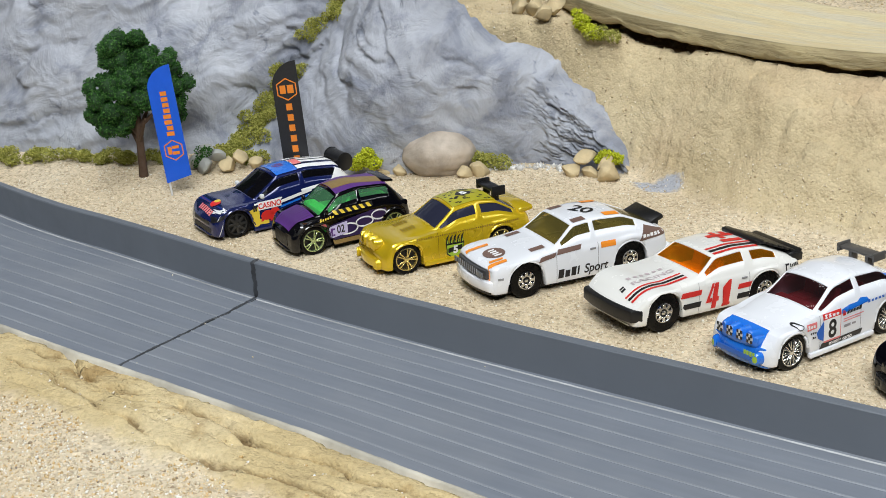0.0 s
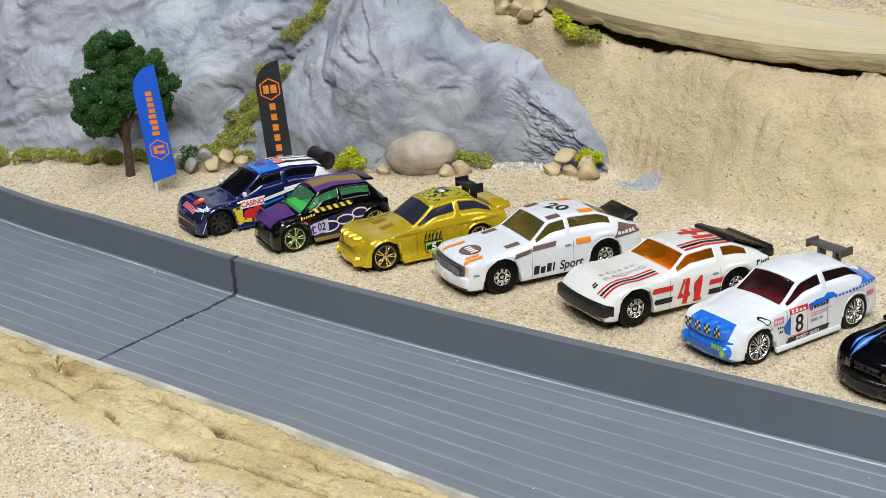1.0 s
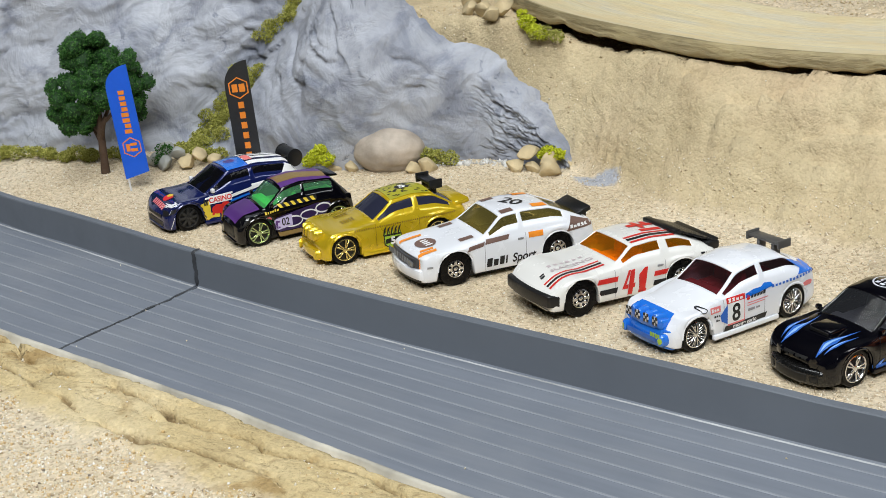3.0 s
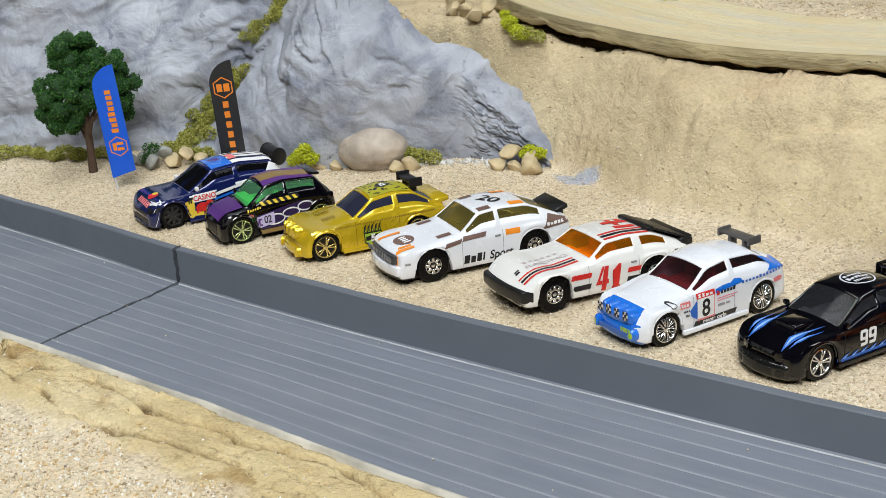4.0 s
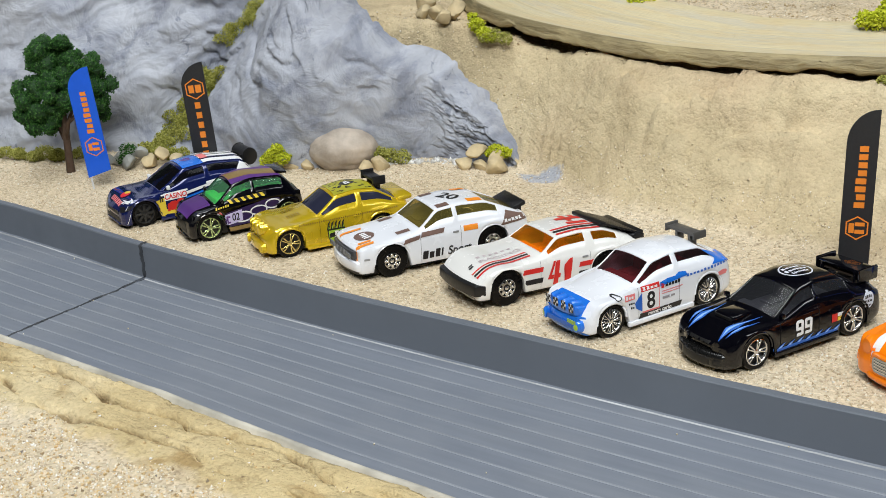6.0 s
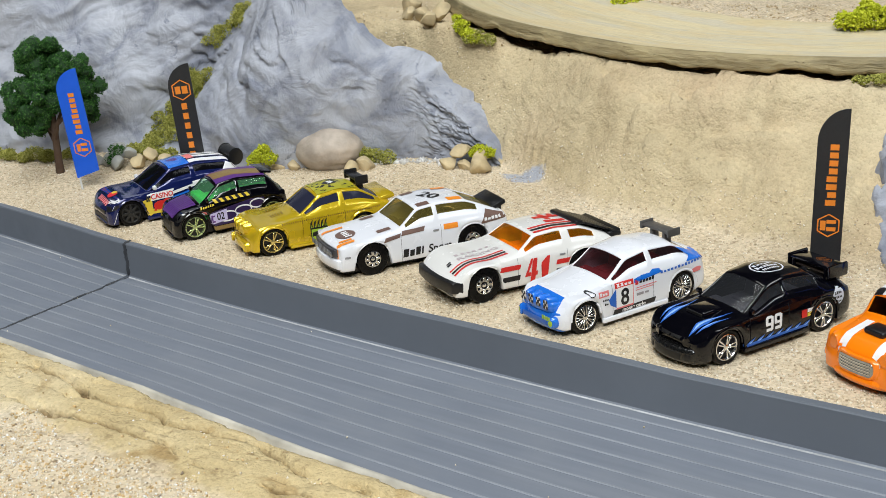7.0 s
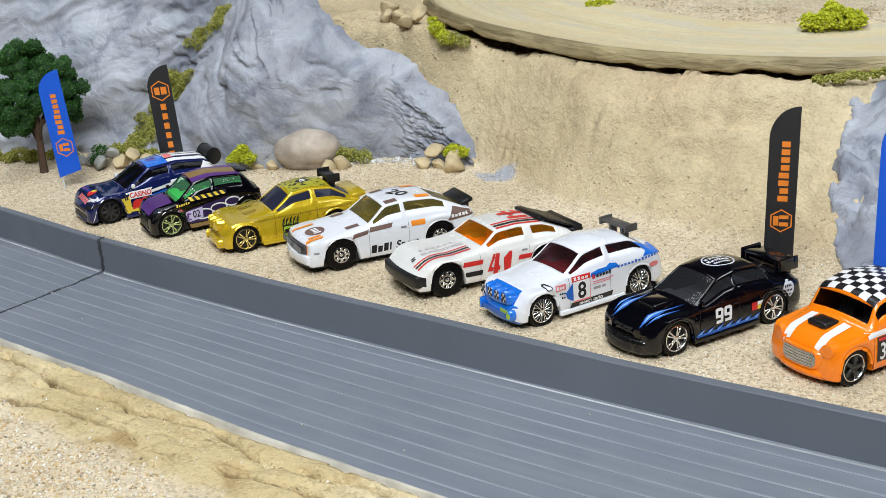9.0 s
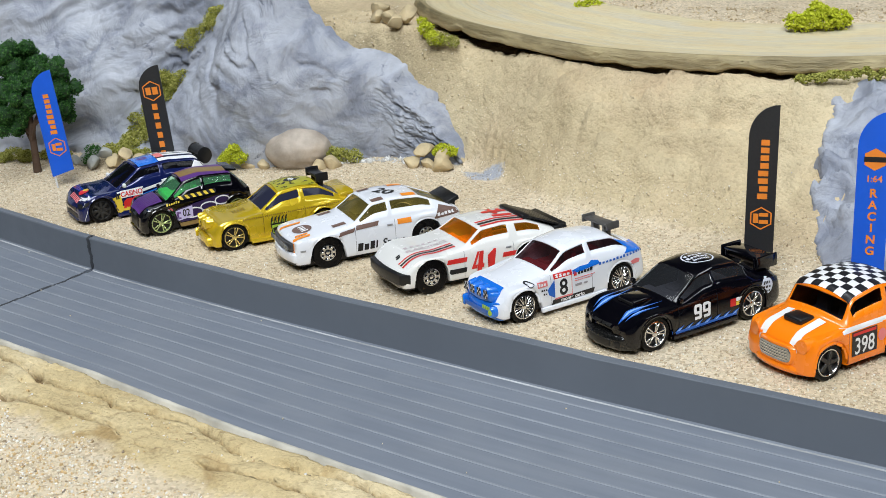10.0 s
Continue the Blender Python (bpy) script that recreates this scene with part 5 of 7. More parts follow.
def white_coupe():
    sp = coupe(k=(0.89, 0.88, 1.14), W=14.8, nose=-13.8, tail=60.5, wb=42.5, sill=3.1, cowl=11.8, wst=20.2, roofr=41, rbase=57, bow=1.9, taper=0.07, flare=0.8, wheel_r=5.8, arch=0.35, screen_bow=0.8,
               top=[(-13.8, 10.2), (-13.2, 11.0), (11.8, 13.6), (20.2, 18.7), (30, 19.4), (41, 18.8), (57, 13.4), (60.5, 12.6)],
               belt=[(-13.8, 9.6), (-13, 10.5), (11, 12.5), (45, 13.2), (60.5, 12.0)],
               edge=[(-13.8, 12.8), (11.8, 12.6), (20.2, 10.6), (41, 10.3), (57, 11.6), (60.5, 12)], windows=[(14.0, 26.6), (28.4, 45.5)], lean=0.12, fender=0.3, round_f=1.4, crown=[(-14, 0.3), (11, 0.5), (20, 0.6), (60, 0.6)])
    c = Car("toy_rally_coupe", "white rally coupe toy car with orange and brown stripes", (-208.8, 319.9), 61, sp, WHITE, G_AMBER, S_GREY, 1.0)
    c.wheels("dots", RIM_CHROME, 8, disc=0.5, tyre_w=4.2)
    c.panel_lines((11.8, 28.8), GREY_LINE)
    c.add("front_bumper", block(-15.2, -9.5, -14.6, 14.6, 3.8, 6.9, 0.8), WHITE, "white front bumper")
    c.add("front_spoiler", block(-14.2, -8.5, -13.6, 13.6, 2.8, 3.9, 0.4), BLACK)
    grille = c.add("grille", block(-14.6, -13.3, -11.6, 11.6, 7.4, 9.8, 0.25), simple("dark_grille", (0.05, 0.05, 0.055), 0.4), "dark slatted grille with paired headlamps")
    for k in range(9):
        part("grille_bar", block(-14.75, -14.5, -6.4 + 1.6 * k - 0.12, -6.4 + 1.6 * k + 0.12, 7.7, 9.5, 0), GREY_LINE, grille)
    for y in (-10.2, -8.0, 8.0, 10.2):
        part("headlamp", block(-14.9, -14.4, y - 0.95, y + 0.95, 7.8, 9.5, 0.3), simple("lamp_grey", (0.14, 0.15, 0.16), 0.2), grille)
    c.decal("side_lamp", [rect(-10.8, 7.4, -8.8, 8.0)], GREY_LINE, "side", "small side lamp")
    c.decal("side_lettering", [rect(12.2, 4.6, 14.4, 7.1, 0.4), rect(15.0, 4.65, 16.9, 6.6, 0.3), rect(17.5, 4.7, 19.4, 7.2, 0.4), rect(20.0, 4.75, 20.7, 7.2, 0.4), letters("Sport", 27.6, 6.0, 2.5, shear=0.2, bold=0.02, wide=1.2)], P_BLACK, "side", "black sponsor lettering", 0.08)
    c.decal("brown_stripe", [slant(4.6, 10.3, 11.2, 11.0, 1.2, 0.8), slant(11.9, 11.4, 21.5, 11.8, 1.3, 0.8)], P_BROWN, "side", "brown waist stripe")
    c.decal("orange_patch", [slant(30.0, 11.0, 36.0, 11.0, 1.6)], P_ORANGE, "side", "orange door patch")
    c.decal("pillar_patch", [[(45.8, 10.6), (57.6, 11.2), (56.8, 12.5), (49.0, 14.6)]], P_BROWN, "side", "brown rear pillar patch")
    c.decal("pillar_lettering", bars(47.5, 11.4, 55.5, 11.6, 0.9, 5, 0.75), P_WHITE, "side", "", 0.1)
    c.decal("bonnet_disc", [ring_of(28, 3.7, -6.2, -2.0, 4.5)], P_BROWN, "top", "brown bonnet disc")
    c.decal("bonnet_disc_lettering", [rect(-7.4, -5.2 + 1.7 * k, -5.2 + 0.4 * (k == 0), -4.1 + 1.7 * k, 0.3) for k in range(4)], P_WHITE, "top", "", 0.1)
    c.decal("orange_bar", [rect(-12.6, -11.6, -6.0, -9.6, 0.6), rect(-11.0, -8.9, -6.2, -7.4, 0.5), rect(-12.6, 6.0, -4.5, 8.0, 0.5)], P_ORANGE, "top", "orange bonnet bars")
    c.decal("brown_bar", [rect(4.0, -10.6, 9.5, -8.0), rect(4.0, 8.0, 9.5, 10.6)], P_BROWN, "top", "brown bonnet bars")
    c.decal("roof_number", [letters("20", 30.0, -0.8, 5.4, bold=0.02, wide=1.15, turn=-62)], P_BLACK, "top", "dark roof number")
    c.decal("roof_brown", [rect(21.4, -9.8, 26.4, -6.8), rect(21.4, 6.8, 26.4, 9.8)], P_BROWN, "top", "brown roof patches")
    c.decal("roof_orange", [rect(34.5, -9.6, 40.5, -6.6), rect(34.5, 6.6, 40.5, 9.6)], P_ORANGE, "top", "orange roof patches")
    c.add("spoiler", block(53.0, 60.0, -9.0, 9.0, 13.2, 14.6, 0.4, m=Matrix.Translation((56, 0, 14)) @ Matrix.Rotation(radians(-16), 4, "Y") @ Matrix.Translation((-56, 0, -14))), BLACK, "black boot spoiler")
    for y in (-7, 7):
        c.add("spoiler_leg", block(55, 58.5, y - 0.8, y + 0.8, 12.2, 14.4, 0.2), BLACK)
    c.add("rear_bumper", block(57.0, 62.0, -14.3, 14.3, 4.4, 7.2, 0.8), WHITE, "white rear bumper")
    c.arch_lips(WHITE, 0.25)
    c.handles((26.6,), GREY_LINE)
    c.finish(1.1)


def red_striped_coupe():
    sp = coupe(k=(0.89, 0.89, 1.05), W=14.9, nose=-13.6, tail=60, wb=42, sill=3.2, cowl=14.8, wst=22.3, roofr=42.5, rbase=57, bow=1.9, taper=0.08, wheel_r=5.9, arch=0.35, flare=0.6, screen_bow=0.8, rear_glass=False,
               top=[(-13.6, 8.2), (-12.5, 8.9), (-6, 10.7), (0, 12.0), (14.8, 13.9), (22.3, 18.3), (32, 18.9), (42.5, 18.3), (57, 13.6), (60, 13)],
               belt=[(-13.6, 7.6), (-12, 8.4), (-6, 10.2), (0, 11.4), (14, 12.6), (45, 12.8), (60, 12.2)],
               lean=0.1, fender=0.35, round_f=1.4, edge=[(-13.6, 12.8), (14.8, 12.6), (22.3, 10.6), (42.5, 10.3), (57, 11.6), (60, 12)], windows=[(17.0, 33.5), (37.0, 47.5)], crown=[(-14, 0.3), (14, 0.5), (22, 0.6), (60, 0.6)])
    c = Car("toy_sports_coupe", "ivory sports coupe toy car with red stripes and number 41", (-160.0, 316.6), 64, sp, IVORY, G_ORANGE, S_ORANGE, 2.4)
    c.wheels("dots", RIM_CHROME, 8, disc=0.5, tyre_w=4.2)
    c.panel_lines((13.6, 34.6), GREY_LINE)
    c.add("front_bumper", block(-15.8, -9.6, -15.0, 15.0, 4.6, 8.2, 0.7), BLACK, "black wedge front bumper")
    c.decal("race_number", block_digits("41", 16.0, 4.2, 7.4, 0.16), P_RED, "side", "large red race number", 0.09)
    c.decal("red_bar", [slant(6.2, 9.0, 14.4, 9.0, 1.5, 0.4), slant(29.6, 8.2, 39.5, 8.3, 1.5, 0.5)], P_RED, "side", "red flank bars")
    c.decal("black_bar", [slant(7.0, 5.6, 14.2, 5.6, 1.6, 0.4), slant(29.4, 5.3, 37.6, 5.3, 1.6, 0.4)], P_BLACK, "side", "black flank bars")
    c.decal("rear_lettering", [rect(50.2, 10.0, 50.7, 12.3), rect(50.2, 10.0, 51.8, 10.5), rect(50.2, 11.8, 51.8, 12.3)] + bars(52.2, 11.2, 56.5, 11.2, 0.9, 5) + bars(52.2, 10.0, 56.0, 10.0, 0.9, 5), P_BLACK, "side", "small black lettering", 0.08)
    c.decal("bonnet_stripe", [rect(-10.5, -10.6, 12.0, -9.6), rect(-10.5, -7.0, 12.0, -6.2)], P_RED, "top", "red bonnet stripes")
    c.decal("bonnet_stripe_black", [rect(-10.5, -8.9, 12.0, -7.8)], P_BLACK, "top", "black bonnet stripe")
    c.decal("bonnet_lettering", bars(-4.0, 0.0, 11.0, 0.0, 1.7, 6, 0.5) + [letters("RACING", 3.5, -3.0, 2.1, bold=0.01, wide=1.5)], simple("faded_grey_print", (0.5, 0.42, 0.44), 0.5), "top", "two rows of faded lettering")
    c.decal("bonnet_mark", [rect(-9.4, -3.4, -7.6, -2.4), rect(-9.0, -2.0, -7.2, -1.2)], P_BLACK, "top", "")
    c.decal("roof_stripe", [rect(23.5, -9.6, 42.0, -8.4), rect(23.5, -5.4, 42.0, -4.4)], P_RED, "top", "red roof stripes")
    c.decal("roof_stripe_black", [rect(23.5, -7.6, 42.0, -6.2)], P_BLACK, "top", "black roof stripe")
    c.decal("roof_number", [rect(32.5, -3.2, 41.0, -0.8), rect(31.0, 2.6, 41.5, 5.2), rect(34.5, 0.2, 36.6, 8.2), rect(38.5, 5.2, 40.5, 8.0)], P_RED, "top", "red roof number")
    c.decal("roof_lettering", bars(24.0, -1.4, 24.0, 6.8, 2.4, 6, 0.6) + bars(27.2, -1.4, 27.2, 4.8, 1.6, 5, 0.6), P_GREY, "top", "small roof lettering")
    # black louvres over the hatch and a tail wing
    tilt = Matrix.Translation((43, 0, 18.3)) @ Matrix.Rotation(radians(17.5), 4, "Y") @ Matrix.Translation((-43, 0, -18.3))
    for k in range(6):
        c.add("louvre", block(43.2 + 2.5 * k, 45.5 + 2.5 * k, -9.6 - 0.3 * k, 9.6 + 0.3 * k, 18.6, 19.3, 0.2, m=tilt), BLACK, "black hatch louvre")
    c.add("spoiler", join(block(54.5, 60.0, -11.8, 11.8, 13.6, 14.6, 0.4, m=Matrix.Translation((57, 0, 14)) @ Matrix.Rotation(radians(-10), 4, "Y") @ Matrix.Translation((-57, 0, -14))), block(55, 60.0, -12.2, -11.2, 11.6, 14.2, 0.4), block(55, 60.0, 11.2, 12.2, 11.6, 14.2, 0.4)), BLACK, "black tail wing")
    c.add("roof_vane", block(41.8, 45.0, -9.4, 9.4, 17.9, 19.2, 0.5), BLACK, "black roof trim")
    c.add("rear_bumper", block(57.0, 61.5, -14.5, 14.5, 4.8, 8.0, 0.7), BLACK, "black rear bumper")
    c.arch_lips(IVORY, 0.25)
    c.handles((32.4,), GREY_LINE)
    c.finish(0.86)


def blue_nosed_hatchback():
    sp = coupe(k=(0.96, 0.8, 1.0), W=14.4, nose=-11.6, tail=51.5, wb=39.4, sill=2.7, cowl=9.2, wst=17.6, roofr=38, rbase=46.5,
               top=[(-11.6, 7.6), (-10, 8.8), (-5, 11.2), (0, 12.4), (9.2, 14.2), (17.6, 19.8), (27, 20.9), (38, 19.9), (46.5, 15.2), (50, 14.8), (51.5, 13.8)],
               belt=[(-11.6, 7.0), (-8, 8.6), (-4, 10.6), (8, 13.0), (40, 14.3), (51.5, 13.0)],
               edge=[(-11.6, 9.0), (9.2, 11.6), (17.6, 10.2), (38, 9.6), (46.5, 10.6), (51.5, 10.8)], windows=[(11.0, 25.8), (27.8, 41.8)])
    c = Car("toy_rally_hatchback", "white rally hatchback toy car with bright blue nose", (-118.9, 310.1), 69, sp, WHITE, G_RED, S_RED)
    c.wheels("lace", RIM_CHROME, 10)
    c.panel_lines((10.4, 27.0), GREY_LINE)
    bump_ = c.add("front_bumper", block(-12.2, -6.0, -13.8, 13.8, 2.0, 7.8, 2.3, 4), BLUE, "bright blue front bumper")
    c.decal("nose_panel", [[(-9.6, -9.4), (-4.6, -8.8), (-4.2, 8.8), (-9.6, 9.4)]], BLUE, "top", "bright blue nose panel")
    c.add("lamp_pod", block(-12.0, -5.2, -9.4, 9.4, 7.4, 10.6, 1.1, 3), BLUE, "bright blue lamp pod")
    for y in (-6.9, -2.3, 2.3, 6.9):
        lamp = c.add("rally_lamp", lathe([(0.02, -12.2), (1.45, -12.1), (1.7, -11.6), (1.7, -7.5)], 20, "x", (0, y, 10.4)), BLUE, "round rally lamp with chequered cover")
        part("lamp_cover", join(*[block(-12.45, -12.25, y + 0.85 * i - 0.4, y + 0.85 * i + 0.4, 10.4 + 0.85 * j - 0.4, 10.4 + 0.85 * j + 0.4, 0) for i in (-1, 0, 1) for j in (-1, 0, 1) if (i + j) % 2 == 0]), P_BLACK, lamp, "black squares")
        part("lamp_lens", lathe([(0.02, -12.26), (1.4, -12.2)], 18, "x", (0, y, 10.4)), P_WHITE, lamp, "pale lens")
    for y in (-11.4, 11.4):
        c.add("fog_lamp", lathe([(0.02, -14.6), (1.2, -14.6), (1.75, -14.0), (1.8, -11.5)], 18, "x", (0, y, 5.0)), BLUE, "bright blue fog lamp")
        c.add("fog_lens", lathe([(0.02, -14.75), (1.0, -14.62)], 14, "x", (0, y, 5.0)), P_LIME, "pale fog lamp lens")
    part("intake", block(-12.75, -12.4, -7.5, 7.5, 4.2, 5.8, 0.2), P_BLUE, bump_)
    part("bumper_lettering", join(*[block(-12.72, -12.5, -9.6 + 1.3 * k, -8.7 + 1.3 * k, 5.6, 6.9, 0) for k in range(4)]), P_LIME, bump_, "lime lettering")
    c.decal("number_panel", [rect(11.8, 5.0, 18.6, 11.4)], P_WHITE, "side", "white number panel", 0.08)
    c.decal("panel_header", [rect(11.5, 11.4, 18.9, 13.0)], P_RED, "side", "red panel header", 0.1)
    c.decal("header_lettering", bars(12.2, 11.7, 18.4, 11.7, 1.0, 4, 0.7), P_WHITE, "side", "", 0.14)
    c.decal("panel_outline", [rect(18.5, 5.0, 18.75, 11.4), rect(11.8, 4.8, 18.7, 5.3)], P_PINK, "side", "", 0.12)
    c.decal("race_number", [letters("8", 15.3, 8.3, 5.0, bold=0.02, wide=0.95)], P_BLACK, "side", "black race number", 0.12)
    c.decal("blue_wedge", [[(8.8, 8.6), (11.8, 11.3), (11.8, 5.4), (9.4, 6.8)]], P_BLUE, "side", "dark blue wedge")
    c.decal("sill_band", [slant(10.4, 3.3, 27.4, 3.5, 1.6, 0.6)], P_BLACK, "side", "black sill band")
    c.decal("sill_lettering", [letters("monte carlo", 18.9, 4.2, 1.15, bold=0.03, wide=1.15)], P_WHITE, "side", "white sill lettering", 0.12)
    c.decal("blue_swoosh", [[(19.2, 11.4), (26.0, 12.0), (30.6, 12.4), (29.8, 13.6), (27.2, 14.0), (25.6, 13.2), (22.5, 13.2), (19.2, 12.6)]], BLUE, "side", "bright blue flank swoosh")
    c.decal("rear_swoosh", [[(40.5, 13.3), (50.6, 12.8), (50.4, 14.0), (44.5, 15.2), (41.0, 16.8), (38.6, 17.6), (42.5, 14.6)]], BLUE, "side", "bright blue rear swoosh", 0.22)
    c.decal("rear_lettering", bars(30.0, 11.9, 48.5, 12.5, 0.9, 13, 0.62), P_BLUE, "side", "blue lettering along the flank", 0.08)
    c.decal("side_logo", [ring_of(10, 2.2, 45.2, 9.8, 0.8, 0.2), rect(43.6, 9.0, 46.8, 9.6, 0.4)], P_PINK, "side", "pale red flame logo")
    c.decal("door_lettering", bars(21.2, 10.9, 27.4, 11.0, 1.2, 5, 0.8, 0.2), P_BLACK, "side", "")
    c.decal("door_flag", [rect(19.6, 10.7, 20.8, 12.2)], P_RED, "side", "")
    c.decal("door_line", [slant(19.8, 9.6, 28.2, 9.7, 0.25), slant(19.8, 8.9, 27.0, 9.0, 0.25)], P_PINK, "side", "")
    c.decal("door_box", [rect(20.0, 7.2, 22.8, 8.0), rect(23.4, 7.3, 25.0, 7.9)], P_GREY, "side", "")
    c.decal("wing_logo", [rect(5.0, 10.0, 9.0, 11.8)], P_PINK, "side", "pale red wing logo")
    c.decal("wing_logo_lettering", bars(5.4, 10.4, 8.6, 10.4, 1.0, 3, 0.7), P_WHITE, "side", "", 0.1)
    ring_o, ring_i = ring_of(16, 1.2, 2.7, 11.6, 0.65), ring_of(16, 0.9, 2.7, 11.6, 0.42)
    c.decal("wing_ring", [[ring_o[i], ring_o[(i + 1) % 16], ring_i[(i + 1) % 16], ring_i[i]] for i in range(16)], P_BLACK, "side", "")
    c.decal("wing_mark", bars(6.4, 8.6, 9.0, 8.6, 0.6, 3) + bars(7.2, 7.2, 8.8, 7.2, 0.7, 2), P_BLACK, "side", "")
    for y in (-3.6, 3.6):
        c.add("spoiler_leg", block(39.0, 42.0, y - 0.7, y + 0.7, 16.5, 21.4, 0.3), simple("smoked_grey_plastic", (0.2, 0.19, 0.18), 0.3))
    GREYP = simple("grey_brown_plastic", (0.085, 0.08, 0.075), 0.35)
    c.add("spoiler", join(block(38.0, 42.6, -7.6, 7.6, 21.2, 22.1, 0.4), block(37.6, 43.0, -8.3, -7.4, 20.3, 22.8, 0.3), block(37.6, 43.0, 7.4, 8.3, 20.3, 22.8, 0.3)), GREYP, "grey raised rear wing")
    c.skirts(WHITE, -0.6)
    c.arch_lips(WHITE, 0.4)
    c.finish(0.8)


def black_saloon():
    sp = coupe(k=(0.95, 0.83, 1.0), W=14.6, nose=-11.4, tail=52.8, wb=38.9, sill=2.4, cowl=7.6, wst=18.2, roofr=36, rbase=44.5,
               top=[(-11.4, 8.4), (-10, 9.5), (-3, 11.4), (7.6, 12.9), (18.2, 18.9), (26, 19.8), (36, 18.6), (44.5, 13.6), (50, 13.4), (52.8, 12.4)],
               lean=0.2, belt=[(-11.4, 7.8), (-4, 10.4), (7, 11.8), (40, 12.6), (53, 11.4)],
               edge=[(-11.4, 9.0), (7.6, 11.8), (18.2, 10.0), (36, 9.4), (44.5, 10.6), (53, 10.6)], windows=[(10.0, 23.6), (24.8, 37.5)])
    c = Car("toy_rally_saloon", "glossy black rally saloon toy car with blue flames", (-73.5, 309.7), 67.5, sp, DARK, G_SMOKE, S_CHARCOAL)
    c.wheels("double", RIM_CHROME, 5)
    c.panel_lines((8.8, 24.2, 38.2), simple("black_gap", (0.002, 0.002, 0.002), 0.6))
    c.add("bonnet_scoop", block(-1.5, 6.2, -4.6, 4.6, 11.2, 13.2, 0.8, 3), DARK, "black bonnet scoop")
    c.add("scoop_mouth", block(-1.75, -1.2, -3.9, 3.9, 11.7, 12.7, 0.15), DARK_LINE)
    c.add("front_bumper", block(-12.8, -5.6, -13.4, 13.4, 1.4, 5.8, 1.3, 3), simple("gloss_black_plastic", (0.006, 0.006, 0.006), 0.26, coat=0.4), "glossy black front bumper with intake")
    c.add("intake", block(-13.0, -12.5, -7.5, 7.5, 2.4, 4.6, 0.2), DARK_LINE)
    for y in (-10.4, 10.4):
        c.add("fog_lamp", block(-13.0, -12.4, y - 1.5, y + 1.5, 2.6, 4.4, 0.5), BLACK, "dark square fog lamp")
    c.decal("grille", [rect(-5.0, 6.8, 5.0, 8.6)], DARK_LINE, "front", "dark grille")
    for y in (-8.2, 8.2):
        c.add("headlamp", lathe([(0.02, -11.5), (1.2, -11.4), (1.6, -11.0), (1.7, -8.5)], 18, "x", (0, y, 7.4)), DARK, "black round headlamp")
    c.decal("race_number", block_digits("99", 14.6, 6.0, 4.6, 0.04), P_WHITE, "side", "white race number", 0.09)
    flame = []
    for k in range(7):
        x = 7 + 3.7 * k
        flame.append([(x, 4.0), (x + 2.0, 4.0), (x + 3.8, 5.6), (x + 1.6, 5.0)])
    c.decal("side_flame", flame + [slant(6.2, 3.4, 33.5, 3.7, 0.9)], P_BLUE, "side", "blue side flames")
    c.decal("side_flame_tip", [[(q[0][0] + 0.8, 4.2), (q[0][0] + 2.0, 4.3), (q[0][0] + 3.2, 5.3)] for q in flame], P_SKY, "side", "", 0.1)
    c.decal("side_flag", [rect(29.2, 6.6, 31.4, 9.0)], P_RED, "side", "red, white and yellow tag")
    c.decal("side_flag_white", [rect(31.5, 7.9, 34.6, 9.0)], P_WHITE, "side", "")
    c.decal("side_flag_yellow", [rect(31.5, 6.6, 33.4, 7.8)], P_YELLOW, "side", "")
    c.decal("rear_disc", [ring_of(20, 2.5, 44.4, 9.8)], P_PALE, "side", "pale round rear badge")
    c.decal("rear_disc_print", bars(42.8, 10.4, 46.0, 10.4, 0.9, 4) + bars(42.6, 9.1, 46.2, 9.1, 0.8, 3) + bars(43.0, 7.9, 45.8, 7.9, 0.7, 4), P_BLACK, "side", "", 0.1)
    ro, ri = ring_of(28, 5.4, 27.0, 0.2, 5.6), ring_of(28, 4.9, 27.0, 0.2, 5.1)
    c.decal("roof_badge_ring", [[ro[i], ro[(i + 1) % 28], ri[(i + 1) % 28], ri[i]] for i in range(28)], P_PALE, "top", "pale round roof badge")
    c.decal("roof_badge_print", bars(23.4, 1.8, 30.6, 1.8, 1.5, 5, 0.75) + bars(22.8, -0.7, 31.2, -0.7, 1.7, 6, 0.75) + bars(23.8, -2.8, 30.2, -2.8, 1.3, 8, 0.7), P_PALE, "top", "")
    for sg in (-1, 1):
        c.decal("bonnet_flame", [[(-9.5, sg * 7.4), (-5.0, sg * 5.6), (7.0, sg * 8.4), (0.5, sg * 7.9), (-3.0, sg * 9.0)], [(-8.0, sg * 9.0), (-3.6, sg * 9.2), (4.5, sg * 10.4), (-4.2, sg * 10.6)]], P_BLUE, "top", "blue bonnet flames")
        c.decal("bonnet_flame_tip", [[(-8.2, sg * 7.4), (-4.8, sg * 6.4), (3.0, sg * 7.8), (-3.0, sg * 7.6)], [(-6.4, sg * 9.3), (-3.4, sg * 9.5), (1.0, sg * 10.0), (-4.0, sg * 10.0)]], P_SKY, "top", "", 0.1)
    c.mirrors(10.2, DARK)
    for y in (-7.6, 7.6):
        c.add("wing_post", block(44.6, 51.0, y - 0.5, y + 0.5, 11.5, 16.4, 0.25), DARK)
    c.add("rear_wing", join(block(44.6, 51.6, -9.4, 9.4, 16.0, 17.2, 0.5), block(44.2, 52.6, -10.1, -9.0, 13.4, 17.6, 0.5), block(44.2, 52.6, 9.0, 10.1, 13.4, 17.6, 0.5)), DARK, "tall glossy black rear wing")
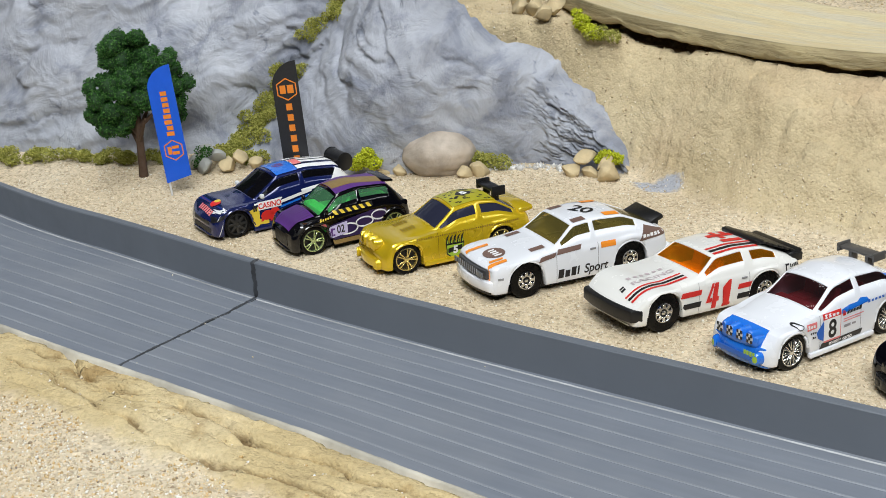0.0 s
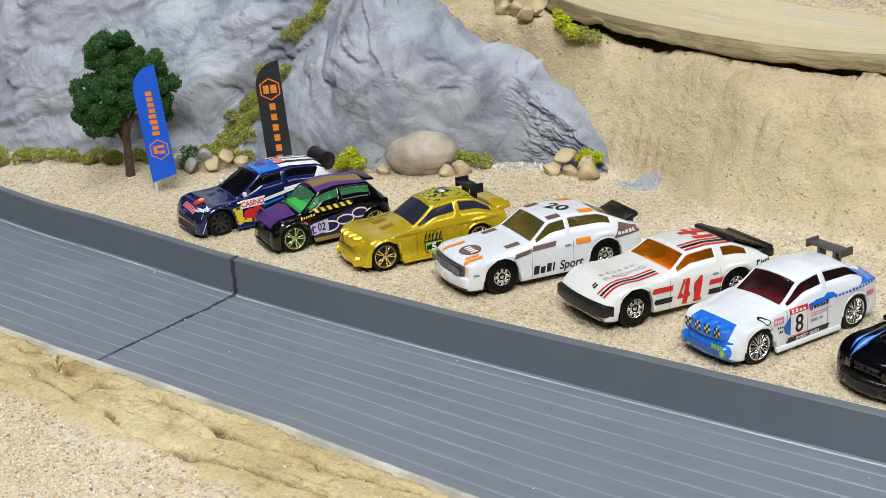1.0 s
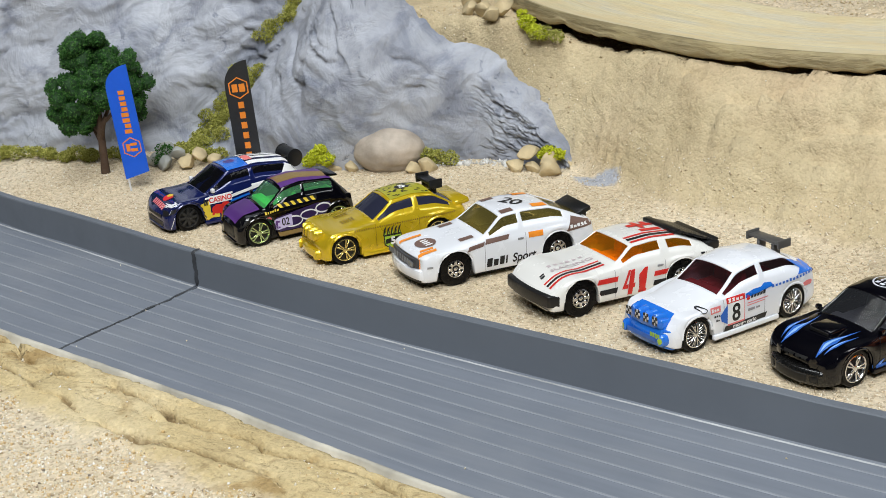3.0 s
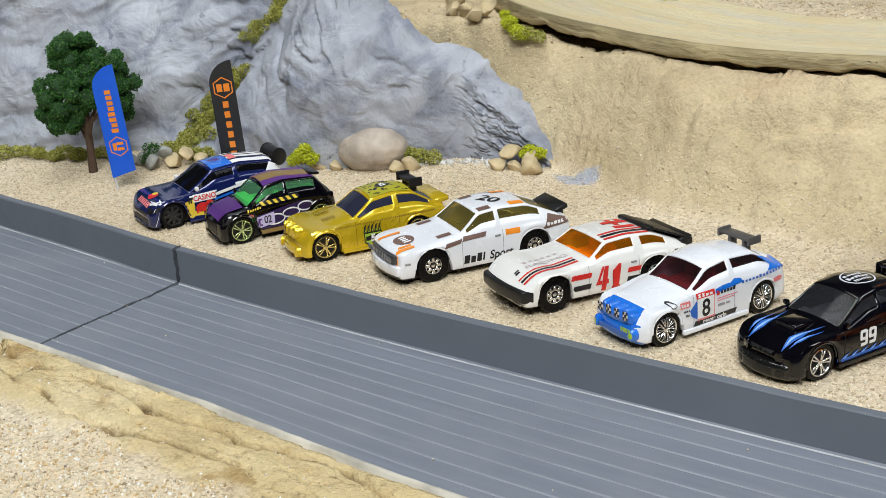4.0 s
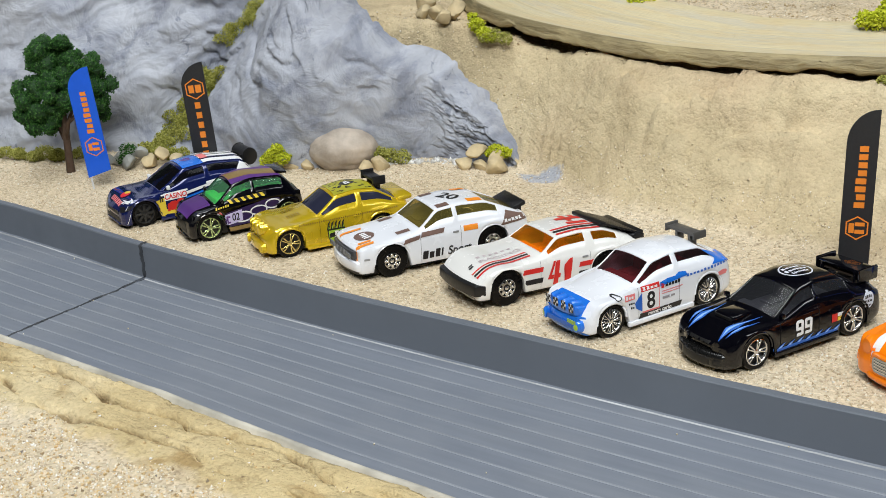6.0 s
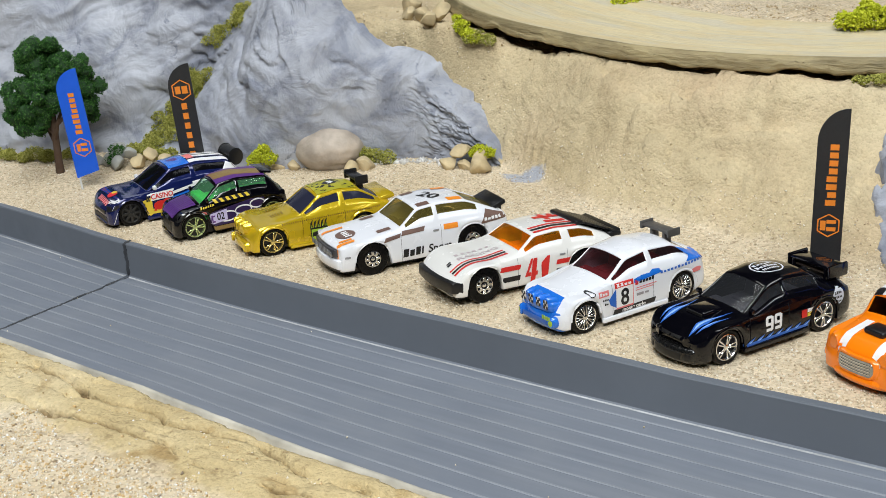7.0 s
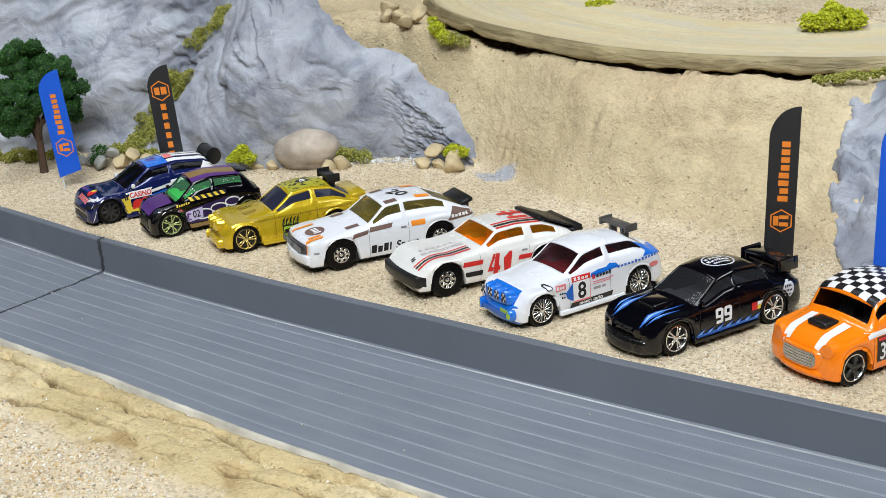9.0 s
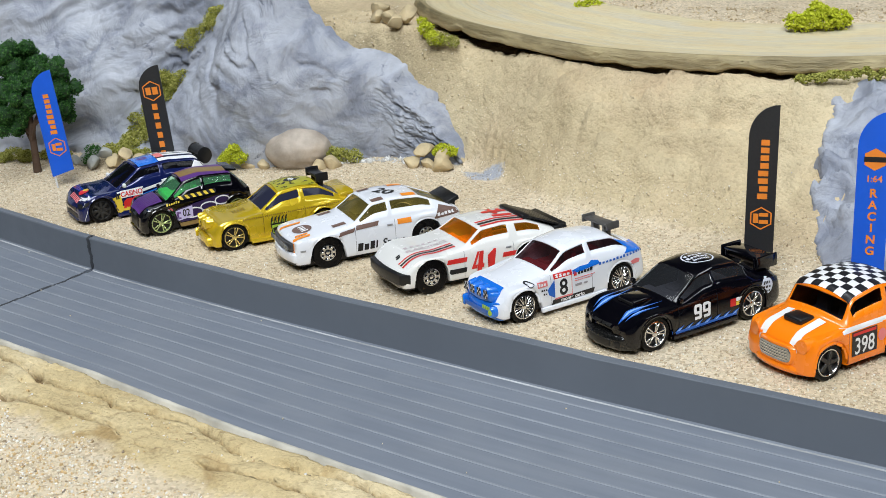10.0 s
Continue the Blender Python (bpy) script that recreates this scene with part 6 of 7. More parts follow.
    c.add("wing_blade", block(45.5, 50.0, -8.9, 8.9, 14.3, 15.0, 0.3), simple("bronze_black_plastic", (0.05, 0.035, 0.025), 0.35))
    c.skirts(DARK)
    c.arch_lips(DARK, 0.36)
    c.handles((22.6, 36.0), DARK)
    c.finish(1.0)


def orange_mini():
    sp = coupe(k=(0.84, 0.92, 1.05), W=13.8, nose=-10.6, tail=40, wb=31, sill=2.6, cowl=6.4, wst=10.6, roofr=36, rbase=39.4, bow=4.2, taper=0.24, arch=0.3,
               top=[(-10.6, 9.6), (-8.8, 11.2), (-3, 13.0), (6.4, 14.6), (10.8, 20.6), (23, 22.4), (36, 21.2), (40, 14.6)],
               belt=[(-10, 9.8), (-6, 12.0), (9, 13.4), (40, 13.6)],
               edge=[(-10, 9.0), (6.4, 12.0), (10.6, 11.3), (36, 11.0), (40, 11.6)], windows=[(9.4, 24.0), (26.0, 35.0)])
    c = Car("toy_mini_car", "orange mini toy car with chequered roof and number panel", (-23.7, 313.9), 67, sp, ORANGE, tint("dark_smoked_glazing", (0.3, 0.3, 0.32)), S_CHARCOAL)
    c.wheels("star", RIM_BLACK, 5, lip=CHROME)
    c.decal("roof_panel", [rect(10.9, -10.7, 36.2, 10.7)], P_WHITE, "top", "white roof panel")
    for i in range(9):
        for j in range(7):
            if (i + j) % 2 == 0:
                c.decal("chequer", [rect(10.9 + 2.811 * i, -10.7 + 3.057 * j, 13.711 + 2.811 * i, -7.643 + 3.057 * j)], P_BLACK, "top", "", 0.1)
    c.decal("bonnet_stripe", [rect(-8.8, -7.8, 4.6, -4.9), rect(-8.8, 4.9, 4.6, 7.8)], P_WHITE, "top", "white bonnet stripes")
    c.add("bonnet_scoop", block(-2.2, 4.4, -3.7, 3.7, 13.0, 14.7, 0.8, 3), BLACK, "black bonnet scoop")
    def oval(y0, y1, z0, z1, r, x0, x1):
        """A rounded oblong standing across the nose, from x0 (front) to x1."""
        rim = []
        for cy, cz, start in ((y1 - r, z1 - r, 0), (y0 + r, z1 - r, 90), (y0 + r, z0 + r, 180), (y1 - r, z0 + r, 270)):
            rim += [(cy + r * math.cos(radians(start + 15 * k)), cz + r * math.sin(radians(start + 15 * k))) for k in range(7)]
        bm = bmesh.new()
        front, back = [bm.verts.new((x0, y, z)) for y, z in rim], [bm.verts.new((x1, y, z)) for y, z in rim]
        bm.faces.new(front)
        for k in range(len(rim)):
            bm.faces.new((front[k], back[k], back[k - 1], front[k - 1]))
        return bm

    c.add("grille_surround", oval(-9.0, 9.0, 4.4, 9.6, 2.4, -11.3, -8.0), ORANGE, "raised orange grille surround", False)
    c.add("scoop_mouth", block(-2.35, -2.0, -2.9, 2.9, 13.3, 14.2, 0.1), DARK_LINE)
    c.add("grille", oval(-8.2, 8.2, 5.0, 9.0, 1.8, -11.55, -9.0), simple("dark_chrome", (0.42, 0.45, 0.48), 0.16, 1.0), "chrome oval grille", False)
    for k in range(4):
        c.add("grille_bar", block(-11.75, -11.5, -7.2, 7.2, 5.65 + 0.8 * k, 5.85 + 0.8 * k, 0), CHROME)
    c.add("front_bumper", block(-11.6, -6.5, -11.6, 11.6, 2.2, 4.2, 1.0, 3), ORANGE, "orange front bumper")
    for y in (-10.6, 10.6):
        lamp = c.add("headlamp", lathe([(0.02, -10.6), (1.2, -10.5), (1.8, -10.0), (2.0, -9.6), (2.1, -5.0)], 20, "x", (0, y, 10.2)), ORANGE, "orange round headlamp")
        c.add("side_lamp", lathe([(0.02, -9.9), (0.7, -9.8), (1.0, -9.4), (1.1, -6.0)], 14, "x", (0, y * 1.03, 6.9)), ORANGE, "small orange side lamp")
    c.decal("number_panel", [rect(9.2, 4.9, 20.4, 11.6)], P_BLACK, "side", "black number panel", 0.08)
    c.decal("panel_header", [rect(9.7, 10.5, 19.9, 11.3)], P_RED, "side", "red panel header", 0.11)
    c.decal("race_number", [letters("398", 14.8, 7.6, 4.4, bold=0.012, wide=0.95)], P_WHITE, "side", "white race number", 0.12)
    c.decal("flank_stripe", [slant(5.4, 11.8, 36, 12.1, 1.3)], P_WHITE, "side", "white flank stripe", 0.05)
    c.decal("flank_disc", [ring_of(16, 1.7, 22.6, 8.6)], P_PINK, "side", "round red disc")
    c.panel_lines((8.0, 25.0), simple("orange_shadow", (0.4, 0.08, 0.004), 0.4))
    c.arch_lips(ORANGE, 0.5)
    c.handles((24.0,), ORANGE)
    c.finish(0.8)


navy_hatchback()
purple_hatchback()
gold_coupe()
white_coupe()
red_striped_coupe()
blue_nosed_hatchback()
black_saloon()
orange_mini()

# ---- scenery: flags, tree, stones, moss and loose grains ----
F_BLUE = simple("blue_printed_card", (0.006, 0.105, 0.68), 0.5, vary=0.08)
F_BLACK = simple("black_printed_card", (0.018, 0.0185, 0.021), 0.5, vary=0.1)
F_ORANGE = simple("orange_print", (0.85, 0.25, 0.025), 0.45, vary=0.08)
F_POLE = simple("white_card_edge", (0.7, 0.7, 0.69), 0.5)


def flag(label, at, turn, w, z0, z1, mat, print_kind, lean=0.0, side_lean=0.0):
    """A feather flag of card: a straight edge, a rounded shoulder and a point; the print is on the face that looks along -y."""
    h = z1 - z0
    sh = h * 0.80
    root = tagged(new("feather_flag"), label, "flag", "feather flags")
    root.matrix_world = Matrix.Translation((at[0] * MM, at[1] * MM, at[2] * MM)) @ Matrix.Rotation(radians(turn), 4, "Z") @ Matrix.Rotation(radians(side_lean), 4, "Y") @ Matrix.Rotation(radians(lean), 4, "X")
    out = [(0, z0), (w, z0 + h * 0.05), (w, z1)]
    for k in range(1, 9):
        a = k / 9 * math.pi / 2
        out.append((w - w * math.sin(a), z0 + sh + (h - sh) * math.cos(a)))
    out.append((0, z0 + sh))
    bm = bmesh.new()
    fr = [bm.verts.new((x, 0.0, z)) for x, z in out]
    bk = [bm.verts.new((x, 0.5, z)) for x, z in out]
    bm.faces.new(fr)
    bm.faces.new(bk[::-1])
    for i in range(len(out)):
        j = (i + 1) % len(out)
        bm.faces.new((fr[j], fr[i], bk[i], bk[j]))
    part("banner", bm, mat, root)
    part("pole", join(tube([(0.7, 0.95, -4), (0.7, 0.95, z0 + sh)], [0.45, 0.4], 8)), F_POLE, root, "thin white pole")

    def printed(name, polys, m=F_ORANGE, text=None, y=-0.06, label_=""):
        b = join(*([flat_shape([p]) for p in polys] + (text or [])))
        for v in b.verts:
            v.co = Vector((v.co.x, y, v.co.y))
        part(name, b, m, root, label_)

    def hexagon(cx, cz, r, thick):
        o, i = ring_of(6, r, cx, cz, r, math.pi / 2), ring_of(6, r - thick, cx, cz, r - thick, math.pi / 2)
        return [[o[k], o[(k + 1) % 6], i[(k + 1) % 6], i[k]] for k in range(6)]

    c = w * 0.53
    if print_kind == "upward":
        printed("emblem", hexagon(c, z0 + h * 0.28, w * 0.42, 0.45) + [rect(c - 2.4, z0 + h * 0.28 - 1.6, c + 0.2 - 1.0, z0 + h * 0.28 + 1.5), rect(c - 0.6, z0 + h * 0.28 - 1.8, c + 2.2, z0 + h * 0.28 - 0.5), rect(c - 0.6, z0 + h * 0.28 + 0.6, c + 2.2, z0 + h * 0.28 + 1.8)], label_="orange hexagon emblem")
        marks = []
        for k in range(8):
            zz = z0 + h * (0.405 + 0.049 * k)
            tall = 0.9 if k in (0, 2, 3) else 0.75
            marks.append(rect(c + 1.6 - 3.4 * tall, zz, c + 1.6, zz + h * 0.036))
        printed("lettering", marks, label_="orange vertical lettering")
    elif print_kind == "stacked":
        zz = z1 - h * 0.22
        printed("emblem", hexagon(c, zz, w * 0.44, 0.5) + [rect(c - 2.6, zz - 1.6, c - 0.4, zz + 1.6), rect(c + 0.2, zz - 1.6, c + 2.6, zz + 1.6)], label_="orange hexagon emblem")
        printed("lettering", [rect(c - 1.15, z1 - h * 0.36 - 4.1 * k - 1.3, c + 1.15, z1 - h * 0.36 - 4.1 * k + 1.3) for k in range(int(h * 0.55 / 4.1))], label_="orange stacked lettering")
    else:
        zz = z1 - h * 0.27
        printed("emblem", [ring_of(6, w * 0.36, c, zz, w * 0.36, math.pi / 2)], label_="orange hexagon emblem")
        printed("emblem_band", [rect(c - w * 0.33, zz - 0.8, c + w * 0.33, zz + 0.8)], P_BLACK, y=-0.12)
        printed("scale_lettering", [], text=[letters("1:64", c, zz - w * 0.62, 1.9, bold=0.02)], label_="orange scale lettering")
        printed("lettering", [], text=[letters(ch, c, zz - w * 0.62 - 4.4 - 3.6 * k, 2.5, bold=0.03) for k, ch in enumerate("RACING")], label_="orange stacked lettering")
    return root


flag("blue feather flag with orange print on a white pole", (-389.0, 338.5, 3), 34, 10.2, 4.5, 51.5, F_BLUE, "upward", side_lean=-4.5)
flag("black feather flag with stacked orange print", (-342.5, 358.0, 1), 34, 10.0, 6.0, 55.0, F_BLACK, "stacked", side_lean=-3.0)
flag("black feather flag with orange print on sand", (-74.0, 367.8, 1), 24, 9.0, 8.0, 58.5, F_BLACK, "upward", side_lean=2.2)
flag("bright blue feather flag with stacked orange print", (-39.1, 368.0, 1), 20, 9.5, 6.0, 59.5, F_BLUE, "scale", side_lean=1.5)

# foam-like foliage: many small ragged bits round a set of centres
def bits(centres, count, size, seed, flat=1.0, up=0.0, shell=0.55):
    rnd = random.Random(seed)
    verts, faces = [], []
    for cx, cy, cz, r in centres:
        n = int(count * (r / 4.0) ** 2)
        for _ in range(n):
            d = Vector((rnd.gauss(0, 1), rnd.gauss(0, 1), rnd.gauss(0, 1) + up)).normalized()
            q = r * (shell + (1 - shell) * rnd.random()) * (1 + 0.25 * fbm(d.x * 2 + cx, d.y * 2 + cy, d.z * 2, 3))
            p = Vector((cx, cy, cz)) + Vector((d.x * q, d.y * q, d.z * q * flat))
            s = size * (0.5 + rnd.random())
            u = Vector((rnd.gauss(0, 1), rnd.gauss(0, 1), rnd.gauss(0, 1))).normalized()
            w = u.orthogonal().normalized()
            x = u.cross(w)
            b = len(verts)
            verts += [p + u * s, p - u * s * 0.5 + w * s * 0.8, p - u * s * 0.5 - w * s * 0.5 + x * s * 0.7, p - u * s * 0.4 - w * s * 0.4 - x * s * 0.7]
            faces += [(b, b + 1, b + 2), (b, b + 2, b + 3), (b, b + 3, b + 1), (b + 1, b + 3, b + 2)]
    return verts, faces


def foliage_material(name, dark, mid, light):
    m, n, l, p = material(name)
    g = n.new("ShaderNodeNewGeometry")
    l.new(ramp(n, l, g.outputs["Random Per Island"], [(0.0, dark), (0.5, mid), (1.0, light)]).outputs[0], p.inputs["Base Color"])
    p.inputs["Roughness"].default_value = 0.85
    p.inputs["Specular IOR Level"].default_value = 0.1
    return m


LEAF = foliage_material("dark_green_foam_leaf", (0.012, 0.045, 0.01), (0.035, 0.105, 0.024), (0.09, 0.2, 0.05))
# coloured darker than most leaf bits to give the crown its inner shade
LEAF_SHADE_CORE = simple("shade_coloured_foam_core", (0.015, 0.05, 0.012), 0.9, vary=0.4, scale=900.0)
MOSS = foliage_material("olive_moss", (0.16, 0.165, 0.03), (0.32, 0.32, 0.07), (0.48, 0.46, 0.13))
LIME = foliage_material("bright_lime_tuft", (0.27, 0.31, 0.012), (0.46, 0.50, 0.025), (0.66, 0.68, 0.07))
BARK = simple("brown_painted_trunk", (0.075, 0.042, 0.024), 0.75, vary=0.3, scale=500.0, relief=0.0005)


def tree():
    root = tagged(new("model_tree"), "model tree with dark green foam crown and brown trunk", "tree")
    bx, by, bz = -415.0, 348.5, 3.0
    root.location = (bx * MM, by * MM, bz * MM)
    trunk = [tube([(0, 0, -2), (0.3, 0, 6), (0.1, 0.4, 14), (0.6, 0.3, 22), (1.4, 0.5, 32)], [2.2, 1.75, 1.6, 1.5, 0.9], 10)]
    for dx, dy, z0, z1 in ((-9, 2, 15, 26), (8, -2, 16, 27), (-5, -4, 19, 31), (6, 4, 20, 33), (10, 3, 22, 30)):
        trunk.append(tube([(0.2, 0.2, z0), (dx * 0.45, dy * 0.45, (z0 + z1) / 2 - 1), (dx, dy, z1)], [1.2, 0.85, 0.4], 7))
    part("trunk", join(*trunk), BARK, root, "brown branching trunk", smooth=True)
    # the crown: large foam masses broken into many tufts; dark cores paint the gaps' shade
    rnd = random.Random(11)
    lumps = []
    for across, up, wide, high, tufts in ((-1.4, 54, 9.5, 6.5, 20), (-7.5, 51.5, 4.2, 4.5, 8), (-13.6, 35, 8.5, 9.5, 24), (-3, 38, 10.5, 9.0, 26), (9.5, 48, 8.0, 6.5, 18), (15.2, 38.5, 6.5, 7.5, 16), (15, 29, 5.5, 5.0, 10), (-9.5, 25.5, 6.5, 4.5, 11), (5, 34, 8.0, 6.0, 12)):
        for k in range(tufts):
            d = Vector((rnd.gauss(0, 1), rnd.gauss(0, 1), rnd.gauss(0, 1) + 0.15)).normalized() * rnd.uniform(0.78, 1.0)
            r, q = across + 1.6 + d.x * wide, d.y * wide * 0.95 + 1
            lumps.append((0.62 * r - 0.78 * q, 0.78 * r + 0.62 * q, up - 0.8 + d.z * high, rnd.uniform(2.6, 4.3)))
    v, f = bits(lumps, 520, 0.4, 3, shell=0.8)
    index = [0] * len(f)
    ball = bmesh.new()
    bmesh.ops.create_icosphere(ball, subdivisions=2, radius=1.0)
    corners, sides = [q.co.copy() for q in ball.verts], [[q.index for q in g.verts] for g in ball.faces]
    ball.free()
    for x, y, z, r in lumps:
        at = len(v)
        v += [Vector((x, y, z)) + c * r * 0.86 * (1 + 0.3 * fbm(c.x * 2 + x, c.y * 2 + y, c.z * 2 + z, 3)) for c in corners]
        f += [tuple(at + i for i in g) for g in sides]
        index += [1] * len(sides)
    link_mesh("crown", v, f, [LEAF, LEAF_SHADE_CORE], root, "clumped dark green foam foliage", smooth=False, index=index)


tree()


def moss(label, centres, mat, seed, count=340, size=0.42, flat=0.8, name="moss_clump", category="moss"):
    x0, y0, z0, _ = centres[0]
    v, f = bits([(x - x0, y - y0, z - z0, r) for x, y, z, r in centres], count, size, seed, flat, 0.3)
    ob = link_mesh(name, v, f, mat, smooth=False)
    ob.location = (x0 * MM, y0 * MM, z0 * MM)
    tagged(ob, label, category, "scenic foliage")


def on_rock(x, z, out=1.0):
    return (x, rock_y(x, z) - out, z)


rnd = random.Random(21)
gully = []
for k in range(46):
    z = 3 + 36 * (k / 45) ** 1.2
    x = -411 + 0.78 * z + rnd.gauss(0, 7.0 - 0.12 * z) + 3 * math.sin(z / 7)
    gully.append((*on_rock(x, z), rnd.uniform(2.4, 4.6)))
moss("olive moss running up the rock gully", gully, MOSS, 1, count=420, size=0.4)
moss("olive moss patch high in the rock cleft", [(*on_rock(-376 + 1.05 * (z - 56) + rnd.gauss(0, 3.2), z, 0.5), rnd.uniform(2.6, 4.4)) for z in np.linspace(52, 68, 14)], MOSS, 2)
foot = [(x + rnd.gauss(0, 2), curve_at(ROCK_FOOT, x) - 6 + rnd.gauss(0, 1.8), 5.5 + rnd.random() * 3, rnd.uniform(2.6, 5.2)) for x in np.linspace(-520, -418, 34)]
moss("olive moss along the foot of the rock", foot, MOSS, 3, flat=0.7)
moss("dark green bush beside the flag and stones", [(-401, 368, 7, 4.0), (-403, 371, 10, 3.6), (-399, 370, 11, 3.0)], LEAF, 4)
moss("mossy olive bush at the rock foot", [(-396, 384, 6, 4.2), (-390, 386, 5, 4.5), (-384, 387, 6, 4.0), (-402, 381, 8, 4)], MOSS, 5)
moss("bright lime foam bush beside the boulder", [(*on_rock(-334, 9, 2), 4.2), (*on_rock(-330, 8, 2), 3.8), (*on_rock(-337, 7, 2), 3.4), (*on_rock(-332, 12, 2), 3.0)], LIME, 6, 620, 0.42, name="lime_bush", category="bush")
moss("olive moss bush behind the small stones", [(-291, 420, 7, 4.6), (-286, 423, 6, 4.4), (-295, 419, 8, 3.8)], MOSS, 7)
moss("bright lime foam bush behind stones", [(-245, 434.5, 11, 3.4), (-241, 436, 10, 3.0), (-247, 434, 9.5, 2.8)], LIME, 8, 620, 0.42, name="lime_bush", category="bush")
moss("lime foam bush at the end of the upper road", [(-271, 462, 57, 3.8), (-267, 461, 54, 3.6), (-274, 463, 60, 2.6), (-263, 460, 53, 3.2)], LIME, 9, 620, 0.42, name="lime_bush", category="bush")
moss("olive moss bush under the road edge", [(-262, 461, 53, 4.2), (-256, 461, 52, 3.6), (-266, 460, 52, 3.0)], MOSS, 10)
moss("bright lime foam bush behind the upper road", [(-114, 514, 58, 5.5), (-108, 517, 59, 6.0), (-119, 512, 58, 4.5), (-103, 520, 58, 5.0), (-112, 518, 62, 4.4)], LIME, 12, 300, 0.6, name="lime_bush", category="bush")
moss("small lime foam bush behind the upper road", [(-228, 530, 58, 3.6), (-223, 531, 57.5, 3.4), (-232, 529, 57.5, 3.0)], LIME, 13, 300, 0.55, name="lime_bush", category="bush")
moss("olive moss hanging below the road lip", [(x, 449 + rnd.gauss(0, 1) + max(0, x + 80) * 0.3, 50 + (x + 90) * 0.08 + rnd.gauss(0, 0.6), rnd.uniform(1.8, 2.8)) for x in np.linspace(-90, -48, 16)], MOSS, 14, size=0.55)


def stone(label, at, r, mat, seed, name="stone", rough=0.14, sub=3, turn=0.0, group="loose stones"):
    bm = bmesh.new()
    bmesh.ops.create_icosphere(bm, subdivisions=sub, radius=1.0)
    for v in bm.verts:
        p = v.co.copy()
        d = 1 + rough * fbm(p.x * 1.1 + seed * 7.3, p.y * 1.1, p.z * 1.1, 3) * 1.6 + rough * 0.25 * fbm(p.x * 4 + seed, p.y * 4, p.z * 4, 3)
        if rough > 0.1:
            # chipped flats
            for k in range(8):
                n = Vector((math.sin(seed * 3 + k * 2.4), math.cos(seed * 5 + k * 1.9), math.sin(seed + k * 4.1) * 0.7)).normalized()
                over = p.dot(n) * d - 0.58
                if over > 0:
                    p -= n * over * 0.75
        v.co = Vector((p.x * r[0] * d, p.y * r[1] * d, p.z * r[2] * d))
    bmesh.ops.transform(bm, matrix=Matrix.Rotation(radians(turn), 4, "Z"), verts=bm.verts[:])
    ob = part(name, bm, mat, smooth=True)
    if rough > 0.1:
        ob.data.set_sharp_from_angle(angle=radians(32))
    ob.location = [c * MM for c in at]
    tagged(ob, label, "stone", group)


stone("large smooth buff river pebble on sand", (-309, 412, 10.0), (15.2, 10.5, 10.0), STONE_PINK, 4, "boulder", 0.05, 5, 28, "boulder")
for k, (x, y, z, r, lab) in enumerate([(-331, 402, 4.5, 5.0, "t"), (-337, 400, 3.5, 3.6, "t"), (-322, 402, 3.8, 3.3, "t"), (-296, 410, 4.2, 3.8, "t"), (-290, 413, 5.2, 4.4, "t"),
                                       (-253, 432, 10.5, 4.8, "t"), (-257, 428, 5.4, 4.4, "t"), (-241, 429, 6.0, 5.4, "t"), (-249, 430, 4.6, 3.6, "t"), (-244, 434, 8.5, 4.2, "t"),
                                       (-405, 369, 6.5, 4.4, "g"), (-398, 367, 5.8, 4.0, "g"), (-401, 372, 10.0, 4.2, "g"), (-391, 374, 6.0, 3.8, "t"), (-388, 378, 8.0, 3.6, "t"), (-395, 373, 9.5, 3.4, "g"), (-410, 366, 6.0, 3.0, "g"), (-382, 381, 5.5, 3.2, "t"),
                                       (-503, 340, 6.5, 5.0, "t"),
                                       (-309, 476, 61.5, 5.2, "t"), (-297, 469, 60, 4.6, "t"), (-290, 464, 59, 4.2, "t"), (-290, 473, 61, 5.0, "t"), (-304, 468, 60, 3.6, "t")]):
    flat = 0.8 if k != 5 else 0.55
    stone("tan angular craft stone resting on sand" if lab == "t" else "grey angular craft stone resting on sand", (x, y, z), (r * 1.1, r * 1.0, r * flat * 1.1), STONE_TAN if lab == "t" else STONE_GREY, k + 2.0, turn=k * 47)


# loose grains over the sand: nobody could count them
def grain_material(name, tones):
    m, n, l, p = material(name)
    g = n.new("ShaderNodeNewGeometry")
    l.new(ramp(n, l, g.outputs["Random Per Island"], tones).outputs[0], p.inputs["Base Color"])
    p.inputs["Roughness"].default_value = 0.75
    return m


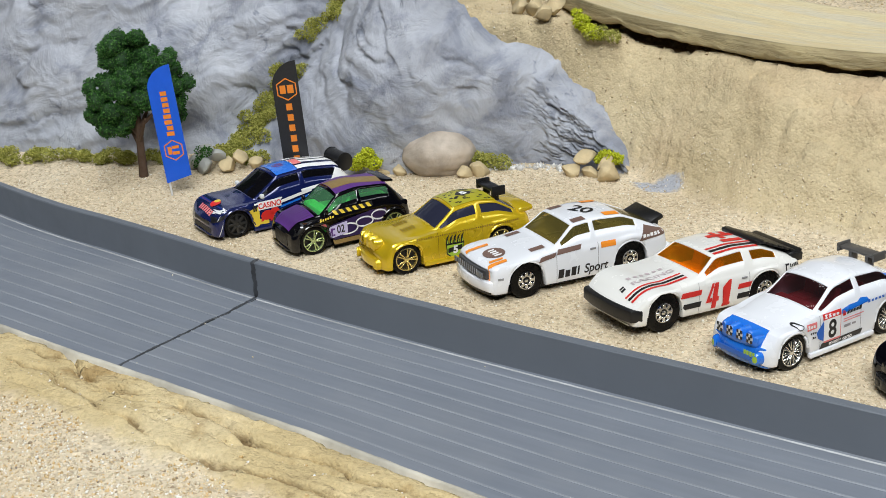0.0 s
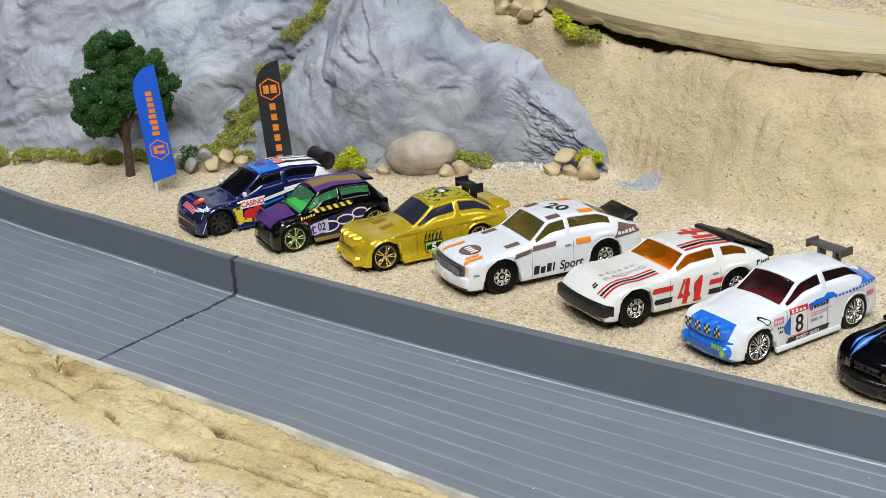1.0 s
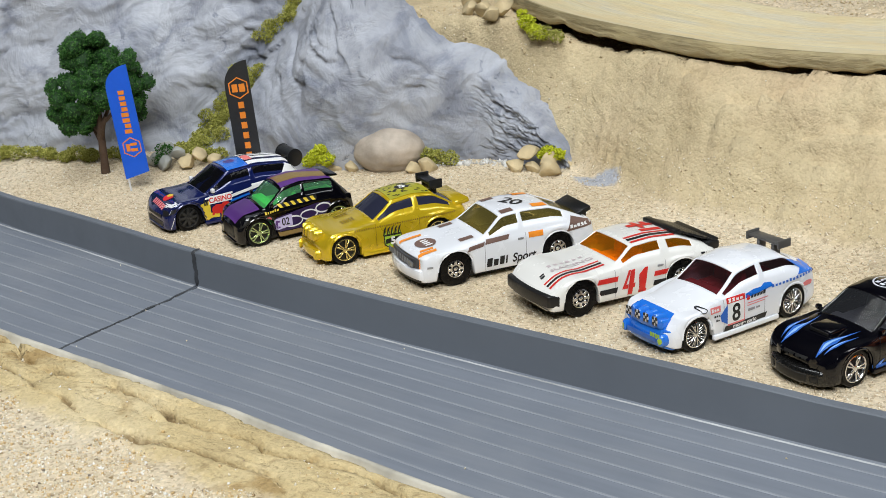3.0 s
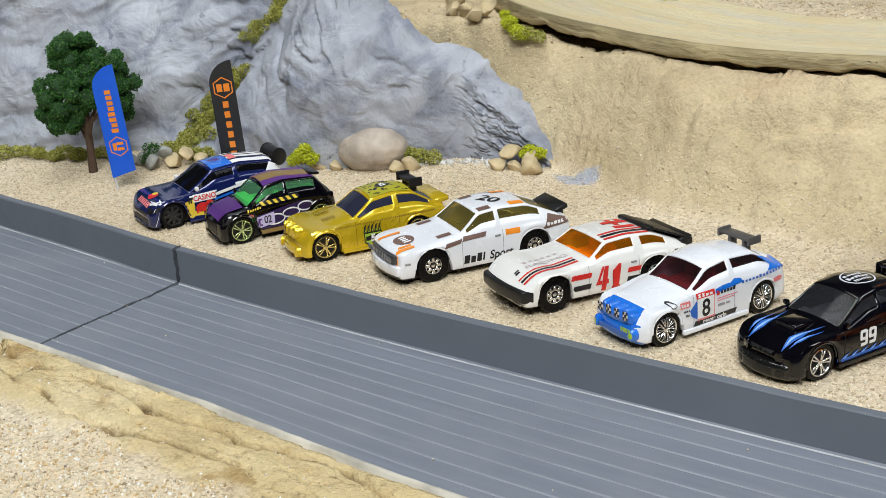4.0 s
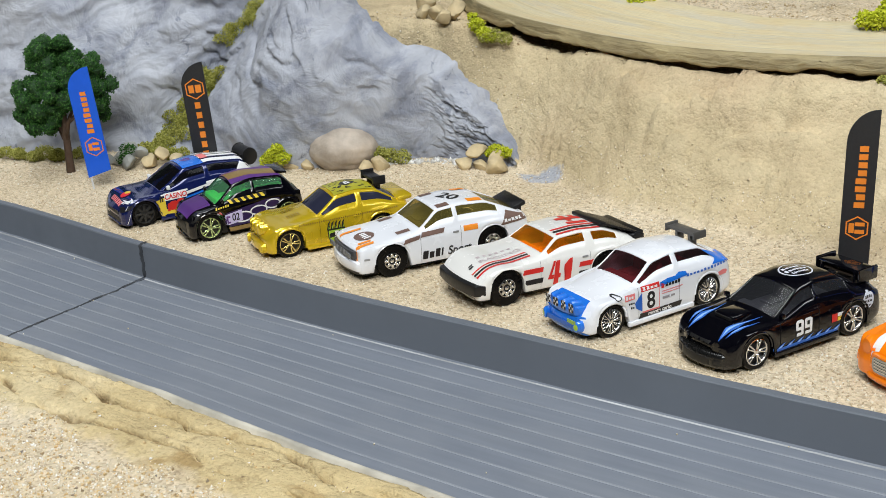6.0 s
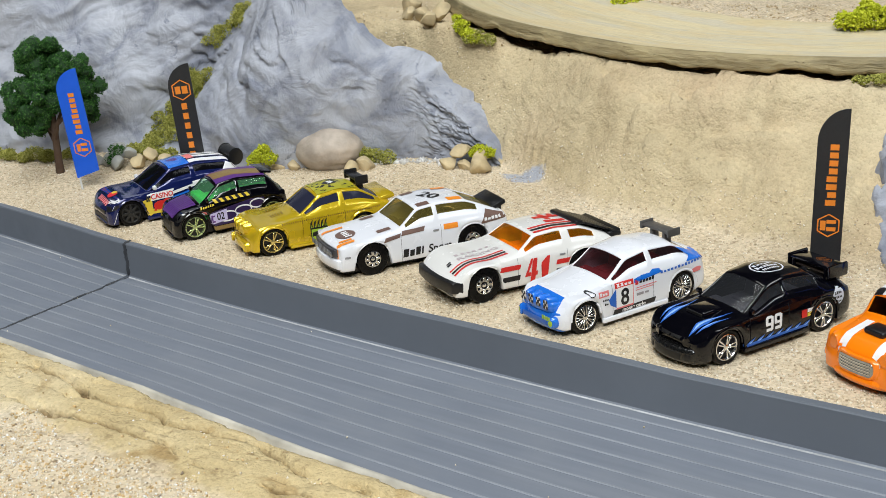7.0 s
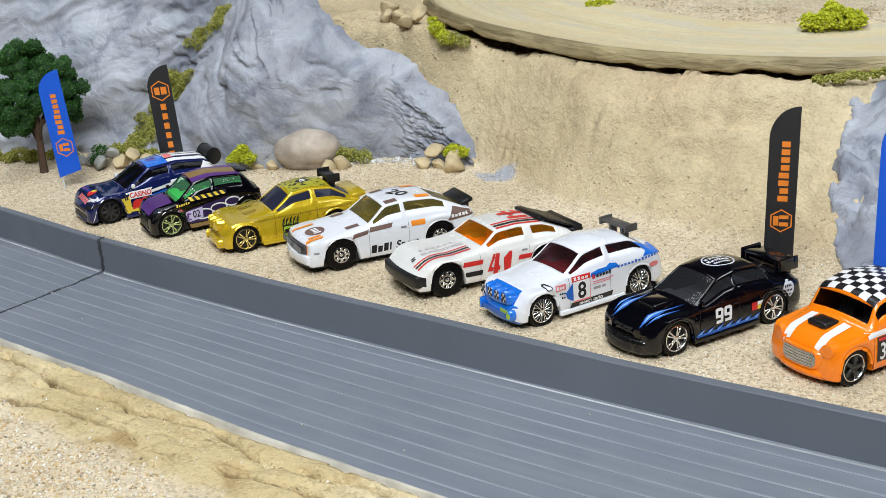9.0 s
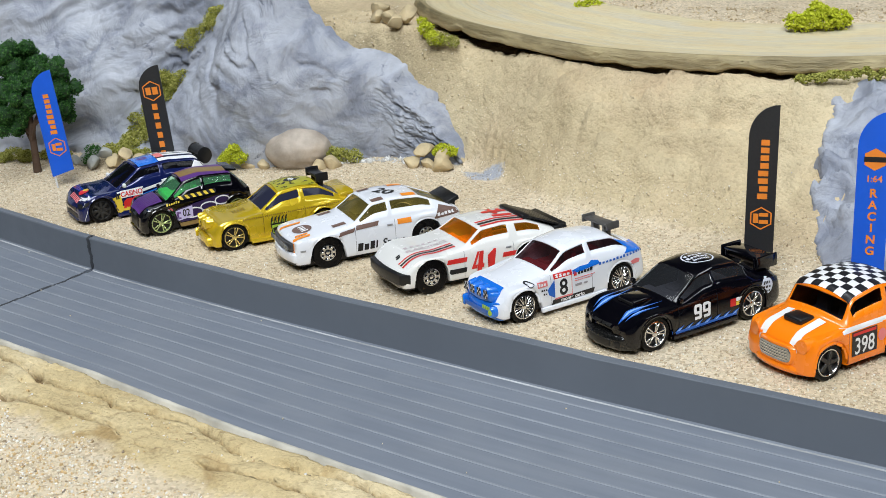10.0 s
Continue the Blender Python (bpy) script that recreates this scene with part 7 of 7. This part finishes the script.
def scatter(name, label, count, region, smin, smax, mat, seed, power=2.0):
    rs = np.random.RandomState(seed)
    pts = []
    while len(pts) < count:
        x, y = region(rs)
        if y is None:
            continue
        pts.append((x, y, ground_z(x, y)))
    n = len(pts)
    base = np.array([(1, 0, 0), (-0.5, 0.85, 0), (-0.5, -0.85, 0), (0, 0, 0.8), (0.1, 0, -0.6)])
    tri = np.array([(0, 1, 3), (1, 2, 3), (2, 0, 3), (1, 0, 4), (2, 1, 4), (0, 2, 4)])
    verts = np.empty((n, 5, 3))
    size = smin + (smax - smin) * rs.rand(n) ** power
    ang = rs.rand(n, 3) * 2 * np.pi
    for i in range(n):
        m = np.array(Euler(ang[i]).to_matrix())
        verts[i] = (base * (0.7 + 0.6 * rs.rand(5, 1)) * size[i]) @ m.T + np.array(pts[i]) + (0, 0, size[i] * 0.15)
    faces = (tri[None] + 5 * np.arange(n)[:, None, None]).reshape(-1, 3)
    me = bpy.data.meshes.new(name)
    me.vertices.add(5 * n)
    me.vertices.foreach_set("co", (verts * MM).astype(np.float32).ravel())
    me.loops.add(3 * len(faces))
    me.loops.foreach_set("vertex_index", faces.astype(np.int32).ravel())
    me.polygons.add(len(faces))
    me.polygons.foreach_set("loop_start", np.arange(0, 3 * len(faces), 3, dtype=np.int32))
    me.update(calc_edges=True)
    me.materials.append(mat)
    tagged(new(name, me), label, "sand", kind="stuff")


SAND_GRAIN = grain_material("sand_grains", [(0.0, (0.36, 0.27, 0.16)), (0.2, (0.52, 0.42, 0.28)), (0.6, (0.65, 0.55, 0.40)), (0.9, (0.72, 0.66, 0.53)), (1.0, (0.78, 0.75, 0.68))])
GRAVEL_GRAIN = grain_material("gravel_grains", [(0.0, (0.30, 0.23, 0.15)), (0.1, (0.43, 0.33, 0.2)), (0.4, (0.57, 0.45, 0.27)), (0.75, (0.64, 0.54, 0.36)), (1.0, (0.76, 0.71, 0.6))])


FRONT_GRAIN = grain_material("mixed_front_grains", [(0.0, (0.22, 0.19, 0.16)), (0.09, (0.46, 0.32, 0.15)), (0.2, (0.64, 0.44, 0.2)), (0.45, (0.66, 0.56, 0.39)), (0.75, (0.72, 0.65, 0.52)), (1.0, (0.84, 0.82, 0.78))])


def car_sand(rs):
    x = rs.uniform(-470, 20)
    lo, hi = lip_y(round(x)) + 8, curve_at(FOOT, x) + 14
    y = rs.uniform(lo, min(hi, 470))
    return (x, y) if rs.rand() < 0.55 + 0.45 * (y < hi - 22) else (x, None)


def front_sand(rs):
    x = rs.uniform(-330, -40)
    y = rs.uniform(130, front_y(round(x)) - 8)
    d = front_y(round(x)) - y
    return (x, y) if d > 30 + 12 * fbm(x / 20, y / 20, 6.0) or rs.rand() < 0.03 else (x, None)


def upper_sand(rs):
    x, y = rs.uniform(-330, 20), rs.uniform(415, 580)
    return (x, y) if y > crest_y(round(x)) + 80 or (x < -235 and y > 440 and rs.rand() < 0.7) or rs.rand() < 0.012 else (x, None)


scatter("sand_grains", "loose pale sand grains around the cars", 52000, car_sand, 0.22, 0.68, SAND_GRAIN, 1)
scatter("front_gravel", "loose mixed sand and gravel grains before the track", 22000, front_sand, 0.22, 0.7, FRONT_GRAIN, 2)
scatter("upper_gravel", "loose gravel grains on the upper bank", 4500, upper_sand, 0.3, 0.85, GRAVEL_GRAIN, 3)


def track_crumbs(rs):
    x = rs.uniform(-330, 0)
    f, w = front_y(round(x)), lip_y(round(x))
    return x, f + (w - f) * rs.rand()


def rock_chips(rs):
    x = rs.uniform(-292, -256)
    return x, curve_at([(-292, 421), (-279, 427.5), (-270, 432), (-256, 433)], x) + rs.normal(0, 1.6)


scatter("plaster_chips", "white plaster chips heaped along the rock foot", 170, rock_chips, 0.5, 1.9, grain_material("white_chips", [(0.0, (0.4, 0.38, 0.34)), (0.5, (0.62, 0.6, 0.57)), (1.0, (0.75, 0.74, 0.72))]), 5)

_plain_ground = ground_z
ground_z = lambda x, y: 5.0
scatter("track_crumbs", "a few pale crumbs lying on the track", 14, track_crumbs, 0.25, 0.6, GRAVEL_GRAIN, 4)
ground_z = _plain_ground
